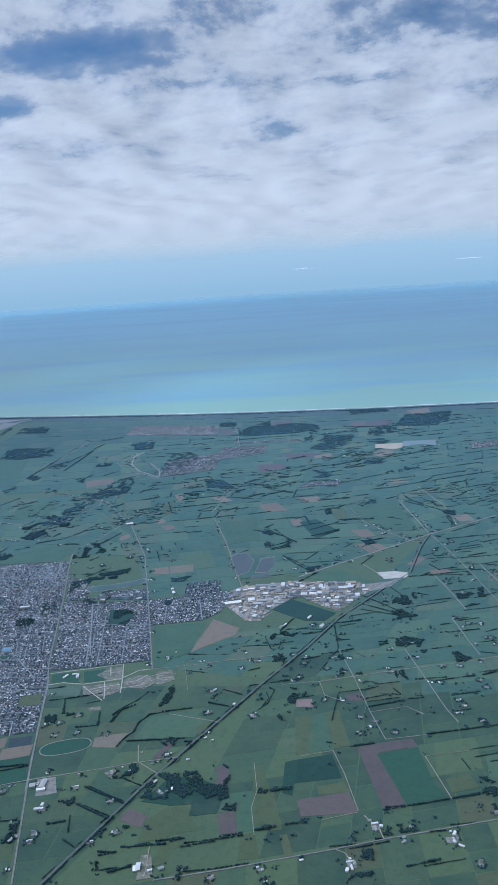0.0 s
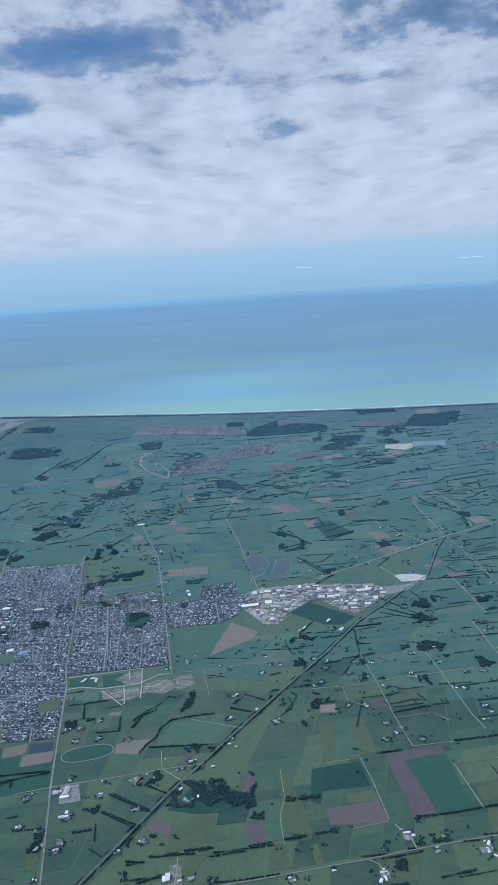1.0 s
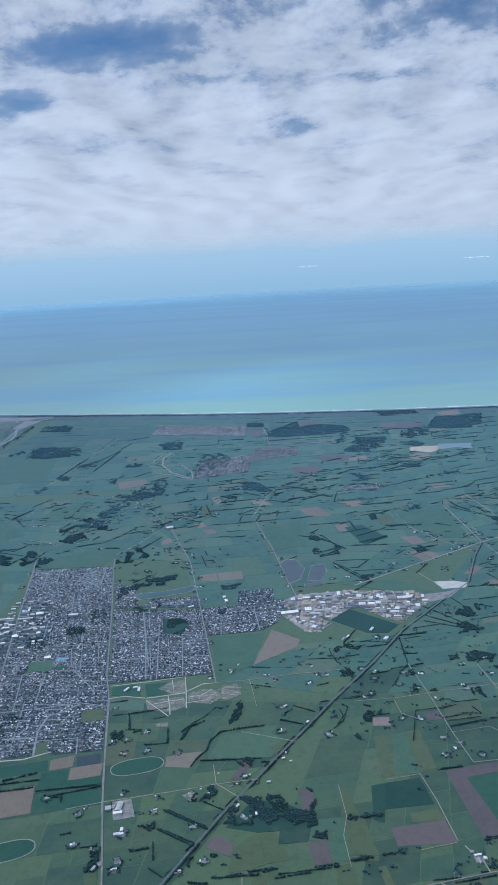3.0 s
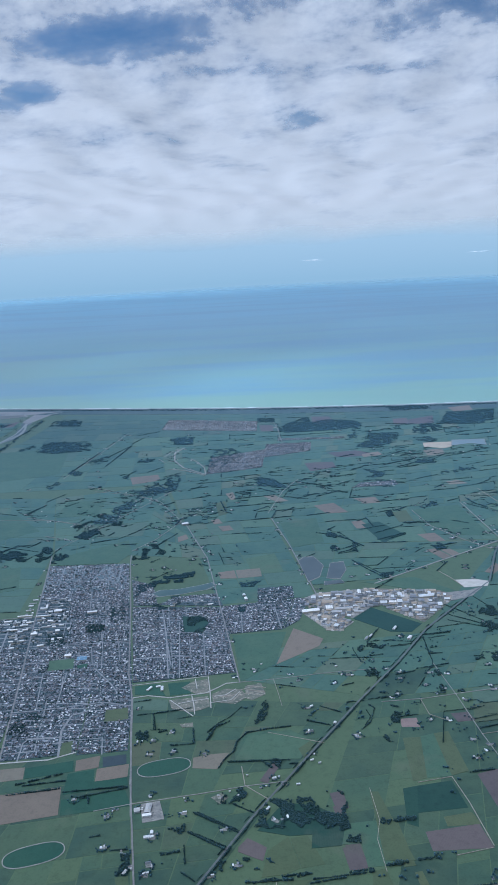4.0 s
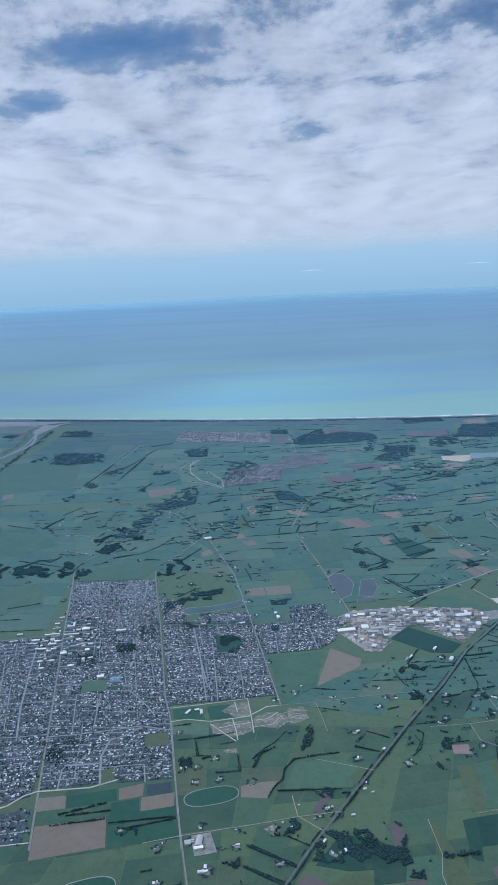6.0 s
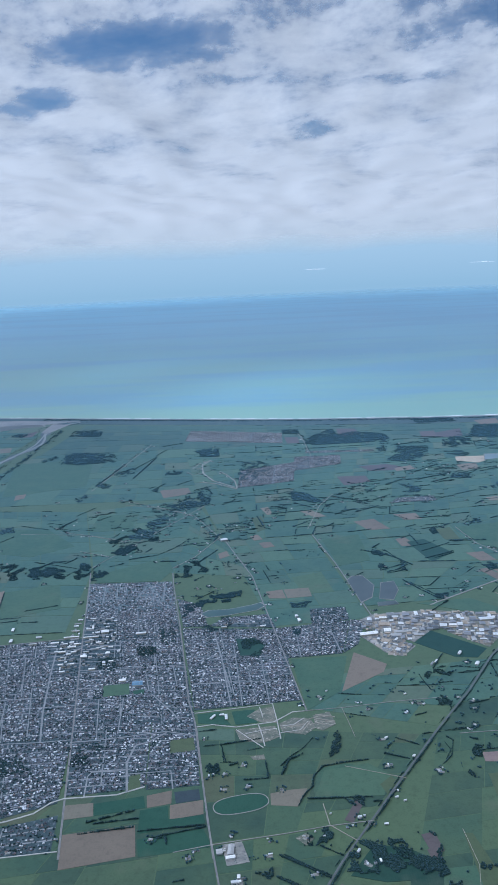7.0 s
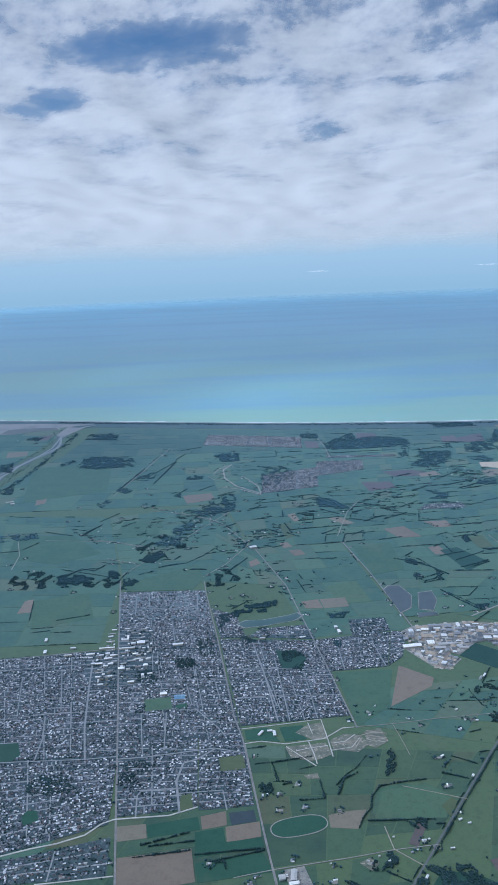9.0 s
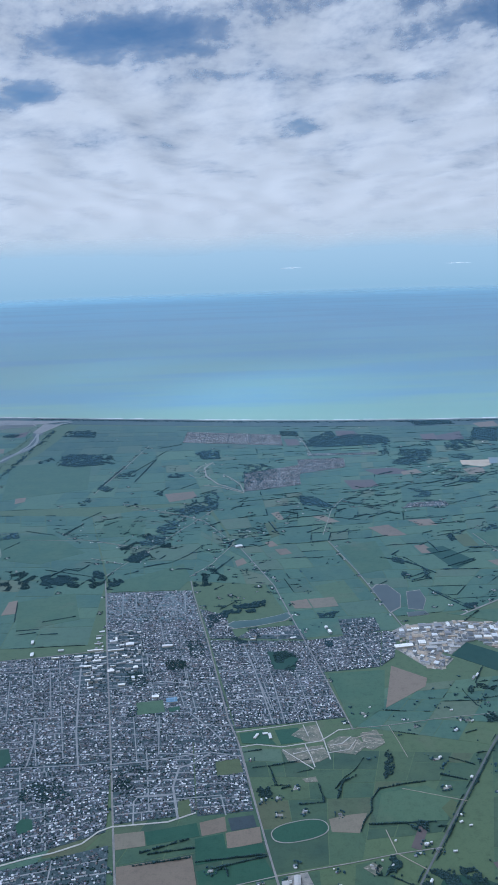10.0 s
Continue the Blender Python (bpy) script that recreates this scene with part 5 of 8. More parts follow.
shelterbelt(0.85, 1.00, (-14.0, 182.8), (-8.1, 183.6))
shelterbelt(0.85, 0.95, (33.7, 240.4), (39.5, 241.2), (45.8, 242.2))
shelterbelt(0.85, 0.95, (57.5, 253.5), (71.8, 255.7))
shelterbelt(0.85, 0.95, (76.1, 256.5), (80.9, 257.3))
shelterbelt(0.85, 0.95, (29.9, 189.8), (35.3, 190.2))
shelterbelt(0.85, 0.95, (35.7, 190.2), (41.5, 190.7))
shelterbelt(0.85, 0.95, (42.0, 191.0), (47.2, 191.7))
shelterbelt(0.75, 0.75, (38.3, 247.7), (45.2, 246.3))
shelterbelt(0.75, 0.75, (45.2, 246.3), (43.2, 250.9))
shelterbelt(0.75, 0.75, (32.9, 250.3), (38.6, 252.5))
shelterbelt(0.75, 0.75, (33.7, 256.0), (37.7, 256.1))
shelterbelt(0.75, 0.75, (61.5, 244.4), (69.3, 245.1))
shelterbelt(0.75, 0.75, (60.3, 234.3), (65.5, 234.8))
shelterbelt(0.75, 0.75, (67.0, 271.6), (72.8, 271.9))
shelterbelt(0.75, 0.75, (79.2, 272.2), (84.9, 270.2))
shelterbelt(0.75, 0.75, (25.1, 218.7), (32.1, 219.4))
shelterbelt(0.75, 0.75, (48.9, 222.5), (55.7, 223.6))
shelterbelt(0.75, 0.75, (59.3, 224.0), (68.5, 225.0))
shelterbelt(0.75, 0.75, (48.4, 192.0), (51.6, 192.3))
shelterbelt(0.75, 0.75, (52.0, 192.4), (56.0, 192.8))
shelterbelt(0.75, 0.75, (56.7, 192.7), (61.1, 194.2))
shelterbelt(0.75, 0.75, (-5.4, 184.6), (0.3, 185.4))
shelterbelt(0.75, 0.75, (3.3, 186.0), (7.8, 186.5))
shelterbelt(0.75, 0.75, (13.5, 176.5), (21.5, 177.1))
shelterbelt(0.75, 0.75, (25.3, 178.1), (28.2, 178.5))
shelterbelt(0.75, 0.75, (29.4, 181.1), (36.4, 182.8))
shelterbelt(0.75, 0.75, (37.1, 179.5), (43.8, 179.7))
shelterbelt(0.75, 0.75, (45.0, 181.6), (56.9, 182.3))
shelterbelt(0.75, 0.75, (44.1, 285.3), (48.0, 285.4))
shelterbelt(0.75, 0.75, (45.6, 272.3), (48.2, 272.0))
shelterbelt(0.75, 0.75, (0.4, 253.4), (1.2, 249.5))
shelterbelt(0.75, 0.75, (1.2, 249.5), (-1.4, 244.4))
shelterbelt(0.75, 0.75, (47.0, 243.3), (52.3, 243.6))
shelterbelt(0.75, 0.75, (-5.5, 258.5), (0.6, 259.3))
shelterbelt(0.75, 0.75, (53.9, 274.5), (60.5, 275.2))
shelterbelt(0.75, 0.75, (74.4, 257.7), (81.3, 258.5))
shelterbelt(0.75, 0.75, (63.5, 226.4), (68.9, 226.6))
shelterbelt(0.50, 0.45, (59.4, 213.4), (67.4, 214.4))
shelterbelt(0.50, 0.45, (59.2, 209.5), (66.3, 210.6))
shelterbelt(0.50, 0.45, (35.3, 167.9), (45.6, 169.4))
shelterbelt(0.50, 0.45, (55.4, 209.2), (56.3, 203.7))
shelterbelt(0.50, 0.45, (63.0, 207.0), (65.2, 207.2))
shelterbelt(0.50, 0.45, (28.1, 288.8), (33.7, 289.2))
wood(0.50, 0.55, (-37.0, 199.4), (-36.0, 204.1), (-33.1, 211.8), (-28.0, 211.5), (-26.0, 207.0), (-21.7, 202.9), (-21.8, 200.6), (-27.5, 200.0), (-32.2, 198.9))
wood(0.50, 0.75, (-25.1, 212.0), (-20.9, 212.7), (-19.8, 206.3), (-20.5, 203.8), (-24.6, 204.9))
wood(0.70, 0.75, (-19.7, 203.0), (-14.4, 203.2), (-14.3, 198.1), (-19.4, 197.4))
wood(0.60, 0.75, (-16.7, 212.8), (-16.3, 213.9), (-12.1, 213.4), (-11.6, 205.5), (-14.8, 202.5), (-15.3, 204.5), (-12.8, 206.9), (-13.3, 211.7))
wood(0.80, 0.75, (-42.7, 211.4), (-39.6, 217.4), (-38.9, 213.8), (-40.0, 209.8))
wood(0.60, 0.75, (-73.8, 243.8), (-73.6, 249.5), (-69.9, 248.1), (-69.1, 242.3))
wood(0.70, 0.75, (-36.6, 248.3), (-34.0, 256.8), (-32.0, 263.5), (-31.3, 258.4), (-33.0, 251.0), (-35.1, 247.0))
wood(0.60, 0.75, (-31.7, 224.7), (-30.7, 229.2), (-27.5, 228.6), (-29.5, 225.2))
wood(0.25, 0.75, (-48.5, 170.1), (-49.7, 178.5), (-44.0, 176.4), (-42.6, 170.5))
wood(0.90, 0.75, (-31.7, 210.3), (-30.2, 212.2), (-28.4, 210.6), (-29.0, 208.0))
wood(0.25, 0.75, (-48.5, 211.4), (-45.9, 215.9), (-43.7, 212.9), (-45.0, 210.0))
wood(0.40, 0.75, (-59.5, 200.1), (-56.5, 203.0), (-55.1, 202.2), (-56.1, 199.2))
wood(0.50, 0.75, (-30.7, 169.4), (-30.0, 176.2), (-27.3, 175.0), (-26.9, 170.1))
wood(0.35, 0.75, (-71.4, 185.7), (-72.5, 190.8), (-70.3, 192.9), (-68.8, 191.6), (-67.5, 185.4))
wood(0.70, 0.75, (-13.8, 193.2), (-13.5, 195.8), (-9.9, 195.2), (-10.1, 192.6))
wood(0.80, 0.75, (-45.5, 185.4), (-45.8, 189.4), (-44.5, 188.7), (-44.2, 185.3))
wood(0.70, 0.75, (-40.5, 187.5), (-40.4, 189.4), (-38.5, 189.2), (-38.2, 187.3))
wood(0.40, 0.75, (-25.0, 168.0), (-24.7, 172.7), (-22.6, 173.0), (-22.4, 169.7))
wood(0.60, 0.75, (50.3, 286.1), (53.1, 288.9), (56.7, 287.6), (59.8, 284.2), (58.6, 281.5), (55.7, 282.9))
wood(0.60, 0.75, (3.2, 274.7), (4.5, 280.2), (8.3, 280.8), (9.2, 277.3), (6.3, 273.2))
wood(0.45, 0.75, (6.0, 252.7), (6.9, 256.5), (13.7, 253.7), (13.9, 250.8), (10.2, 246.6), (6.3, 245.2))
wood(0.80, 0.75, (27.6, 273.0), (28.6, 277.8), (29.8, 277.2), (29.2, 272.8))
wood(0.80, 0.75, (26.2, 262.0), (27.5, 267.1), (29.0, 265.8), (28.5, 261.7))
wood(0.60, 0.75, (68.4, 273.2), (70.7, 273.8), (74.6, 267.2), (71.6, 265.5))
wood(0.90, 0.75, (-3.9, 199.5), (-3.4, 201.4), (-1.0, 200.8), (-1.1, 199.0))
wood(0.90, 0.75, (0.1, 199.6), (0.6, 201.6), (2.4, 201.2), (2.3, 199.4))
wood(0.90, 0.75, (2.9, 200.1), (3.4, 202.2), (5.2, 201.7), (4.9, 199.9))
wood(0.60, 0.75, (56.8, 197.1), (58.5, 200.1), (61.6, 199.8), (60.8, 197.3))
wood(0.50, 0.75, (20.8, 172.6), (23.5, 175.9), (24.8, 173.2), (24.0, 170.3), (21.2, 170.6))
wood(0.60, 0.75, (15.9, 164.4), (18.6, 167.0), (22.6, 166.2), (22.5, 165.3), (19.6, 164.1))
wood(0.30, 0.75, (14.3, 171.2), (15.4, 174.1), (17.4, 173.4), (16.4, 171.0))
wood(0.40, 0.75, (-5.3, 168.2), (-3.2, 170.8), (-2.5, 168.9), (-3.3, 167.0))
wood(0.60, 0.75, (-3.0, 165.2), (-2.6, 167.9), (-0.5, 167.3), (-1.0, 165.0))
wood(0.50, 0.75, (27.6, 179.1), (28.9, 182.2), (34.9, 182.8), (36.3, 180.5), (31.3, 179.3))
wood(0.50, 0.75, (45.7, 174.8), (45.6, 178.5), (46.3, 178.9), (46.2, 175.3))
wood(0.60, 0.75, (1.7, 293.8), (2.5, 298.0), (5.3, 297.1), (4.5, 292.6))
wood(0.60, 0.75, (5.8, 297.0), (7.7, 299.3), (13.2, 297.2), (12.4, 294.0))
wood(0.70, 0.75, (2.9, 233.5), (3.4, 238.9), (5.0, 239.2), (5.0, 233.2))
wood(0.50, 0.75, (45.3, 259.5), (46.5, 263.1), (48.6, 261.1), (49.1, 256.0), (49.5, 253.0), (48.4, 255.1))
wood(0.60, 0.75, (64.2, 225.5), (65.5, 227.0), (68.7, 225.8), (67.7, 223.8))
wood(0.60, 0.75, (56.7, 191.5), (58.2, 193.8), (61.3, 194.7), (60.4, 191.8))
wood(0.50, 0.75, (57.0, 186.2), (58.5, 189.6), (59.6, 189.5), (57.9, 183.9))
wood(0.50, 0.75, (32.1, 262.3), (33.0, 264.9), (34.5, 264.5), (34.2, 261.4))
wood(0.40, 0.75, (55.7, 275.4), (57.6, 277.0), (60.6, 275.7), (58.0, 273.7))
wood(0.70, 0.75, (51.9, 233.6), (53.3, 235.6), (53.8, 233.3))
shelterbelt(0.80, 0.90, (-91.0, 218.8), (-72.9, 220.2))
shelterbelt(0.80, 0.90, (-103.6, 222.7), (-91.3, 224.1))
shelterbelt(0.80, 0.90, (-160.2, 369.0), (-146.1, 373.6))
shelterbelt(0.80, 0.90, (-169.5, 361.3), (-159.9, 362.1))
shelterbelt(0.80, 0.90, (-168.5, 357.4), (-160.8, 358.9))
shelterbelt(0.80, 0.90, (-160.3, 356.6), (-150.7, 356.8))
shelterbelt(0.80, 0.90, (-175.9, 392.4), (-172.4, 370.2))
shelterbelt(0.80, 0.90, (-75.5, 375.6), (-62.6, 380.5))
shelterbelt(0.80, 0.90, (-83.1, 373.3), (-75.4, 381.9))
shelterbelt(0.80, 0.90, (-195.3, 404.6), (-180.3, 410.1))
shelterbelt(0.80, 0.90, (-180.3, 410.1), (-169.4, 423.7))
shelterbelt(0.80, 0.90, (-171.2, 431.8), (-139.8, 416.6))
shelterbelt(0.80, 0.90, (-139.2, 412.8), (-135.6, 427.7))
shelterbelt(0.80, 0.90, (4.2, 422.3), (12.0, 425.6))
shelterbelt(0.80, 0.90, (12.0, 425.6), (18.6, 407.4))
shelterbelt(0.80, 0.90, (7.7, 394.6), (18.0, 398.6))
shelterbelt(0.80, 0.90, (33.9, 411.7), (45.9, 418.7))
shelterbelt(0.80, 0.90, (15.6, 382.4), (25.3, 365.3))
shelterbelt(0.80, 0.90, (23.9, 364.0), (32.4, 368.5))
shelterbelt(0.80, 0.90, (44.4, 330.2), (55.9, 313.5))
shelterbelt(0.80, 0.90, (1.5, 295.2), (3.3, 285.3))
shelterbelt(0.80, 0.90, (-8.2, 393.4), (-3.9, 396.8))
shelterbelt(0.80, 0.90, (55.4, 310.8), (62.2, 321.2))
shelterbelt(0.80, 0.90, (97.3, 394.6), (112.2, 396.1))
shelterbelt(0.80, 0.90, (93.0, 366.6), (109.5, 367.5))
shelterbelt(0.80, 0.90, (98.7, 358.1), (111.3, 355.8))
shelterbelt(0.80, 0.90, (77.8, 347.5), (92.9, 346.2))
shelterbelt(0.80, 0.90, (104.6, 411.5), (112.1, 440.6))
shelterbelt(0.80, 0.90, (101.7, 465.9), (109.3, 449.0))
shelterbelt(0.80, 0.90, (86.8, 515.7), (105.9, 518.1))
shelterbelt(0.80, 0.90, (77.9, 299.2), (87.2, 300.5))
shelterbelt(0.80, 0.90, (85.7, 287.9), (90.6, 289.6))
shelterbelt(0.80, 0.90, (90.4, 319.7), (101.3, 324.0))
wood(0.35, 0.80, (53.1, 311.1), (67.5, 329.5), (66.8, 320.5), (58.8, 304.8))
grove(0.22, (-91.6, 368.6), (-69.1, 409.0), (-56.1, 403.3), (-55.7, 384.6), (-71.6, 379.5), (-78.6, 367.0))
grove(0.22, (-100.8, 448.1), (-77.5, 474.8), (-54.7, 499.2), (-54.1, 460.8), (-75.6, 444.5), (-96.1, 433.7))
grove(0.22, (-123.1, 516.5), (-93.7, 551.2), (-81.2, 535.2), (-105.7, 490.1))
grove(0.20, (-47.7, 543.1), (-16.3, 566.7), (29.8, 558.1), (31.3, 515.8), (-12.2, 510.5), (-44.2, 503.5))
grove(0.25, (3.0, 520.7), (71.5, 535.8), (72.7, 508.7), (14.2, 493.9))
grove(0.18, (68.7, 599.6), (150.0, 619.7), (134.3, 569.6), (67.2, 551.2))
grove(0.20, (-82.8, 419.0), (-56.9, 441.8), (-53.5, 419.1), (-76.3, 409.9))
grove(0.15, (32.6, 644.8), (88.0, 653.4), (85.3, 563.1), (42.0, 587.7))
grove(0.12, (-181.9, 497.6), (-110.0, 533.7), (-87.7, 495.8), (-106.2, 467.7), (-167.7, 475.5))
grove(0.22, (-138.3, 471.8), (-110.4, 483.0), (-103.4, 444.6), (-126.9, 426.7))
grove(0.20, (-87.5, 485.2), (-61.1, 492.2), (-56.0, 461.3), (-80.8, 441.9))
wood(0.50, 0.55, (-220.7, 492.3), (-201.4, 494.9), (-195.4, 483.9), (-217.1, 479.8))
grove(0.15, (88.9, 487.6), (156.4, 498.2), (129.2, 411.3), (100.0, 417.3))
grove(0.14, (88.1, 392.1), (123.7, 393.8), (96.5, 307.2), (81.3, 321.2))
grove(0.20, (46.7, 329.8), (69.4, 332.4), (68.9, 308.7), (53.9, 302.8))
grove(0.20, (1.5, 295.2), (13.1, 303.7), (21.6, 297.3), (7.3, 280.2))
grove(0.20, (-5.7, 253.0), (6.8, 271.4), (10.4, 262.6), (-0.2, 245.1))
grove(0.20, (47.6, 488.4), (68.6, 490.8), (71.7, 462.2), (47.7, 455.5))
wood(0.30, 0.55, (-82.8, 345.0), (-68.5, 354.4), (-61.5, 350.9), (-80.4, 334.6))

# more hedges, copses and farms, by neighbourhood
shelterbelt(0.80, 1.10, (-165.9, 423.3), (-161.0, 432.2))
shelterbelt(0.80, 1.10, (-161.0, 432.2), (-154.5, 428.3))
shelterbelt(0.80, 1.10, (-154.4, 427.5), (-149.5, 434.9))
shelterbelt(0.80, 1.10, (-152.8, 440.3), (-142.7, 436.6))
shelterbelt(0.80, 1.10, (-220.5, 528.7), (-209.4, 527.2))
shelterbelt(0.80, 1.10, (-225.7, 530.6), (-221.9, 530.1))
shelterbelt(0.80, 1.10, (-228.0, 523.9), (-224.7, 523.4))
shelterbelt(0.80, 1.10, (-195.0, 496.2), (-185.5, 490.8))
shelterbelt(0.80, 1.10, (-185.5, 490.8), (-176.3, 486.5))
shelterbelt(0.80, 1.10, (-171.7, 488.0), (-162.4, 505.9))
shelterbelt(0.80, 1.10, (-164.8, 511.8), (-155.4, 527.9))
shelterbelt(0.80, 1.10, (-200.3, 465.4), (-193.7, 476.8))
shelterbelt(0.80, 1.10, (-212.0, 462.2), (-201.5, 463.6))
shelterbelt(0.80, 1.10, (-219.2, 487.0), (-209.5, 487.8))
shelterbelt(0.80, 1.10, (-167.3, 482.3), (-164.0, 481.9))
shelterbelt(0.80, 1.10, (-148.2, 501.8), (-142.8, 507.7))
shelterbelt(0.80, 1.10, (-121.4, 430.1), (-107.2, 434.1))
shelterbelt(0.80, 1.10, (-107.2, 434.1), (-98.8, 444.1))
shelterbelt(0.80, 1.10, (-98.8, 444.1), (-93.2, 454.9))
shelterbelt(0.80, 1.10, (-105.1, 424.2), (-98.0, 424.9))
wood(0.30, 0.70, (-194.6, 411.6), (-194.5, 426.6), (-186.2, 433.5), (-173.8, 424.2), (-170.4, 409.0), (-184.5, 404.8))
wood(0.60, 0.70, (-169.8, 412.5), (-167.6, 422.0), (-158.9, 421.0), (-155.6, 411.0), (-165.9, 407.0))
wood(0.30, 0.70, (-159.2, 415.0), (-142.6, 416.9), (-137.3, 408.9), (-143.1, 402.5), (-157.7, 407.6))
wood(0.90, 0.70, (-146.1, 421.1), (-145.7, 427.3), (-141.2, 426.0), (-139.5, 418.8))
wood(0.70, 0.70, (-136.2, 401.7), (-137.2, 414.1), (-131.2, 415.6), (-129.2, 410.2), (-132.6, 404.8))
wood(0.90, 0.70, (-207.5, 492.6), (-199.7, 494.7), (-196.8, 487.2), (-204.3, 483.1))
wood(0.30, 0.70, (-136.5, 457.5), (-133.5, 471.1), (-121.9, 484.6), (-119.4, 474.2), (-129.2, 461.2), (-133.8, 448.3))
wood(0.30, 0.70, (-129.3, 435.0), (-117.8, 455.2), (-111.0, 468.3), (-108.9, 460.5), (-119.7, 442.3), (-127.3, 430.7))
wood(0.60, 0.70, (-117.4, 489.1), (-111.8, 504.5), (-105.1, 507.0), (-106.0, 492.9), (-114.3, 483.6))
wood(0.20, 0.70, (-95.8, 408.0), (-86.5, 426.0), (-77.9, 417.2), (-75.2, 402.1), (-86.0, 396.3), (-94.1, 397.2))
wood(0.70, 0.80, (-223.8, 667.0), (-216.2, 685.1), (-211.8, 674.5), (-220.7, 662.7))
wood(0.80, 0.80, (-248.4, 588.0), (-251.5, 598.9), (-242.2, 602.0), (-238.0, 582.1))
wood(0.90, 0.80, (-279.0, 775.7), (-274.1, 787.5), (-262.2, 782.5), (-266.7, 768.2))
wood(0.80, 0.80, (-166.1, 582.6), (-163.1, 589.6), (-154.4, 583.8), (-156.6, 571.1))
wood(0.50, 0.80, (-174.1, 549.4), (-168.7, 561.9), (-164.9, 554.6), (-169.2, 542.3))
wood(0.40, 0.80, (-249.7, 592.6), (-243.4, 646.6), (-239.5, 727.5), (-236.2, 798.3), (-232.3, 792.1), (-235.4, 720.1), (-239.3, 639.0), (-245.0, 583.2))
road('lane', 0.80, (-168.6, 480.5), (-151.3, 473.4), (-135.9, 464.8), (-125.7, 458.0))
road('lane', 0.80, (-150.1, 445.9), (-135.5, 437.4))
road('lane', 0.70, (-136.8, 531.4), (-112.7, 519.6), (-105.4, 513.9), (-91.2, 501.7))
farmstead((-185.5, 431.1), 2, 0)
farmstead((-171.7, 488.0), 2, 0)
farmstead((-135.9, 464.8), 2, 0)
farmstead((-124.7, 479.9), 2, 0)
farmstead((-136.4, 437.5), 2, 0)
farmstead((-104.6, 467.5), 2, 0)
farmstead((-195.1, 451.3), 2, 0)
farmstead((-163.6, 479.9), 2, 0)
farmstead((-145.7, 437.0), 2, 0)
farmstead((-235.0, 597.8), 2, 0)
farmstead((-162.0, 415.3), 2, 0)
shed('white', (-234.4, 563.5), 5.0, 1.0, 0.60, 10)
shed('white', (-231.7, 559.1), 3.0, 1.0, 0.60, 10)
field('plough', (-268.4, 786.4), (-257.6, 797.3), (-257.0, 771.3), (-269.4, 768.8))
pond('grey', (-312.1, 808.6), (-310.0, 830.5), (-285.6, 834.0), (-262.6, 831.9), (-257.6, 822.2), (-281.1, 815.9), (-299.7, 803.4))
shelterbelt(0.90, 1.30, (30.8, 589.9), (43.2, 596.0))
shelterbelt(0.90, 1.30, (57.4, 560.6), (84.3, 576.1))
shelterbelt(0.90, 1.30, (89.0, 562.4), (106.2, 583.5))
shelterbelt(0.90, 1.30, (-143.3, 627.7), (-130.3, 663.1))
shelterbelt(0.90, 1.30, (-130.2, 701.4), (-111.9, 713.4))
shelterbelt(0.90, 1.30, (-94.3, 558.5), (-85.1, 567.2))
shelterbelt(0.90, 1.30, (-125.8, 568.6), (-121.4, 573.8))
shelterbelt(0.90, 1.30, (-118.1, 615.6), (-105.9, 608.0))
shelterbelt(0.90, 1.30, (-131.1, 669.4), (-124.0, 689.0))
shelterbelt(0.90, 1.30, (-10.7, 670.8), (17.4, 673.2))
shelterbelt(0.90, 1.30, (17.4, 673.2), (45.4, 673.5))
shelterbelt(0.90, 1.30, (-7.1, 653.3), (-9.2, 697.2))
shelterbelt(0.90, 1.30, (85.3, 687.1), (105.4, 691.7))
shelterbelt(0.90, 1.30, (-44.2, 497.5), (-30.3, 501.2))
shelterbelt(0.90, 1.30, (-6.6, 491.4), (6.4, 501.2))
shelterbelt(0.90, 1.30, (22.2, 559.6), (38.5, 564.2))
shelterbelt(0.90, 1.30, (67.2, 551.2), (97.3, 564.0))
shelterbelt(0.90, 1.30, (104.2, 575.5), (132.6, 590.2))
wood(0.80, 0.80, (-119.1, 605.5), (-115.4, 618.6), (-106.4, 613.3), (-106.3, 603.0))
wood(0.80, 0.80, (-123.8, 562.3), (-119.0, 570.4), (-118.3, 558.4))
wood(0.80, 0.80, (-97.1, 678.9), (-83.4, 686.7), (-79.8, 660.6), (-93.1, 655.4))
wood(0.80, 0.80, (82.4, 671.9), (93.5, 692.2), (92.2, 674.1))
wood(0.70, 0.80, (130.7, 643.9), (140.3, 646.0), (138.9, 638.0))
wood(0.80, 0.80, (79.0, 561.2), (85.8, 579.1), (88.9, 570.4), (84.6, 560.1))
wood(0.50, 0.80, (41.4, 534.2), (54.0, 541.9), (52.7, 530.8), (43.2, 527.0))
wood(0.40, 0.80, (90.1, 535.3), (116.6, 549.5), (115.5, 539.3), (92.2, 529.3))
wood(0.80, 0.80, (-32.6, 543.2), (-25.0, 544.7), (-18.5, 524.4), (-29.5, 523.7))
shelterbelt(0.80, 0.95, (48.9, 435.1), (52.1, 435.4))
shelterbelt(0.80, 0.95, (52.4, 437.5), (60.4, 437.8))
shelterbelt(0.80, 0.95, (32.6, 413.8), (46.3, 421.6))
shelterbelt(0.80, 0.95, (49.2, 402.3), (55.2, 402.9))
shelterbelt(0.80, 0.95, (53.3, 390.2), (62.5, 397.0))
shelterbelt(0.80, 0.95, (89.1, 465.1), (94.9, 457.9))
shelterbelt(0.80, 0.95, (94.9, 457.9), (99.3, 452.3))
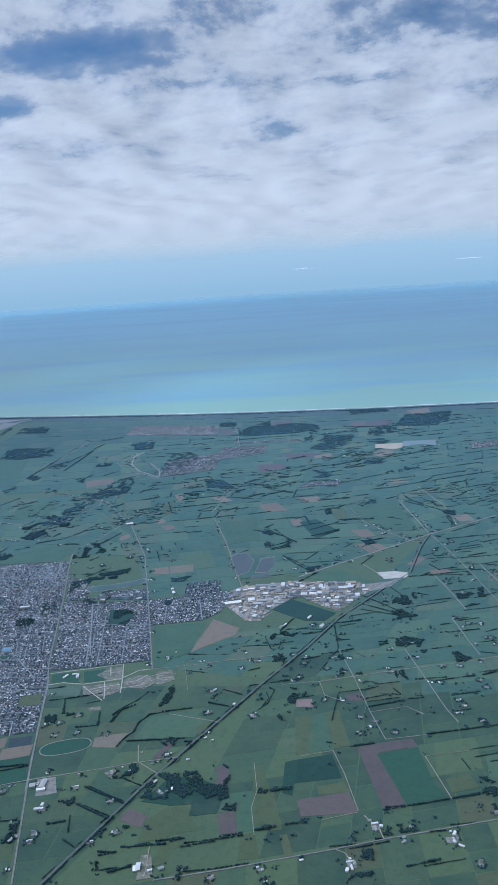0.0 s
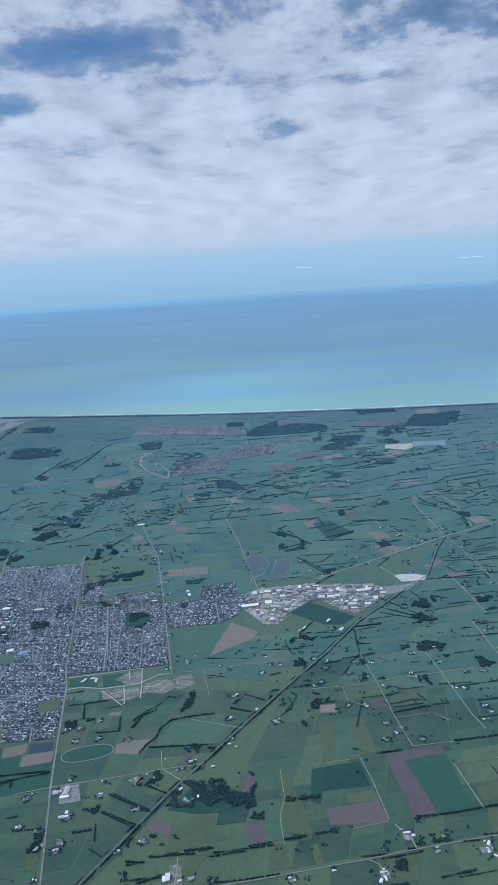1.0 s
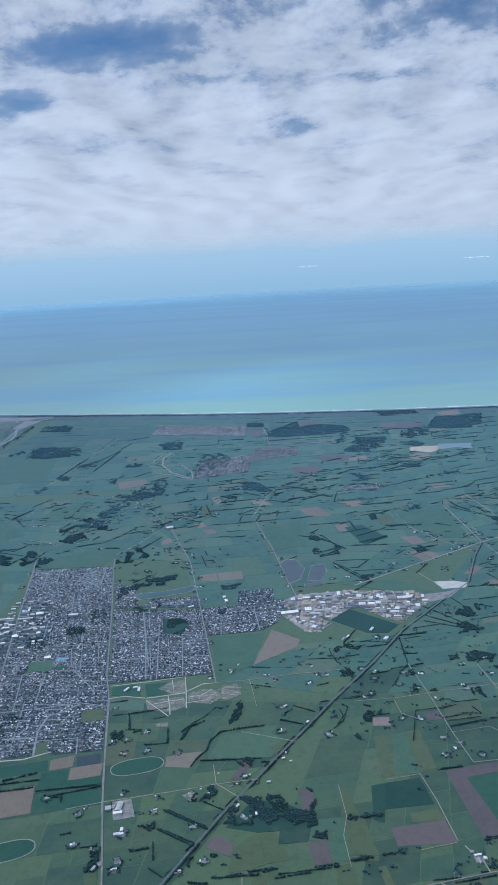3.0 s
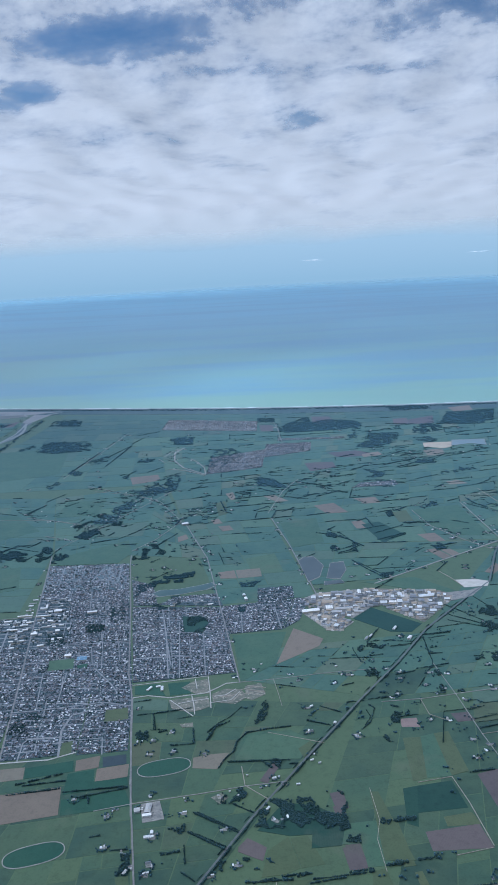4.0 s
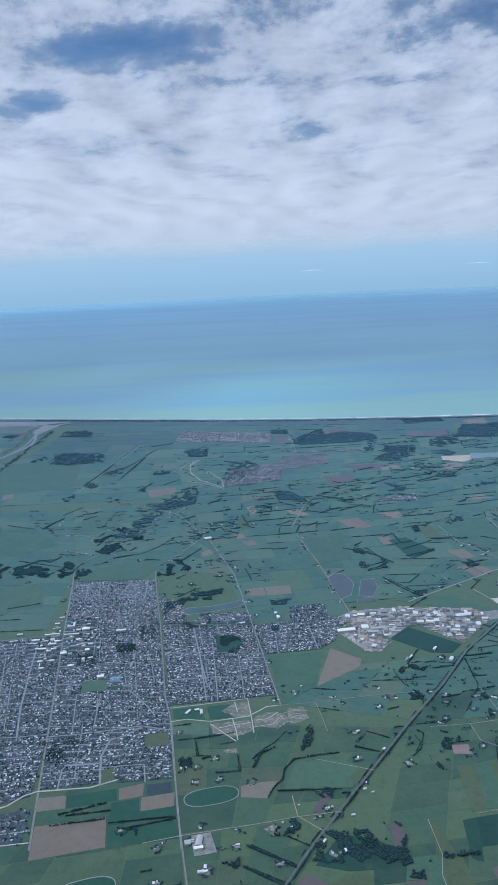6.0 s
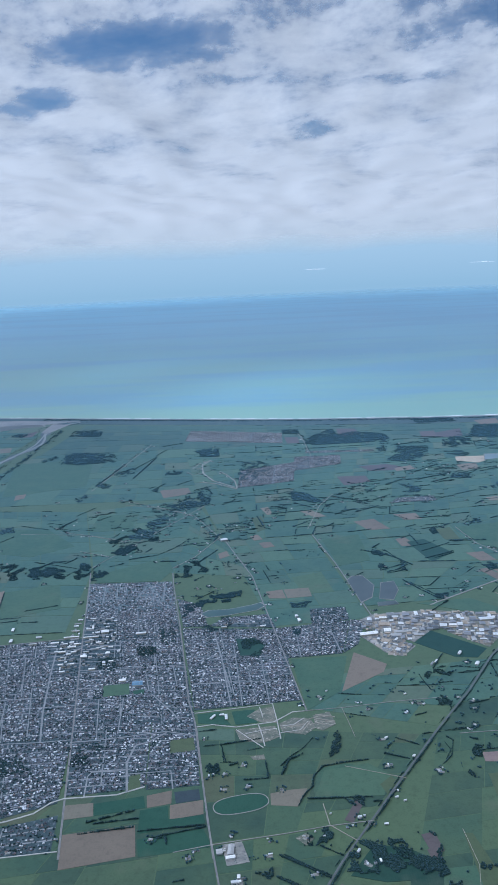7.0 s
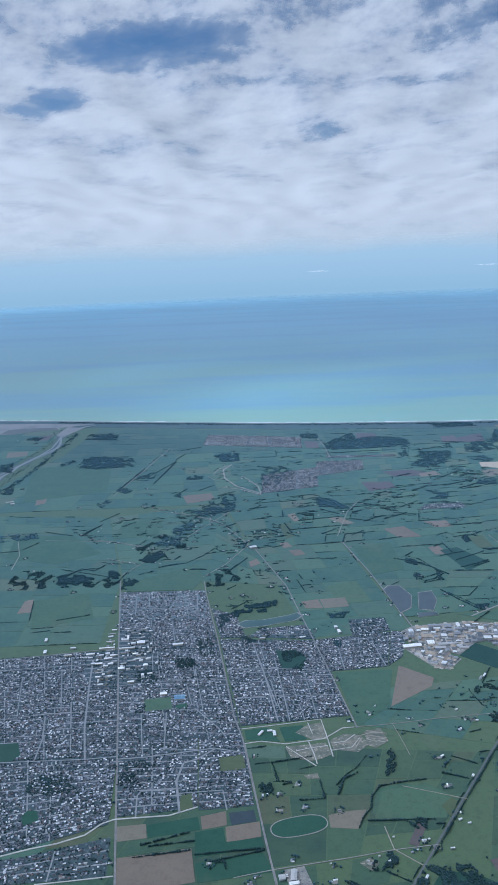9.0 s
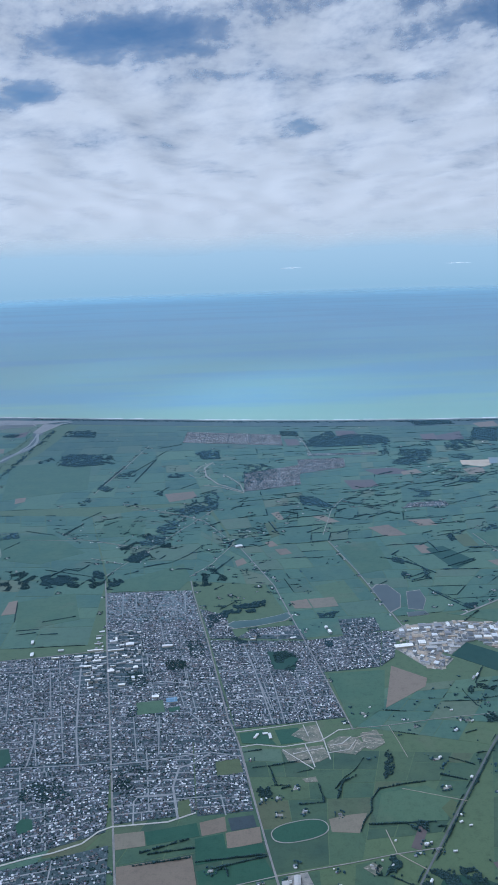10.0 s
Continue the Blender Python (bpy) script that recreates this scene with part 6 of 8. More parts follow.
shelterbelt(0.80, 0.95, (100.5, 453.2), (107.5, 441.6))
shelterbelt(0.80, 0.95, (106.1, 438.6), (113.6, 440.3))
shelterbelt(0.80, 0.95, (106.5, 431.1), (106.5, 413.1))
shelterbelt(0.80, 0.95, (103.0, 405.3), (120.9, 415.9))
shelterbelt(0.80, 0.95, (86.1, 438.7), (91.1, 439.8))
shelterbelt(0.80, 0.95, (85.6, 433.5), (90.0, 434.7))
shelterbelt(0.80, 0.95, (74.4, 435.9), (78.2, 436.1))
shelterbelt(0.80, 0.95, (76.5, 422.2), (79.5, 421.6))
shelterbelt(0.80, 0.95, (83.4, 411.1), (92.3, 417.0))
shelterbelt(0.80, 0.95, (97.3, 377.7), (108.9, 379.6))
shelterbelt(0.80, 0.95, (102.0, 385.1), (106.7, 386.7))
shelterbelt(0.80, 0.95, (101.8, 368.9), (110.1, 371.3))
shelterbelt(0.80, 0.95, (88.1, 352.7), (99.7, 352.1))
shelterbelt(0.80, 0.95, (68.8, 347.7), (80.6, 348.4))
shelterbelt(0.80, 0.95, (80.6, 348.4), (96.4, 349.8))
shelterbelt(0.80, 0.95, (69.8, 334.2), (78.7, 335.3))
shelterbelt(0.80, 0.95, (83.1, 328.2), (93.3, 329.6))
shelterbelt(0.80, 0.95, (71.4, 319.8), (81.3, 321.2))
shelterbelt(0.80, 0.95, (82.6, 308.2), (92.0, 309.0))
shelterbelt(0.80, 0.95, (92.0, 309.0), (97.4, 309.9))
shelterbelt(0.80, 0.95, (86.3, 313.3), (89.3, 314.0))
shelterbelt(0.80, 0.95, (70.5, 296.7), (75.1, 297.0))
shelterbelt(0.80, 0.95, (76.0, 300.6), (83.0, 301.6))
shelterbelt(0.80, 0.95, (75.8, 295.4), (86.2, 296.9))
shelterbelt(0.80, 0.95, (75.5, 290.4), (84.3, 290.6))
shelterbelt(0.80, 0.95, (73.4, 286.3), (76.7, 286.7))
shelterbelt(0.80, 0.95, (81.2, 279.9), (87.7, 280.4))
shelterbelt(0.80, 0.95, (42.2, 315.7), (54.9, 308.1))
shelterbelt(0.80, 0.95, (29.1, 303.9), (40.6, 304.9))
shelterbelt(0.80, 0.95, (31.0, 301.0), (38.0, 302.6))
shelterbelt(0.80, 0.95, (62.8, 324.1), (58.0, 337.5))
shelterbelt(0.80, 0.95, (49.8, 366.9), (56.9, 377.2))
shelterbelt(0.80, 0.95, (28.4, 288.9), (33.9, 289.0))
shelterbelt(0.80, 0.95, (30.1, 293.5), (32.7, 293.6))
shelterbelt(0.80, 0.95, (38.9, 480.3), (45.9, 481.2))
shelterbelt(0.80, 0.95, (47.1, 460.5), (36.7, 457.1))
shelterbelt(0.70, 0.90, (44.8, 333.2), (50.1, 335.5))
shelterbelt(0.70, 0.90, (50.1, 335.5), (58.5, 340.6))
shelterbelt(0.70, 0.90, (85.6, 508.8), (104.5, 511.2))
shelterbelt(0.70, 0.90, (105.7, 483.7), (119.5, 482.9))
shelterbelt(0.70, 0.90, (117.6, 462.2), (135.0, 464.2))
shelterbelt(0.70, 0.90, (124.0, 449.1), (136.5, 457.9))
shelterbelt(0.70, 0.90, (127.1, 472.2), (131.9, 477.4))
shelterbelt(0.70, 0.90, (101.0, 478.4), (118.3, 478.1))
shelterbelt(0.70, 0.90, (141.9, 488.1), (153.2, 488.0))
shelterbelt(0.70, 0.90, (92.8, 400.0), (99.3, 402.3))
shelterbelt(0.70, 0.90, (109.5, 396.7), (124.5, 396.4))
shelterbelt(0.70, 0.90, (112.6, 387.3), (118.4, 387.9))
shelterbelt(0.70, 0.90, (109.5, 367.5), (115.6, 367.9))
shelterbelt(0.70, 0.90, (80.9, 372.8), (87.0, 375.6))
shelterbelt(0.70, 0.90, (103.8, 357.2), (112.9, 359.2))
shelterbelt(0.70, 0.90, (81.0, 361.3), (84.4, 353.4))
wood(0.60, 0.70, (57.5, 322.0), (67.5, 329.5), (67.7, 324.6), (61.0, 315.6), (62.7, 306.9), (55.3, 304.2), (59.9, 315.8))
wood(0.60, 0.70, (50.2, 283.4), (54.2, 287.6), (60.0, 284.3), (59.0, 279.8), (53.6, 279.2))
wood(0.70, 0.70, (44.2, 283.3), (47.7, 287.1), (47.7, 283.7), (44.6, 281.8))
wood(0.90, 0.70, (95.5, 331.2), (97.3, 330.9), (94.9, 320.2), (92.6, 320.5))
wood(0.80, 0.70, (107.5, 441.6), (114.1, 442.3), (112.0, 433.1), (106.1, 432.3))
wood(0.80, 0.70, (41.6, 456.1), (45.4, 460.9), (45.2, 449.7), (41.3, 447.3))
wood(0.70, 0.70, (54.5, 398.6), (61.2, 403.5), (61.3, 395.5), (56.6, 393.0))
wood(0.70, 0.70, (22.7, 365.7), (28.5, 370.7), (31.0, 368.0), (26.4, 362.1))
wood(0.60, 0.70, (4.2, 422.3), (7.6, 431.4), (12.0, 425.6), (8.6, 416.7))
wood(0.50, 0.70, (5.2, 406.4), (8.2, 407.6), (7.1, 394.7), (4.2, 395.3))
wood(0.60, 0.70, (13.7, 411.1), (17.9, 410.2), (17.9, 396.9), (15.1, 397.5))
road('lane', 0.80, (76.4, 302.1), (77.0, 291.6), (77.5, 281.8), (78.4, 270.3))
road('gravel', 0.80, (80.3, 347.1), (82.8, 327.0), (84.0, 309.1))
road('gravel', 0.80, (50.6, 366.7), (53.9, 358.7), (57.2, 347.6))
road('gravel', 0.70, (104.5, 494.5), (110.1, 452.2), (108.7, 415.5))
farmstead((67.3, 422.1), 2, 0)
farmstead((72.2, 415.3), 2, 0)
farmstead((77.3, 403.1), 2, 0)
farmstead((82.6, 393.1), 2, 0)
farmstead((99.0, 389.9), 2, 0)
farmstead((117.7, 395.0), 2, 0)
farmstead((59.3, 430.8), 2, 0)
farmstead((93.1, 413.9), 2, 0)
farmstead((136.1, 435.3), 2, 0)
farmstead((134.7, 441.1), 2, 0)
farmstead((87.5, 326.2), 2, 0)
farmstead((77.5, 301.9), 2, 0)
farmstead((84.3, 283.2), 2, 0)
farmstead((85.8, 295.4), 2, 0)
farmstead((83.6, 339.7), 2, 0)
farmstead((88.0, 379.5), 2, 0)
farmstead((27.9, 363.3), 2, 0)
farmstead((63.6, 368.2), 2, 0)
field('plough', (-15.6, 207.1), (-12.8, 207.6), (-12.4, 203.2), (-15.1, 202.7))
field('bright', (-42.1, 230.3), (-38.3, 242.0), (-24.9, 244.5), (-19.1, 238.4), (-22.8, 229.1))
field('olive', (-23.1, 234.2), (-19.1, 238.0), (-18.3, 235.0), (-21.6, 229.3))
field('plough', (-35.1, 219.7), (-30.7, 228.1), (-28.8, 226.7), (-32.9, 218.3))
yard('soil', (-34.0, 169.3), (-33.7, 178.0), (-31.1, 177.7), (-30.0, 169.9))
shed('white', (-33.9, 173.5), 1.1, 2.4, 0.50, 0)
shed('grey', (-28.2, 172.6), 1.4, 0.8, 0.40, 20)
farmstead((-41.4, 187.0), 3, 0)
farmstead((-47.5, 184.0), 3, 0)
farmstead((-23.3, 172.1), 3, 0)
farmstead((-16.0, 168.5), 3, 0)
farmstead((-63.3, 198.2), 3, 0)
farmstead((-67.7, 188.4), 3, 0)
farmstead((-63.2, 188.4), 3, 0)
farmstead((-30.9, 171.9), 3, 0)
farmstead((-28.7, 203.3), 3, 0)
farmstead((-31.0, 202.3), 3, 0)
road('gravel', 0.50, (-31.9, 180.8), (-31.9, 174.8), (-32.1, 170.7))
road('gravel', 0.60, (-40.2, 226.7), (-39.2, 217.8), (-33.0, 211.6))
road('gravel', 0.50, (-32.0, 243.6), (-15.0, 236.5))

# coast: towns, woods, river
town_block((-111.5, 720.4), (-27.6, 694.4), (-25.9, 737.6), (-108.6, 765.3), 16, 6, 0.70)
town_block((-65.2, 560.6), (-25.9, 571.6), (-21.7, 627.1), (-62.5, 608.2), 10, 5, 0.60)
town_block((-23.6, 600.6), (11.9, 614.7), (14.5, 642.7), (-21.0, 644.2), 8, 4, 0.60)
town_block((30.3, 509.6), (59.0, 511.0), (59.3, 521.5), (35.6, 520.3), 6, 2, 0.50)
town_block((-11.5, 654.3), (42.4, 650.8), (42.3, 657.1), (-11.1, 662.4), 10, 1, 0.60)
town_block((164.3, 586.1), (185.1, 589.6), (190.8, 608.0), (169.9, 606.2), 6, 3, 0.60)
wood(0.90, 0.90, (2.2, 723.3), (20.3, 747.4), (21.1, 711.5), (42.0, 713.9), (47.7, 727.6), (60.0, 702.4), (46.9, 684.4), (8.8, 681.7), (-8.8, 687.9), (-7.3, 706.1))
wood(0.80, 0.90, (-26.0, 753.3), (-10.5, 749.6), (-11.0, 729.0), (-26.1, 732.5))
wood(0.70, 0.90, (56.4, 639.7), (62.8, 665.3), (87.4, 662.0), (82.7, 638.1))
wood(0.80, 0.90, (96.8, 775.8), (134.1, 774.9), (134.6, 754.4), (98.3, 755.3))
wood(0.85, 0.90, (133.2, 707.0), (145.3, 735.1), (171.2, 736.7), (188.7, 740.5), (172.9, 690.1), (151.6, 685.6), (133.6, 689.8))
wood(0.80, 0.90, (109.4, 688.4), (129.7, 693.2), (124.7, 673.4), (109.2, 674.7))
wood(0.60, 0.80, (91.5, 638.2), (108.1, 642.7), (113.2, 627.6), (102.7, 620.1))
wood(0.80, 0.90, (-99.3, 677.2), (-85.8, 687.2), (-79.7, 658.6), (-93.1, 655.4))
wood(0.50, 0.80, (-66.0, 583.9), (-61.0, 635.1), (-43.4, 637.2), (-39.3, 612.4), (-55.7, 574.0))
wood(0.90, 0.80, (-30.8, 542.9), (-19.5, 540.9), (-11.5, 520.6), (-25.9, 523.1))
wood(0.35, 0.80, (-104.6, 546.1), (-83.0, 563.8), (-81.6, 542.1), (-98.8, 525.1))
wood(0.40, 0.80, (41.3, 643.0), (59.4, 704.9), (64.2, 703.8), (49.9, 641.1))
wood(0.50, 0.90, (-206.4, 658.4), (-208.6, 693.9), (-167.2, 682.3), (-160.9, 650.5))
wood(0.50, 0.90, (-221.7, 764.2), (-221.2, 789.8), (-199.9, 790.7), (-193.2, 763.5))
wood(0.70, 0.90, (-268.1, 656.2), (-273.7, 675.8), (-264.5, 683.8), (-256.2, 645.3))
wood(0.50, 0.80, (-154.9, 619.8), (-141.7, 634.7), (-143.0, 606.5), (-155.6, 608.5))
wood(0.30, 0.80, (-111.4, 499.0), (-109.7, 527.5), (-92.4, 550.5), (-84.8, 536.3), (-95.0, 513.6))
wood(0.40, 0.80, (-105.4, 482.4), (-119.8, 479.2), (-117.8, 494.5), (-108.0, 498.5))
wood(0.50, 0.80, (-208.1, 663.4), (-205.4, 688.2), (-185.5, 686.9), (-178.8, 663.4), (-201.8, 657.5))
wood(0.70, 0.90, (98.0, 659.1), (103.9, 681.2), (125.7, 681.4), (124.4, 662.4), (101.8, 653.3))
wood(0.10, 0.80, (96.6, 631.1), (107.8, 670.6), (147.8, 672.6), (143.7, 658.0), (109.5, 648.6))
yard('beach', (-328.2, 864.3), (-291.9, 859.4), (-254.7, 848.1), (-224.8, 841.5), (-251.4, 832.5), (-283.3, 824.9), (-312.1, 808.6))
yard('beach', (-251.4, 832.5), (-233.2, 825.6), (-246.2, 781.8), (-253.6, 791.2))
river((-268.5, 576.8), (-262.2, 635.9), (-256.4, 654.2), (-250.7, 693.3), (-245.7, 733.2), (-245.6, 774.0), (-244.8, 813.8), (-226.7, 835.9))

# dark paddocks and tilled ground beside the highway
field('dark', (-36.1, 199.1), (-28.7, 209.7), (-20.6, 208.0), (-12.3, 201.9), (-14.1, 196.9), (-27.7, 196.5))
field('plough', (-15.9, 212.6), (-12.3, 213.5), (-11.3, 206.2), (-14.6, 205.1))
field('dark', (-21.5, 200.5), (-12.8, 200.9), (-14.9, 192.1), (-22.6, 191.6))
field('olive', (-4.8, 212.5), (-2.5, 212.3), (2.3, 185.7), (-5.1, 186.2))

# the long row of trees on the highway's seaward side
ROW = LINES[0][0]
for (x0, y0), (x1, y1) in zip(ROW, ROW[1:]):
    long = math.hypot(x1 - x0, y1 - y0)
    sx, sy = (y1 - y0) / long * .8, -(x1 - x0) / long * .8
    at = 0.0
    while at < long:
        reach = min(long, at + RNG.uniform(4, 11))
        windbreak(RNG.uniform(.4, .7), RNG.uniform(.4, .65), *[(x0 + (x1 - x0) * q / long + sx, y0 + (y1 - y0) * q / long + sy) for q in (at, reach)])
        at = reach + RNG.choice((.3, .6, 1.5, 3.0))

# sheds of the farms by the highway
shed('white', (-17.2, 257.2), 1.1, 0.6, 0.35, 30)
shed('white', (-10.6, 246.9), 1.0, 0.7, 0.35, 50)
shed('tin', (-18.4, 242.9), 1.2, 0.7, 0.35, 20)
shed('white', (-30.8, 220.4), 1.1, 0.6, 0.35, 10)
shed('white', (-29.5, 220.8), 0.6, 0.5, 0.35, 10)
shed('white', (-19.4, 228.0), 1.0, 0.5, 0.35, 20)
shed('white', (-17.3, 226.4), 0.9, 0.4, 0.35, 15)
shed('white', (-24.2, 217.1), 1.1, 0.5, 0.35, 5)
shed('white', (-33.0, 207.4), 1.3, 0.6, 0.35, 60)
shed('white', (-43.5, 215.3), 0.5, 0.4, 0.35, 10)
shed('white', (-41.2, 213.4), 0.7, 0.4, 0.35, 30)
shed('white', (-35.6, 281.8), 0.9, 0.5, 0.35, 40)
shed('white', (-33.0, 287.3), 0.8, 0.4, 0.35, 40)
shed('white', (-6.2, 283.0), 0.9, 0.6, 0.35, 20)
shed('white', (-1.2, 276.0), 0.9, 0.5, 0.35, 15)
shed('white', (-38.6, 222.2), 0.6, 0.4, 0.35, 10)
shed('white', (45.2, 178.2), 1.6, 0.7, 0.35, 60)
shed('tin', (43.9, 175.9), 1.0, 0.7, 0.35, 20)
shed('white', (45.8, 173.7), 1.4, 0.5, 0.35, -40)
shed('grey', (24.9, 185.1), 0.9, 0.6, 0.35, 5)
shed('white', (27.5, 182.6), 0.8, 0.9, 0.35, 80)
shed('white', (-34.5, 173.1), 1.3, 1.8, 0.35, 5)
shed('white', (16.8, 168.0), 1.2, 0.8, 0.35, 70)
shed('white', (18.0, 171.7), 0.6, 0.6, 0.35, 0)
shed('white', (-63.8, 198.5), 1.4, 0.7, 0.35, 25)
shed('grey', (-68.9, 186.4), 1.6, 0.7, 0.35, 60)
shed('tin', (-63.4, 189.1), 1.4, 0.9, 0.35, 10)
road('gravel', 0.9, (-47.9, 266.1), (-43.3, 266.7), (-40.3, 268.7), (-42.9, 263.6))
road('gravel', 0.9, (-38.3, 272.8), (-31.9, 270.7))
road('gravel', 0.9, (-38.3, 270.2), (-32.1, 268.1))
road('gravel', 0.9, (-38.3, 267.6), (-32.9, 266.0))

# windbreaks, woods and creeks on the far plain
wood(0.9, 0.8, (-205.4, 654.9), (-202.4, 688.6), (-191.3, 692.7), (-174.4, 678.5), (-174.1, 652.5), (-188.9, 647.8))
wood(0.9, 0.8, (-213.8, 763.9), (-212.3, 782.1), (-193.6, 783.1), (-191.2, 756.1))
wood(0.9, 0.8, (-100.2, 677.5), (-92.9, 686.6), (-80.9, 684.0), (-79.6, 656.5), (-88.5, 654.4))
wood(0.9, 0.8, (-111.5, 524.7), (-81.7, 543.5), (-83.3, 522.5), (-101.3, 514.2))
wood(0.9, 0.8, (-127.4, 466.8), (-121.1, 479.4), (-112.6, 480.2), (-112.4, 464.5), (-122.4, 460.0))
wood(0.9, 0.8, (-132.4, 441.6), (-122.4, 456.1), (-119.3, 446.1), (-127.5, 434.6))
wood(0.9, 0.8, (-5.3, 682.7), (16.9, 719.9), (37.9, 730.0), (61.2, 716.8), (62.4, 692.4), (32.6, 683.1))
wood(0.9, 0.8, (46.9, 620.5), (58.5, 639.3), (79.3, 655.3), (75.9, 625.8), (58.1, 610.8))
wood(0.9, 0.8, (127.1, 686.7), (144.0, 730.1), (167.6, 724.2), (164.2, 680.3), (149.7, 679.1))
wood(0.9, 0.8, (42.3, 551.4), (49.1, 553.1), (57.3, 535.6), (52.0, 531.0))
wood(0.9, 0.8, (-28.1, 534.1), (-21.5, 539.9), (-9.3, 516.3), (-19.0, 516.7))
wood(0.9, 0.8, (62.1, 462.6), (74.6, 473.7), (74.2, 468.2), (64.5, 459.1))
wood(0.9, 0.8, (84.2, 563.3), (88.9, 575.3), (95.0, 574.1), (93.9, 558.4))
windbreak(0.8, 1.5, (-141.0, 598.0), (-130.1, 661.1))
windbreak(0.8, 1.5, (-164.7, 581.7), (-152.5, 644.3))
windbreak(0.8, 1.5, (-113.4, 611.2), (-104.5, 616.5))
windbreak(0.8, 1.5, (-140.8, 536.1), (-134.2, 541.7))
windbreak(0.8, 1.5, (-119.5, 491.2), (-108.8, 504.5))
windbreak(0.8, 1.5, (-121.1, 429.3), (-110.7, 434.0))
windbreak(0.8, 1.5, (-65.3, 507.0), (-59.7, 508.5))
windbreak(0.8, 1.5, (-53.2, 495.5), (-49.7, 474.8))
windbreak(0.8, 1.5, (-52.7, 476.3), (-46.1, 468.9))
windbreak(0.8, 1.5, (-78.9, 447.8), (-75.2, 464.0))
windbreak(0.8, 1.5, (-88.7, 490.8), (-81.7, 497.7))
windbreak(0.8, 1.5, (32.3, 591.4), (42.0, 596.3))
windbreak(0.8, 1.5, (41.8, 560.5), (62.0, 564.4), (80.6, 572.0))
windbreak(0.8, 1.5, (65.6, 553.0), (79.3, 562.7))
windbreak(0.8, 1.5, (5.6, 494.1), (21.5, 504.8))
windbreak(0.8, 1.5, (-10.5, 509.0), (-4.4, 514.2))
windbreak(0.8, 1.5, (-32.9, 472.1), (-24.0, 479.4))
windbreak(0.8, 1.5, (-16.7, 467.5), (-9.0, 474.9))
windbreak(0.8, 1.5, (39.5, 490.9), (43.9, 492.6))
windbreak(0.8, 1.5, (29.8, 462.4), (36.4, 465.6))
windbreak(0.8, 1.5, (46.8, 458.7), (54.8, 464.8))
windbreak(0.8, 1.5, (79.4, 500.0), (86.6, 506.3))
windbreak(0.8, 1.5, (91.9, 476.5), (94.8, 463.9), (99.7, 456.7))
windbreak(0.8, 1.5, (48.5, 436.7), (66.7, 434.9))
windbreak(0.8, 1.5, (40.4, 450.5), (44.9, 455.9))
windbreak(0.8, 1.5, (82.8, 699.4), (114.0, 687.4))
windbreak(0.8, 1.5, (83.3, 676.1), (58.6, 668.4))
windbreak(0.8, 1.5, (121.8, 643.9), (138.5, 652.7))
windbreak(0.8, 1.5, (-47.8, 662.0), (-38.1, 666.2))
windbreak(0.8, 1.5, (-19.4, 508.0), (-29.6, 519.8))
windbreak(0.8, 1.5, (68.0, 402.4), (60.1, 399.5))
windbreak(0.6, 0.9, (-162.8, 504.9), (-171.2, 484.9))
windbreak(0.6, 0.9, (-123.8, 562.4), (-115.8, 580.5))
windbreak(0.6, 0.9, (-107.5, 574.4), (-97.4, 586.6))
windbreak(0.6, 0.9, (-92.2, 556.7), (-82.8, 568.3))
windbreak(0.6, 0.9, (-129.9, 420.4), (-123.0, 424.5))
windbreak(0.6, 0.9, (-104.1, 425.3), (-96.2, 423.3))
windbreak(0.6, 0.9, (-85.7, 418.6), (-75.0, 438.9))
windbreak(0.6, 0.9, (-166.5, 425.3), (-159.0, 431.1), (-151.7, 431.8), (-149.5, 436.8))
windbreak(0.6, 0.9, (-97.6, 446.7), (-85.4, 450.7))
windbreak(0.6, 0.9, (-113.7, 439.8), (-111.0, 444.9))
windbreak(0.6, 0.9, (-189.5, 683.8), (-171.5, 688.5))
windbreak(0.6, 0.9, (-142.8, 638.6), (-148.0, 616.2))
windbreak(0.6, 0.9, (-151.7, 625.7), (-142.0, 618.5))
windbreak(0.6, 0.9, (-151.5, 611.7), (-142.3, 606.6))
windbreak(0.6, 0.9, (-61.9, 452.1), (-55.6, 456.0))
windbreak(0.6, 0.9, (-74.9, 521.1), (-66.2, 532.7))
windbreak(0.6, 0.9, (-62.9, 545.8), (-70.1, 536.0))
windbreak(0.6, 0.9, (-44.2, 497.6), (-40.4, 502.9))
windbreak(0.6, 0.9, (22.9, 429.3), (37.4, 434.6))
windbreak(0.6, 0.9, (30.3, 412.6), (45.2, 419.9))
windbreak(0.6, 0.9, (23.5, 443.3), (29.3, 448.2))
windbreak(0.6, 0.9, (0.1, 490.3), (-13.1, 497.2))
windbreak(0.6, 0.9, (35.0, 554.2), (43.8, 558.6))
windbreak(0.6, 0.9, (16.7, 545.8), (4.9, 540.8))
windbreak(0.6, 0.9, (-1.8, 528.2), (8.3, 519.8))
windbreak(0.6, 0.9, (20.7, 517.7), (33.2, 528.8))
windbreak(0.6, 0.9, (72.1, 521.9), (88.7, 529.9))
windbreak(0.6, 0.9, (92.9, 532.0), (106.5, 541.0))
windbreak(0.6, 0.9, (112.9, 550.2), (128.7, 557.9))
windbreak(0.6, 0.9, (61.7, 583.9), (76.7, 598.0))
windbreak(0.6, 0.9, (96.5, 577.1), (115.2, 586.8))
windbreak(0.6, 0.9, (123.9, 588.5), (141.8, 593.7))
windbreak(0.6, 0.9, (106.5, 502.9), (116.8, 511.4))
windbreak(0.6, 0.9, (80.6, 471.6), (88.4, 476.0))
windbreak(0.6, 0.9, (74.4, 436.6), (81.9, 430.8))
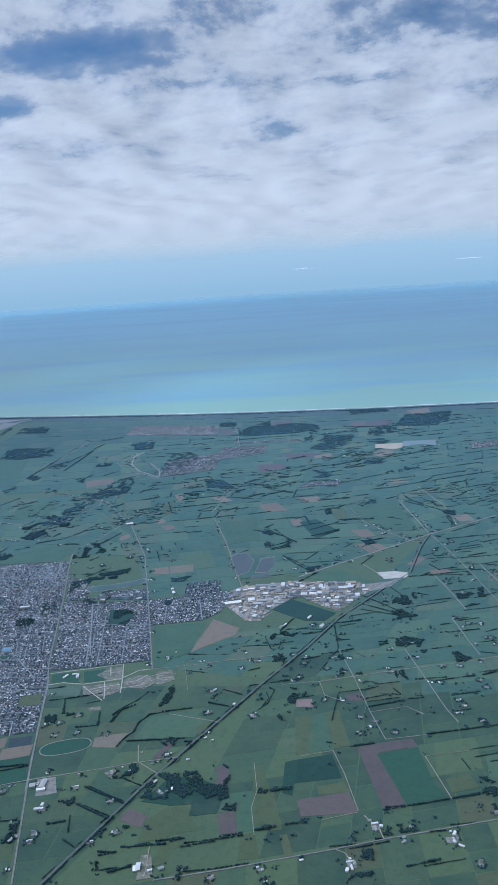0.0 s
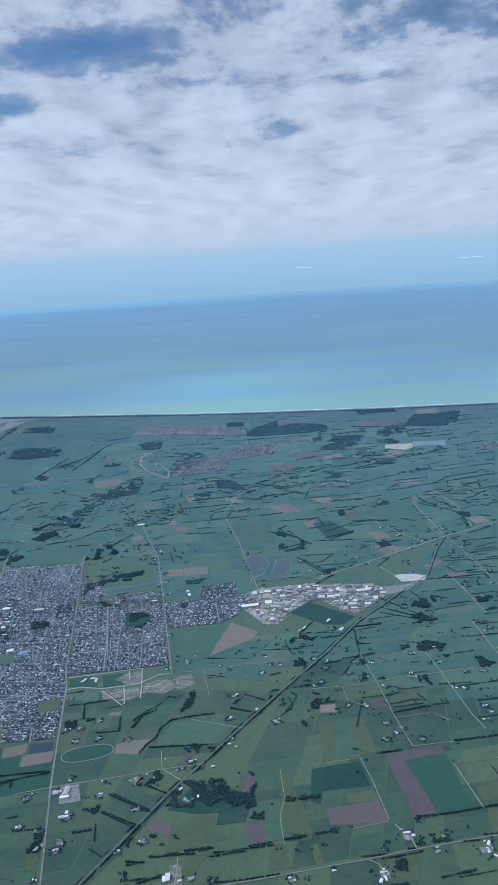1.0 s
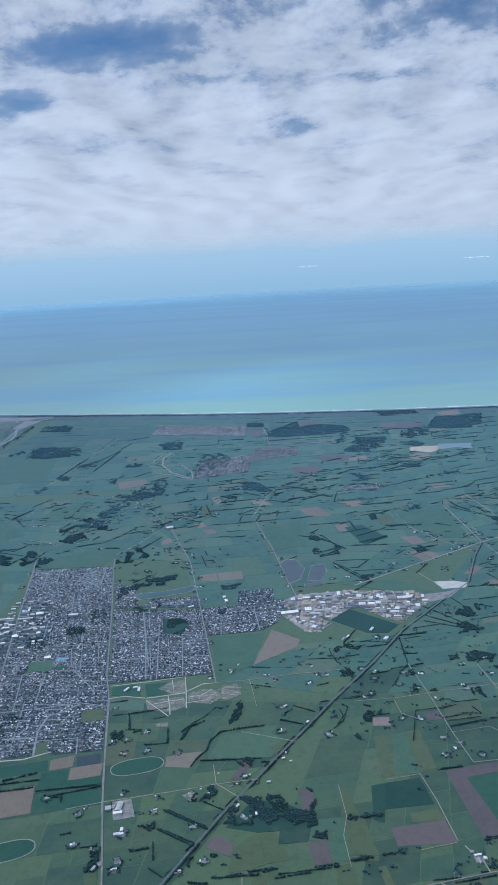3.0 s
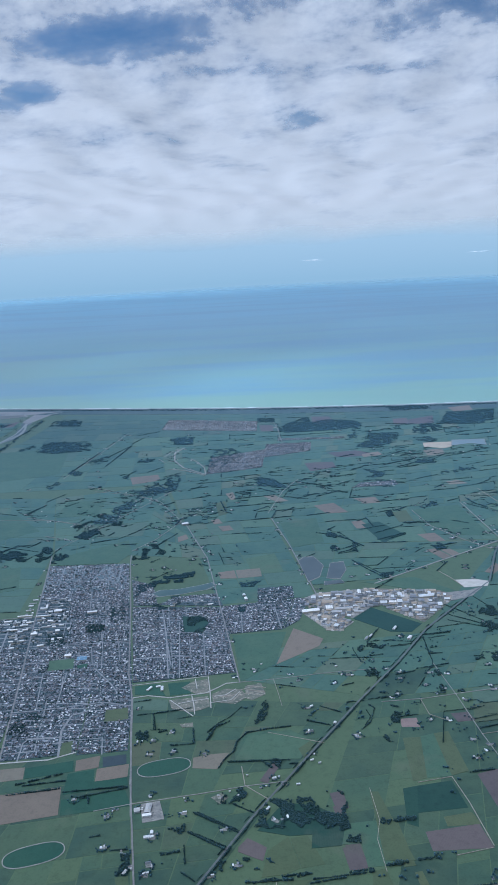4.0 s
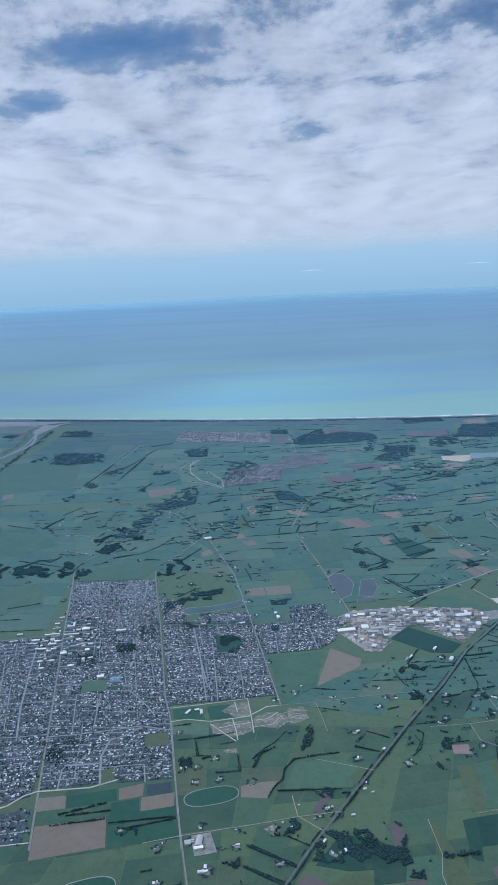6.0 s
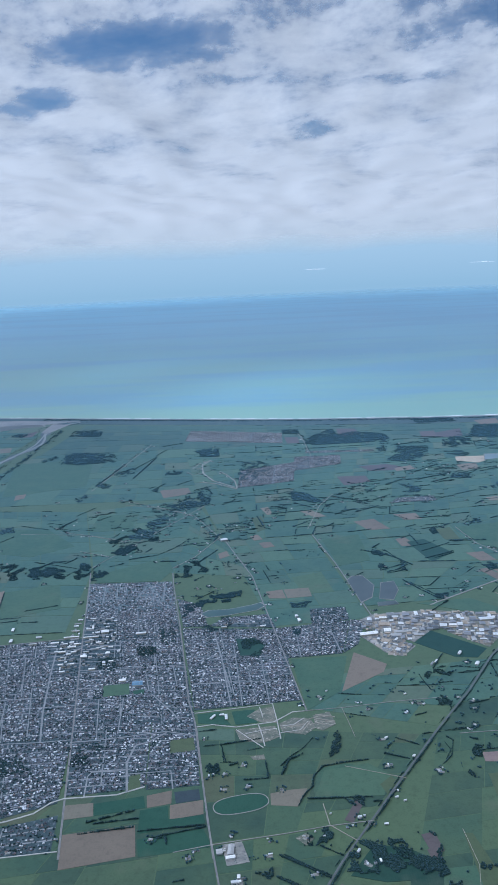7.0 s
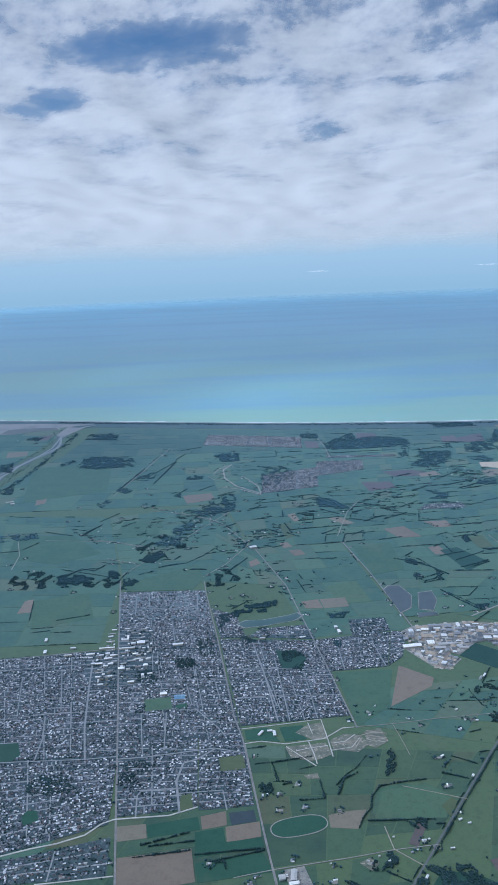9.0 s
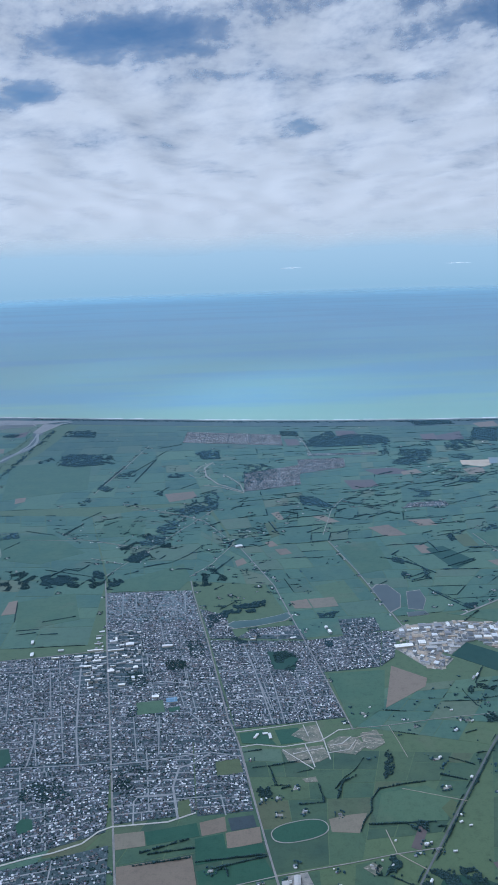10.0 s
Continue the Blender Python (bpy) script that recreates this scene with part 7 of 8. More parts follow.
windbreak(0.6, 0.9, (-2.9, 458.1), (10.2, 461.3))
windbreak(0.7, 1.1, (5.9, 430.9), (10.6, 436.6))
windbreak(0.7, 1.1, (6.1, 427.3), (11.0, 419.5), (16.3, 413.7), (19.4, 404.2))
windbreak(0.7, 1.1, (3.6, 411.3), (3.8, 399.2), (12.0, 402.0))
windbreak(0.7, 1.1, (19.0, 405.1), (13.9, 399.4), (7.9, 396.3))
wood(0.9, 0.8, (-171.7, 422.7), (-164.9, 425.1), (-152.7, 417.7), (-151.3, 412.0), (-168.6, 411.9))
wood(0.9, 0.8, (-145.7, 417.6), (-145.4, 426.7), (-142.0, 424.5), (-139.8, 416.0))
# windbreaks, creeks and woods round the highway
windbreak(0.75, 0.95, (-31.0, 275.1), (-31.9, 266.4), (-30.8, 259.4), (-33.4, 249.6))
windbreak(0.6, 0.6, (-44.1, 229.2), (-26.1, 228.8))
windbreak(0.6, 0.6, (-19.2, 249.0), (-9.0, 244.4))
windbreak(0.6, 0.6, (-14.6, 257.3), (-7.8, 252.7))
windbreak(0.6, 0.6, (-29.4, 285.5), (-21.0, 283.9))
windbreak(0.6, 0.6, (7.6, 300.2), (11.0, 307.2))
windbreak(0.6, 0.6, (19.3, 300.3), (25.7, 298.3))
windbreak(0.6, 0.6, (1.7, 256.2), (3.2, 254.4), (0.8, 246.6), (-2.6, 242.4))
windbreak(0.6, 0.6, (-87.1, 216.0), (-71.9, 219.7))
windbreak(0.6, 0.6, (-105.9, 223.2), (-93.0, 227.5))
windbreak(0.6, 0.6, (-107.2, 218.7), (-91.7, 220.7))
windbreak(0.6, 0.6, (-87.0, 213.5), (-87.0, 215.6), (-83.2, 215.8), (-82.8, 213.2))
windbreak(0.6, 0.6, (-80.0, 199.7), (-77.0, 200.3))
windbreak(0.6, 0.6, (-69.6, 257.5), (-56.7, 260.0))
windbreak(0.6, 0.6, (-68.9, 256.1), (-68.3, 247.9))
windbreak(0.6, 0.6, (-66.9, 246.3), (-64.0, 247.5))
windbreak(0.6, 0.6, (-62.1, 239.1), (-55.1, 239.4))
windbreak(0.6, 0.6, (-55.0, 239.4), (-55.6, 248.1))
windbreak(0.6, 0.6, (-52.8, 206.8), (-44.5, 201.9))
windbreak(0.6, 0.6, (-54.2, 199.7), (-44.7, 192.9))
windbreak(0.6, 0.6, (-60.7, 191.8), (-55.8, 192.9))
windbreak(0.6, 0.6, (-76.7, 265.5), (-71.1, 266.4))
windbreak(0.6, 0.6, (4.1, 239.4), (3.5, 231.8))
windbreak(0.6, 0.6, (-19.0, 198.1), (-14.3, 199.0))
windbreak(0.6, 0.6, (21.5, 278.2), (34.1, 280.9))
windbreak(0.6, 0.6, (13.9, 275.0), (21.2, 277.0))
windbreak(0.6, 0.6, (-5.5, 269.4), (-1.4, 270.8))
windbreak(0.6, 0.6, (4.2, 259.7), (11.9, 261.0))
windbreak(0.7, 0.8, (-73.5, 242.4), (-68.7, 246.4))
windbreak(0.7, 0.8, (-51.0, 240.8), (-48.5, 248.1), (-43.9, 250.8))
windbreak(0.7, 0.8, (-4.3, 199.9), (-1.0, 200.3))
windbreak(0.7, 0.8, (-0.2, 200.2), (5.2, 200.9))
windbreak(0.7, 0.8, (-12.4, 193.1), (-9.7, 194.0))
windbreak(0.7, 0.8, (-33.7, 228.3), (-31.4, 225.3))
wood(0.50, 0.55, (-36.0, 199.9), (-31.0, 209.4), (-26.4, 210.6), (-25.1, 205.0), (-21.3, 202.6), (-27.4, 200.3))
wood(0.50, 0.55, (-21.4, 201.5), (-17.5, 206.6), (-12.3, 204.1), (-14.1, 201.7), (-19.4, 200.4))
clump(-8.7, 297.4, 5, 0.35)
clump(-1.9, 299.3, 3, 0.35)
clump(-1.7, 293.2, 5, 0.35)
clump(3.6, 293.9, 3, 0.35)
clump(-15.8, 289.5, 5, 0.35)
clump(-17.5, 287.6, 4, 0.35)
clump(3.1, 305.2, 4, 0.35)
clump(0.4, 297.3, 3, 0.35)
clump(5.5, 297.7, 3, 0.35)
clump(-10.9, 291.5, 4, 0.35)
clump(-7.2, 284.9, 5, 0.35)
clump(-7.4, 198.5, 4, 0.35)
clump(-39.5, 288.1, 4, 0.35)
clump(-39.2, 284.0, 3, 0.35)
clump(-26.5, 270.2, 5, 0.35)
clump(-22.8, 272.8, 5, 0.35)
clump(-18.0, 251.7, 3, 0.35)
clump(-17.1, 252.9, 4, 0.35)
clump(-16.3, 254.1, 5, 0.35)
clump(-15.4, 255.4, 3, 0.35)
clump(-38.4, 258.4, 5, 0.35)
clump(-36.6, 258.9, 3, 0.35)
clump(21.9, 288.3, 4, 0.35)
clump(23.9, 283.9, 4, 0.35)
windbreak(0.6, 0.65, (-60.3, 191.9), (-55.6, 192.8))
windbreak(0.6, 0.65, (-53.3, 207.4), (-40.6, 198.4))
windbreak(0.6, 0.65, (-54.3, 200.0), (-44.4, 192.7))
windbreak(0.6, 0.65, (-44.5, 178.7), (-40.2, 179.6))
windbreak(0.6, 0.65, (-38.4, 181.2), (-28.0, 181.5))
windbreak(0.6, 0.65, (-26.9, 182.3), (-23.2, 183.2))
windbreak(0.6, 0.65, (-23.9, 179.9), (-15.2, 181.4))
windbreak(0.6, 0.65, (-13.9, 182.1), (-8.0, 182.8))
windbreak(0.6, 0.65, (-41.4, 172.6), (-35.9, 174.2))
windbreak(0.6, 0.65, (-54.9, 185.5), (-51.3, 182.2))
windbreak(0.6, 0.65, (32.7, 239.7), (45.5, 243.0))
windbreak(0.6, 0.65, (48.1, 222.5), (61.4, 223.8))
windbreak(0.6, 0.65, (61.4, 223.8), (70.7, 224.9))
windbreak(0.6, 0.65, (24.4, 218.6), (31.5, 219.6))
windbreak(0.6, 0.65, (31.0, 168.1), (39.7, 169.9))
windbreak(0.6, 0.65, (51.8, 255.7), (62.7, 255.8))
windbreak(0.6, 0.65, (61.3, 243.6), (71.3, 245.2))
windbreak(0.6, 0.65, (75.2, 255.8), (80.9, 257.4))
windbreak(0.6, 0.65, (26.8, 303.8), (41.0, 305.9))
windbreak(0.6, 0.65, (43.0, 321.3), (55.3, 310.3))
windbreak(0.6, 0.65, (16.4, 287.7), (22.2, 289.3))
windbreak(0.6, 0.65, (29.3, 301.8), (28.6, 281.8), (26.0, 277.1))
windbreak(0.6, 0.65, (99.4, 380.6), (111.6, 383.2))
windbreak(0.6, 0.65, (102.0, 369.6), (110.8, 371.1))
windbreak(0.6, 0.65, (73.9, 347.5), (78.8, 350.8))
windbreak(0.6, 0.65, (83.5, 311.5), (91.3, 313.7))
windbreak(0.6, 0.65, (30.4, 422.8), (47.1, 433.4))
windbreak(0.6, 0.65, (47.6, 437.4), (60.7, 437.8))
windbreak(0.6, 0.65, (14.0, 300.4), (18.9, 301.8))
windbreak(0.6, 0.65, (8.4, 301.3), (11.0, 306.7), (13.9, 311.6))
windbreak(0.6, 0.65, (93.9, 327.7), (94.1, 319.1))
windbreak(0.6, 0.65, (82.6, 368.5), (93.6, 368.9))
windbreak(0.6, 0.65, (83.1, 353.6), (92.8, 355.5))
windbreak(0.6, 0.65, (66.3, 329.7), (72.7, 325.6))
windbreak(0.6, 0.65, (115.2, 386.8), (122.4, 389.7))
windbreak(0.6, 0.65, (73.2, 289.7), (84.3, 290.6))
windbreak(0.6, 0.65, (62.6, 277.0), (70.2, 278.2))
windbreak(0.6, 0.65, (31.6, 244.7), (43.4, 247.6))
windbreak(0.45, 0.4, (29.3, 188.9), (30.8, 189.1))
windbreak(0.45, 0.4, (31.6, 189.3), (33.1, 189.5))
windbreak(0.45, 0.4, (33.9, 189.6), (35.5, 189.8))
windbreak(0.45, 0.4, (36.2, 190.0), (37.8, 190.2))
windbreak(0.45, 0.4, (38.6, 190.4), (40.1, 190.6))
windbreak(0.45, 0.4, (40.9, 190.7), (42.5, 191.0))
windbreak(0.45, 0.4, (43.3, 191.1), (44.8, 191.3))
windbreak(0.45, 0.4, (45.6, 191.5), (47.2, 191.7))
windbreak(0.45, 0.4, (48.0, 191.9), (56.2, 193.5))
windbreak(0.45, 0.4, (18.5, 175.4), (24.3, 176.3))
windbreak(0.45, 0.4, (25.0, 176.4), (28.6, 177.1))
windbreak(0.75, 0.9, (13.0, 386.1), (18.4, 374.1), (24.1, 363.3))
windbreak(0.75, 0.9, (18.8, 350.1), (27.8, 359.7))
windbreak(0.75, 0.9, (24.8, 365.4), (31.5, 370.2))
windbreak(0.75, 0.9, (-0.4, 428.1), (11.8, 420.8), (21.6, 404.1))
windbreak(0.75, 0.9, (4.9, 398.6), (17.3, 405.8))
windbreak(0.75, 0.9, (-4.8, 200.7), (-0.8, 200.5))
windbreak(0.75, 0.9, (0.2, 200.1), (5.6, 201.1))
windbreak(0.75, 0.9, (-4.9, 184.4), (0.9, 185.2))
windbreak(0.75, 0.9, (3.0, 185.9), (8.3, 186.0))
windbreak(0.75, 0.9, (-14.9, 192.1), (-10.2, 194.2))
windbreak(0.75, 0.9, (60.7, 319.7), (58.7, 304.3))
wood(0.9, 0.7, (-20.7, 203.5), (-19.3, 207.5), (-11.9, 202.1), (-12.7, 199.2), (-18.1, 197.1))
wood(0.9, 0.7, (-43.6, 209.5), (-42.7, 215.4), (-39.7, 217.0), (-38.9, 212.8))
wood(0.9, 0.7, (54.7, 319.5), (58.3, 326.1), (67.7, 327.0), (63.0, 319.3))
wood(0.9, 0.7, (54.2, 304.4), (58.5, 308.7), (63.4, 306.8), (60.7, 302.9))
wood(0.9, 0.7, (49.9, 282.0), (53.8, 285.2), (61.6, 284.6), (59.2, 280.7))
wood(0.9, 0.7, (67.3, 266.7), (70.7, 270.5), (75.4, 268.2), (72.0, 265.6))
wood(0.9, 0.7, (16.0, 164.6), (20.1, 167.0), (23.0, 167.1), (21.0, 164.5))
wood(0.9, 0.7, (55.9, 193.0), (58.4, 195.4), (61.5, 195.3), (60.8, 193.0))
wood(0.9, 0.7, (83.1, 320.9), (86.8, 325.7), (91.6, 325.6), (88.2, 320.0))
clump(3.7, 295.9, 3, 0.35)
clump(11.5, 295.7, 5, 0.35)
clump(-1.9, 292.7, 5, 0.35)
clump(1.3, 290.3, 5, 0.35)
clump(45.5, 307.4, 3, 0.35)
clump(68.9, 289.9, 3, 0.35)
clump(71.3, 290.0, 5, 0.35)
clump(6.3, 244.3, 4, 0.35)
clump(7.4, 240.0, 5, 0.35)
clump(4.5, 237.6, 5, 0.35)
clump(48.0, 234.1, 5, 0.35)
clump(-39.1, 181.5, 5, 0.35)
clump(-32.5, 187.3, 4, 0.35)
clump(-33.4, 188.5, 5, 0.35)
clump(-36.0, 185.4, 3, 0.35)
clump(20.6, 215.6, 3, 0.35)
clump(41.6, 238.2, 4, 0.35)
# the lake and its plantations
pond('green', (-80.3, 357.3), (-77.1, 360.8), (-68.7, 361.0), (-58.7, 364.4), (-54.1, 366.8), (-52.5, 363.1), (-56.2, 359.0), (-67.8, 355.3), (-77.1, 353.7))
road('concrete', 1.11, (-80.3, 357.3), (-77.1, 360.8), (-68.7, 361.0), (-58.7, 364.4), (-54.1, 366.8), (-52.5, 363.1), (-56.2, 359.0), (-67.8, 355.3), (-77.1, 353.7), (-80.3, 357.3))
windbreak(0.8, 1.6, (-81.1, 365.8), (-73.3, 366.1), (-63.4, 367.9), (-53.7, 371.5))
windbreak(0.8, 1.6, (-64.5, 357.7), (-62.0, 359.1))
windbreak(0.8, 1.6, (-78.5, 351.7), (-69.1, 352.8), (-57.0, 355.2))
wood(0.95, 0.8, (-77.2, 377.9), (-62.5, 381.1), (-62.6, 375.6), (-76.8, 372.4))
wood(0.45, 0.5, (-62.7, 324.4), (-62.5, 316.4), (-57.4, 314.2), (-51.9, 316.2), (-55.3, 324.5))
wood(0.95, 0.8, (-41.4, 338.8), (-38.2, 340.0), (-38.8, 333.1), (-41.9, 333.0))
windbreak(0.7, 1.2, (-86.8, 351.5), (-82.0, 357.5))
windbreak(0.7, 1.2, (-87.5, 342.3), (-86.1, 336.3))
# dark gardens and groves in the town
wood(0.6, 0.5, (-116.1, 261.2), (-108.4, 261.4), (-106.2, 254.8), (-113.5, 252.7))
wood(0.6, 0.5, (-97.1, 344.9), (-90.2, 346.7), (-89.0, 331.8), (-95.5, 327.9))
wood(0.6, 0.5, (-118.5, 319.2), (-111.3, 320.6), (-110.0, 310.0), (-116.4, 308.6))
wood(0.6, 0.5, (-116.1, 295.1), (-113.3, 296.7), (-112.3, 289.4), (-114.9, 288.9))
wood(0.6, 0.5, (-41.4, 365.9), (-31.4, 366.6), (-34.9, 359.4), (-41.8, 359.1))
wood(0.6, 0.5, (-144.4, 254.1), (-131.4, 255.7), (-126.5, 246.1), (-141.0, 246.1))

# ---- the patchwork of paddocks ----
ZONES = (
    ((-60, 130), (130, 130), (130, 193), (-57, 165), 13), ((-30, 170), (100, 190), (100, 270), (0, 260), 14), ((0, 260), (150, 276), (150, 332), (32, 309), 13),
    ((32, 309), (150, 332), (165, 445), (91, 403), 15), ((-71, 213), (-30, 219), (0, 258), (-78, 268), 12), ((-64, 165), (-57, 165), (-28, 218), (-71, 212), 12),
    ((-41, 277), (2, 262), (30, 306), (-25, 300), 13), ((-165, 150), (-64, 160), (-75, 244), (-114, 235), 14), ((-230, 150), (-166, 150), (-115, 234), (-230, 225), 14),
    ((-50, 342), (-8, 346), (-24, 456), (-72, 453), 16), ((-8, 358), (28, 362), (90, 403), (-16, 412), 17), ((-16, 412), (90, 405), (87, 469), (-23, 457), 18),
    ((91, 405), (210, 470), (210, 545), (87, 469), 17), ((-72, 453), (-23, 457), (0, 560), (-90, 540), 18), ((-23, 457), (87, 469), (110, 580), (0, 560), 18),
    ((87, 469), (260, 530), (300, 620), (110, 580), 20), ((-137, 413), (-96, 408), (-90, 540), (-160, 520), 17), ((-96, 408), (-57, 398), (-72, 453), (-91, 530), 15),
    ((-250, 345), (-137, 345), (-138, 413), (-250, 430), 19), ((-250, 430), (-138, 413), (-160, 520), (-280, 540), 22), ((-270, 540), (-90, 540), (-110, 690), (-232, 690), 24),
    ((-90, 540), (0, 560), (20, 690), (-110, 690), 18), ((0, 560), (110, 580), (130, 690), (20, 690), 18), ((110, 580), (330, 625), (350, 720), (130, 690), 22),
    ((-230, 690), (-110, 690), (-120, 795), (-215, 815), 22), ((-110, 690), (20, 690), (20, 765), (-120, 790), 24), ((20, 690), (130, 690), (140, 745), (20, 765), 22),
    ((130, 690), (350, 720), (360, 725), (140, 745), 22), ((-460, 540), (-275, 540), (-245, 830), (-480, 880), 26), ((-450, 330), (-252, 345), (-282, 540), (-460, 540), 24),
    ((150, 276), (330, 300), (340, 440), (166, 440), 20), ((-120, 60), (140, 60), (132, 128), (-62, 128), 20),
)
PADDOCKS = []


def split(q, u0, v0, u1, v1, size):
    """Cut a zone into paddocks of uneven size."""
    p = [blend(q, u, v) for u, v in ((u0, v0), (u1, v0), (u1, v1), (u0, v1))]
    w, h = (math.dist(p[0], p[1]) + math.dist(p[2], p[3])) / 2, (math.dist(p[1], p[2]) + math.dist(p[0], p[3])) / 2
    if max(w, h) < size * RNG.uniform(0.75, 1.7):
        PADDOCKS.append((p, LAYER))
    elif w > h:
        m = u0 + (u1 - u0) * RNG.uniform(.36, .64)
        split(q, u0, v0, m, v1, size), split(q, m, v0, u1, v1, size)
    else:
        m = v0 + (v1 - v0) * RNG.uniform(.36, .64)
        split(q, u0, v0, u1, m, size), split(q, u0, m, u1, v1, size)


for LAYER, (*corners, size) in enumerate(ZONES):
    split(corners, 0, 0, 1, 1, size)


def free(x, y, roads=0.8):
    return not any(inside(x, y, p) for p in TAKEN) and not any(off_line(x, y, l) < roads for l, _ in LINES)


def lone_farm(x, y):
    if free(x, y, 2.0) and not any(inside(x, y, f) for f in FIELDS):
        farmstead((x, y), RNG.randint(1, 3), 0)


for p, _ in PADDOCKS:
    cx, cy = sum(a[0] for a in p) / 4, sum(a[1] for a in p) / 4
    if any(inside(cx, cy, t) for t in TAKEN + FIELDS):
        continue
    for i in range(4):
        a, b = p[i], p[(i + 1) % 4]
        across = abs(b[0] - a[0]) > abs(b[1] - a[1])
        thick = max(0.1, 0.75 + 1.9 * noise.noise((cx * .016, cy * .011, 5))) * (0.45 if cy < 232 else 1) * (0.12 if cx < -70 and cy > 400 else 1) * (0.6 if cy > 620 else 1) * (1.15 if cx > -60 and cy > 440 else 1) * (0.4 if cx > 25 and 290 < cy < 430 else 1) * (0.3 if cy < 260 and cx < 5 else 1) * (0.25 if cy < 310 else 1)
        if RNG.random() < thick * ((0.45 if across else 0.12) if cy < 330 else (0.42 if across else 0.12)):
            t0, t1 = RNG.choice(((0, 1), (0, .6), (.3, 1), (0.05, .95), (.5, .8)) if cy < 400 else ((0, .5), (.3, .8), (.5, 1), (.1, .4), (.55, .85), (0, .9)))
            a, b = ((a[0] + (b[0] - a[0]) * t0, a[1] + (b[1] - a[1]) * t0), (a[0] + (b[0] - a[0]) * t1, a[1] + (b[1] - a[1]) * t1))
            m = ((a[0] + b[0]) / 2, (a[1] + b[1]) / 2)
            if any(inside(*m, f) for f in FIELDS):
                continue
            HEDGES.append(([a, b], *((RNG.uniform(.3, .6), RNG.choice((.25, .3, .4, .5))) if cy < 400 else (RNG.uniform(.45, .75), RNG.choice((.5, .7, .9, 1.1))))))
    lush = noise.noise((cx * .016, cy * .011, 5)) - (0.25 if cx < -70 and cy > 400 else 0)
    if RNG.random() < 0.3 + lush:
        for _ in range(RNG.randint(1, 3)):
            clump(cx + RNG.gauss(0, 4), cy + RNG.gauss(0, 4), RNG.randint(1, 6), RNG.uniform(.5, 1.6))
    if cy > 300 and RNG.random() < 0.10 + .2 * lush:
        lone_farm(cx + RNG.uniform(-4, 4), cy + RNG.uniform(-4, 4))
    elif RNG.random() < 0.05:
        lone_farm(cx + RNG.uniform(-5, 5), cy + RNG.uniform(-5, 5))

# homes along the lanes, each in its own trees
for line in list(LANES):
    for (x0, y0), (x1, y1) in zip(line, line[1:]):
        long = math.hypot(x1 - x0, y1 - y0)
        at = RNG.uniform(3, 9)
        while at < long:
            side = RNG.choice((-1, 1)) * RNG.uniform(1.1, 2.6)
            x, y = x0 + (x1 - x0) * at / long - (y1 - y0) / long * side, y0 + (y1 - y0) * at / long + (x1 - x0) / long * side
            at += RNG.uniform(8, 22) if y < 330 else RNG.uniform(4, 13)
            if not free(x, y, .8) or any(inside(x, y, f) for f in FIELDS):
                continue
            turn = math.atan2(y1 - y0, x1 - x0) + RNG.choice((0, 1.57))
            HOUSES.append((x, y, RNG.uniform(.6, 1.0), RNG.uniform(.45, .65), turn, 0))
            for _ in range(RNG.randint(0, 2)):
                SHEDS.append((RNG.choice(("white", "white", "grey")), x + RNG.uniform(-1.6, 1.6), y + RNG.uniform(-1.2, 1.2), RNG.uniform(.4, .9), RNG.uniform(.3, .5), .25, turn))
            for _ in range(RNG.randint(3, 9)):
                TREES.append((x + RNG.gauss(.5, .8), y + RNG.gauss(.5, .7), RNG.uniform(.4, .8)))

# ---- shelterbelts, woods and trees ----


def belt(batch, line, high, wide, fine):
    for (x0, y0), (x1, y1) in zip(line, line[1:]):
        d = math.hypot(x1 - x0, y1 - y0)
        k = max(2, int(d / (wide * .42)))
        for i in range(k):
            if RNG.random() < 0.08 + (.3 if noise.noise((x0 + (x1 - x0) * i / k, y0 + (y1 - y0) * i / k, 1)) > .25 else 0):
                continue
            t = (i + RNG.random() * .6) / k
            x, y = x0 + (x1 - x0) * t + RNG.gauss(0, .06), y0 + (y1 - y0) * t + RNG.gauss(0, .06)
            if any(off_line(x, y, l) < w / 2 + .15 for l, w in LINES):
                continue
            swell = .75 + .5 * noise.noise((x * .35, y * .35, 3)) + RNG.uniform(-.2, .35)
            tufts(batch, x, y, high * swell, wide * max(.4, swell) * RNG.uniform(.7, 1.1), fine)


HEDGES = [h for h in HEDGES if free(*[(h[0][0][k] + h[0][-1][k]) / 2 for k in (0, 1)], 0.2)]
HEDGES.sort(key=lambda h: math.dist(h[0][0], (-30, 120)))
rest = Batch()
for i, (line, high, wide) in enumerate(HEDGES):
    if i < 280:
        b = Batch()
        belt(b, line, high, wide, i < 120)
        ob = b.make("shelterbelt", MAT["foliage"])
        if ob:
            tagged(ob, "long dark green clipped shelterbelt along a paddock" if high > .6 else "low dark green hedge along a paddock", "hedge", "shelterbelts between paddocks", "stuff")
    else:
        belt(rest, line, high, wide, False)
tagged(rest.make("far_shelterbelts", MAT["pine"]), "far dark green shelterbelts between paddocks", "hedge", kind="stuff")

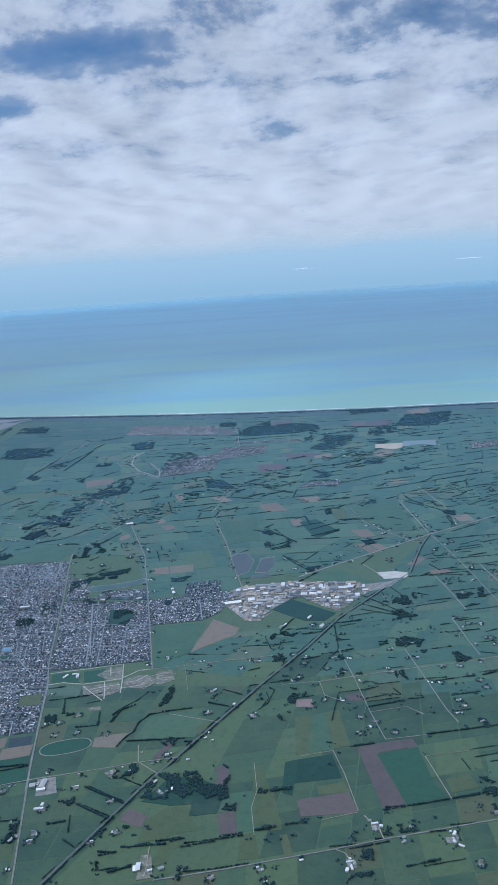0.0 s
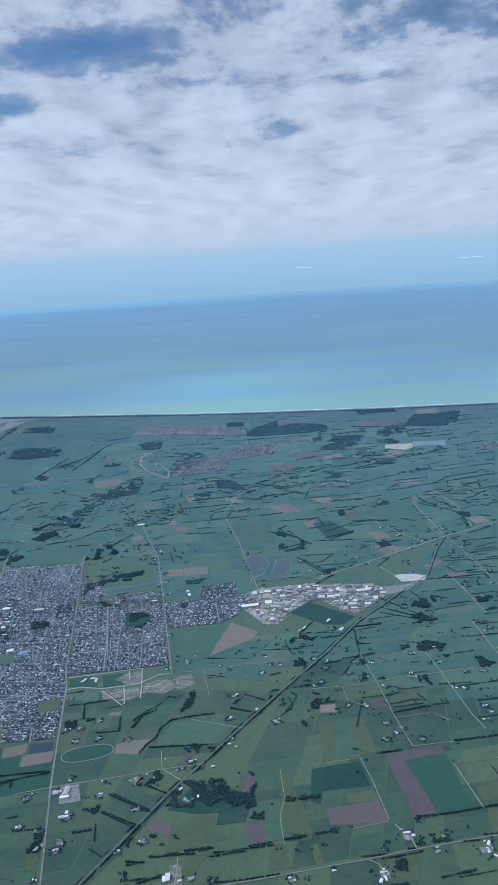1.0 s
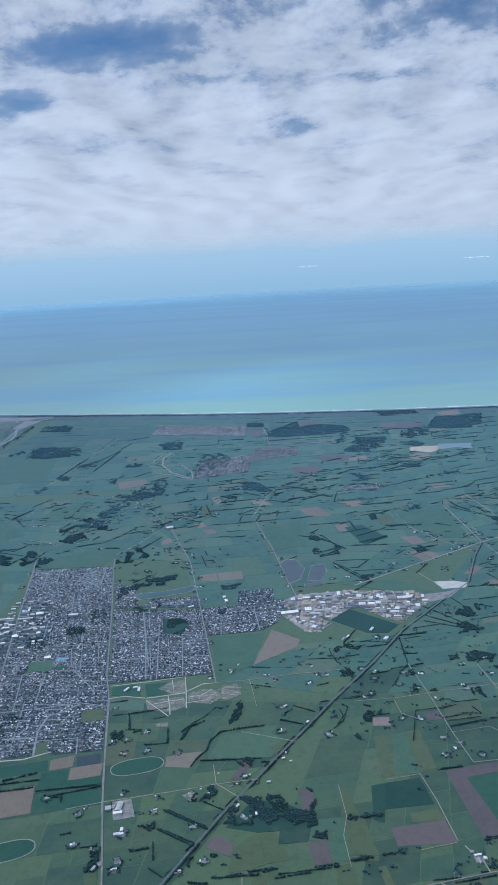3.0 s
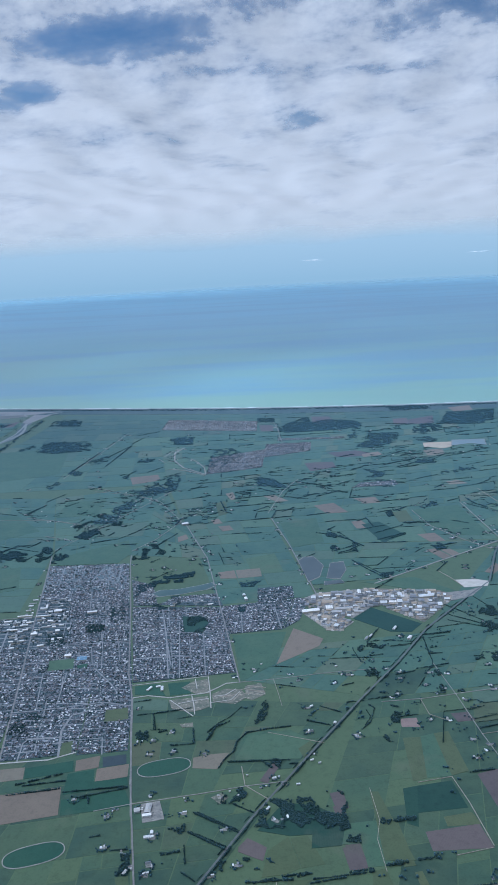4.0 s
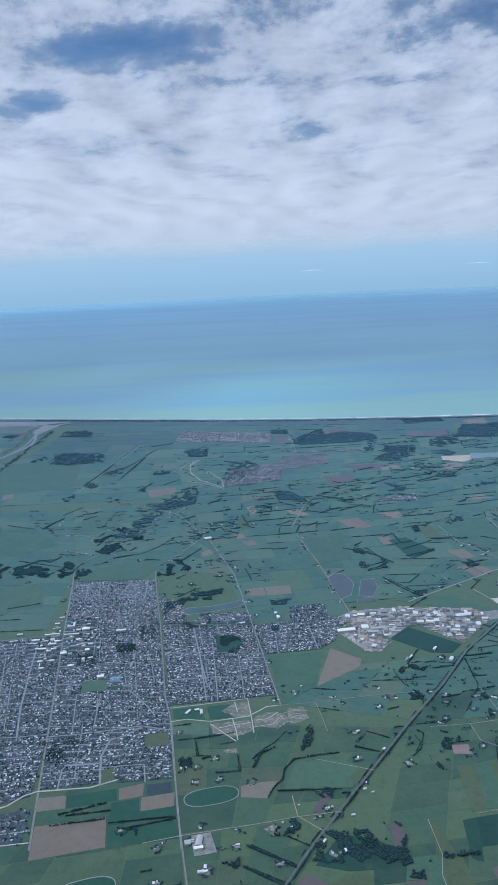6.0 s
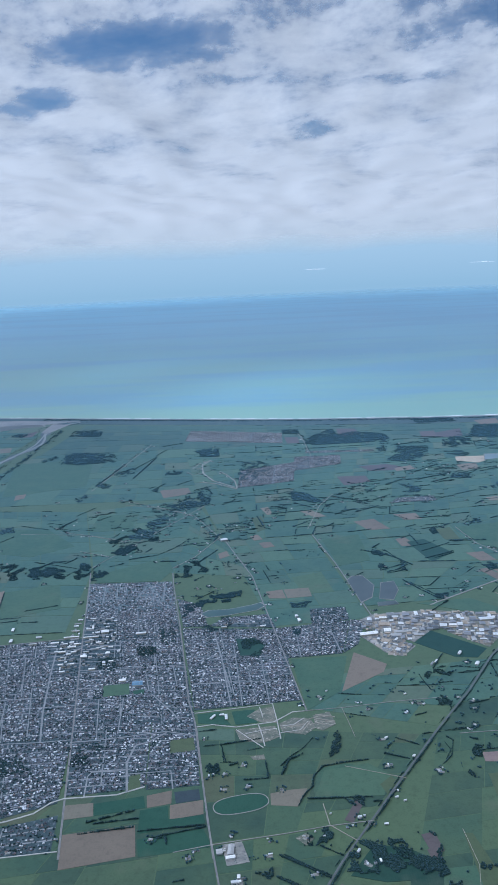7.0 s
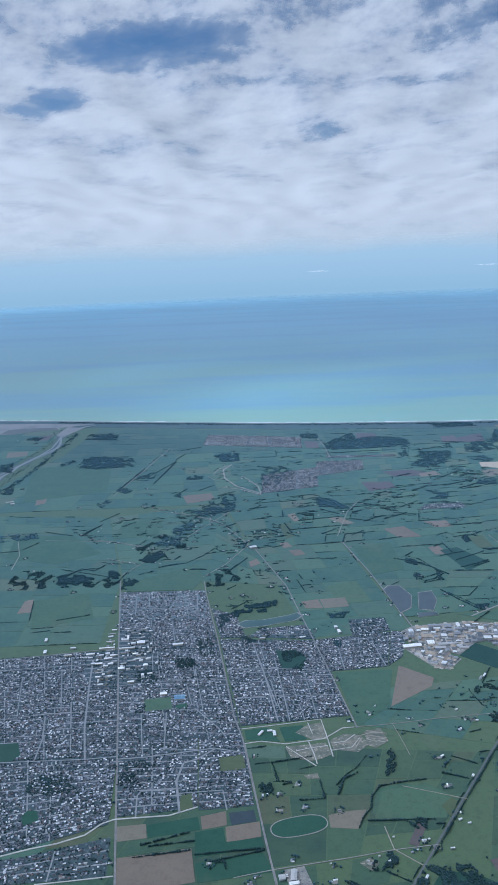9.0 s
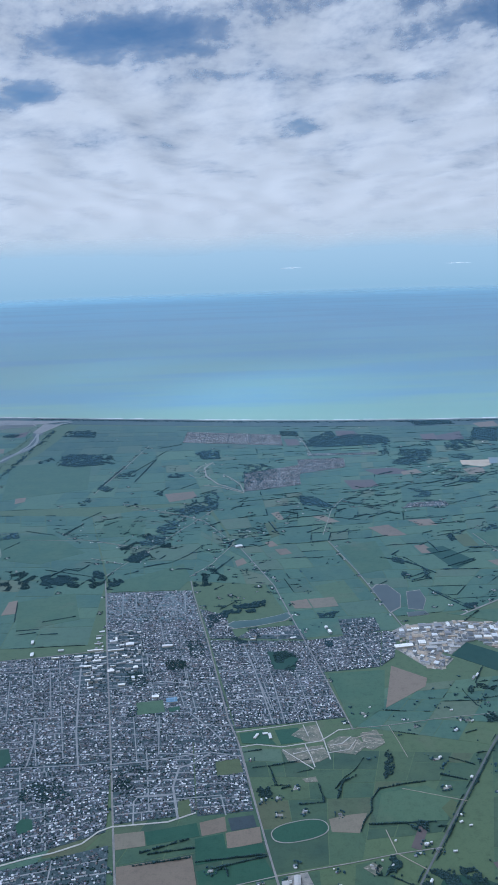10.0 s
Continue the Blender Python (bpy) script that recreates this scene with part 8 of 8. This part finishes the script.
for density, high, points in WOODS:
    b = Batch()
    xs, ys = [p[0] for p in points], [p[1] for p in points]
    area = abs(sum(p[0] * q[1] - q[0] * p[1] for p, q in zip(points, points[1:] + points[:1]))) / 2
    far = min(ys) > 450
    step = 0.9 if far else 0.35
    for _ in range(int((max(xs) - min(xs)) * (max(ys) - min(ys)) * max(density, .7) / step ** 2 * 1.2)):
        x, y = RNG.uniform(min(xs), max(xs)), RNG.uniform(min(ys), max(ys))
        ragged = noise.noise((x * .24, y * .16, 2)) + .25 * noise.noise((x * .9, y * .7, 5))
        if inside(x + 1.6 * noise.noise((x * .5, y * .4, 6)), y + 3.5 * noise.noise((x * .3, y * .3, 8)), points) and ragged < .85 * density - .33:
            tufts(b, x, y, high * RNG.uniform(.55, .8), step * (RNG.uniform(.9, 1.6) if density > .3 else RNG.uniform(.5, 1.0)), not far)
    # woods beyond y = 330 take the foliage with haze in its colour
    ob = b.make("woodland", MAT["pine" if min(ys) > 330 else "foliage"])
    if ob:
        tagged(ob, "dense blue-green stand of pines among paddocks" if min(ys) > 330 else "dense dark green stand of trees", "woodland", kind="stuff")


def tree(x, y, high):
    """One broad tree: a tapered trunk and a crown of several tufts."""
    root = new("tree")
    root.location = (x, y, 0.04)
    k, r = 6, high * .07
    ring = [(math.cos(2 * math.pi * i / k), math.sin(2 * math.pi * i / k)) for i in range(k)]
    verts = [(r * a, r * b, 0) for a, b in ring] + [(r * .5 * a, r * .5 * b, high * .5) for a, b in ring]
    mesh_object("trunk", verts, [(i, (i + 1) % k, k + (i + 1) % k, k + i) for i in range(k)], MAT["trunk"], root)
    b = Batch()
    for i in range(5):
        v, f = RNG.choice(FINE)
        s = high * RNG.uniform(.5, .8)
        b.put(turned(v, RNG.gauss(0, .2) * high, RNG.gauss(0, .2) * high, high * RNG.uniform(.12, .4), RNG.uniform(0, 6), (s, s, s * .9)), f)
    b.make("crown", MAT["foliage"], root)
    return tagged(root, "dark green broad-crowned tree standing in pasture", "tree", "paddock trees")


TREES = [t for t in TREES if free(t[0], t[1], .5)]
TREES.sort(key=lambda t: math.dist(t[:2], (-30, 120)))
for t in TREES[:220]:
    tree(*t)
b = Batch()
for x, y, high in TREES[220:]:
    tufts(b, x, y, high, high * 1.1)
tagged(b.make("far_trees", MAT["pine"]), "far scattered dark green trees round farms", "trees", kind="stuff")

b = Batch()
for x, y, high in TOWN_TREES:
    if not any(off_line(x, y, l) < w / 2 + .2 for l, w in LINES) and not any(inside(x, y, f) for f in FIELDS):
        tufts(b, x, y, high, high * RNG.uniform(.9, 1.4))
tagged(b.make("town_trees", MAT["garden"]), "garden trees between the town's houses", "trees", kind="stuff")
tagged(PADS.make("yard_patches", MAT["pad"], land), "patches of paving, gravel and stacked goods in the works yards", kind="stuff")
tagged(STREETS.make("town_streets", MAT["street"], land), "grey asphalt town streets", kind="stuff")

b = Batch()
for (x0, y0), (x1, y1) in zip(shore[2:-1], shore[3:]):
    for i in range(int(math.hypot(x1 - x0, y1 - y0) / 0.8)):
        t = RNG.random()
        x, y = x0 + (x1 - x0) * t, y0 + (y1 - y0) * t - RNG.uniform(4, 11)
        if noise.noise((x * .02, 0, 1)) > -.25:
            tufts(b, x, y, RNG.uniform(.6, 1.2), RNG.uniform(1.2, 2.2))
tagged(b.make("shore_pines", MAT["pine"]), "dark belt of pines behind the beach", "trees", kind="stuff")

# ---- buildings ----


def house(x, y, w, d, turn):
    root = new("house")
    root.matrix_basis = Matrix.Translation((x, y, 0.08)) @ Matrix.Rotation(turn, 4, "Z")
    wall, roof = 0.2, RNG.uniform(.16, .24)
    mesh_object("wall", np.array(BOX) * (w, d, wall), WALL_FACES, MAT["wall"], root)
    mesh_object("roof", np.array(HIP) * (w, d, roof) + (0, 0, wall), HIP_FACES, MAT["roof"], root)
    return tagged(root, "single-storey house with a hipped roof", "house", "houses")


NEAR = (-75, 150)
HOUSES = [h for h in HOUSES if not any(off_line(h[0], h[1], l) < w / 2 + .45 for l, w in LINES) and not any(inside(h[0], h[1], f) for f in FIELDS + CLEAR) and not any(math.hypot(h[0] - s[1], h[1] - s[2]) < max(s[3], s[4]) * .6 for s in SHEDS)]
HOUSES.sort(key=lambda h: math.dist(h[:2], NEAR) - 200 * h[5])
for h in HOUSES[:300]:
    house(*h[:5])
b = Batch()
for x, y, w, d, turn, _ in HOUSES[300:]:
    b.put(turned(BOX, x, y, 0.08, turn, (w, d, .2)), WALL_FACES, 0)
    b.put(turned(HIP, x, y, 0.28, turn, (w, d, RNG.uniform(.15, .25))), HIP_FACES, 1)
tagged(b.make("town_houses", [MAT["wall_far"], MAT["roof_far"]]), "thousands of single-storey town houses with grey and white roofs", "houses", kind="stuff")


def warehouse(kind, x, y, w, d, h, turn):
    root = new("shed" if kind != "timber" else "timber_stack")
    root.matrix_basis = Matrix.Translation((x, y, 0.1)) @ Matrix.Rotation(turn, 4, "Z")
    if kind == "timber":
        mesh_object("timber", np.array(BOX) * (w, d, h * .6), BOX_FACES, MAT["timber"], root)
        return tagged(root, "stack of sawn timber in an industrial yard", "timber", "timber stacks")
    mesh_object("wall", np.array(BOX) * (w, d, h), WALL_FACES, MAT["shed_wall"], root)
    mesh_object("roof", np.array(GABLE) * (w, d, .12 + .05 * min(w, d)) + (0, 0, h), HIP_FACES, MAT[kind], root)
    if w > 2.4:
        for i in (-.25, .25):
            mesh_object("skylight", np.array(BOX) * (.12, d * .7, .03) + (i * w, 0, h + .1 + .03 * min(w, d)), BOX_FACES, MAT["shed_wall"], root)
    return tagged(root, {"white": "low shed with a pale steel roof", "grey": "low shed with a grey steel roof", "tin": "low shed with a dark weathered roof", "blue": "large hall with a bright blue roof"}[kind], "shed", "sheds")


SHEDS.sort(key=lambda s: math.dist(s[1:3], NEAR) - 20 * s[3])
for s in SHEDS[:280]:
    warehouse(*s)
b = Batch()
for kind, x, y, w, d, h, turn in SHEDS[280:]:
    b.put(turned(BOX, x, y, 0.1, turn, (w, d, h)), WALL_FACES, 0)
    b.put(turned(GABLE, x, y, 0.1 + h, turn, (w, d, .12 + .05 * min(w, d))), HIP_FACES, 1 + ("white", "grey", "tin", "timber", "blue").index(kind))
tagged(b.make("far_sheds", [MAT["shed_wall"], MAT["white"], MAT["grey"], MAT["tin"], MAT["timber"], MAT["blue"]]), "far farm sheds with pale steel roofs", "sheds", kind="stuff")

# ---- the patchwork, laid last ----
PADDOCKS.sort(key=lambda p: math.dist(p[0][0], (-30, 120)))
rest = Batch()


def inset(p, m):
    cx, cy = sum(a[0] for a in p) / 4, sum(a[1] for a in p) / 4
    return [(x + (cx - x) * m / max(1, math.hypot(cx - x, cy - y)), y + (cy - y) * m / max(1, math.hypot(cx - x, cy - y))) for x, y in p]


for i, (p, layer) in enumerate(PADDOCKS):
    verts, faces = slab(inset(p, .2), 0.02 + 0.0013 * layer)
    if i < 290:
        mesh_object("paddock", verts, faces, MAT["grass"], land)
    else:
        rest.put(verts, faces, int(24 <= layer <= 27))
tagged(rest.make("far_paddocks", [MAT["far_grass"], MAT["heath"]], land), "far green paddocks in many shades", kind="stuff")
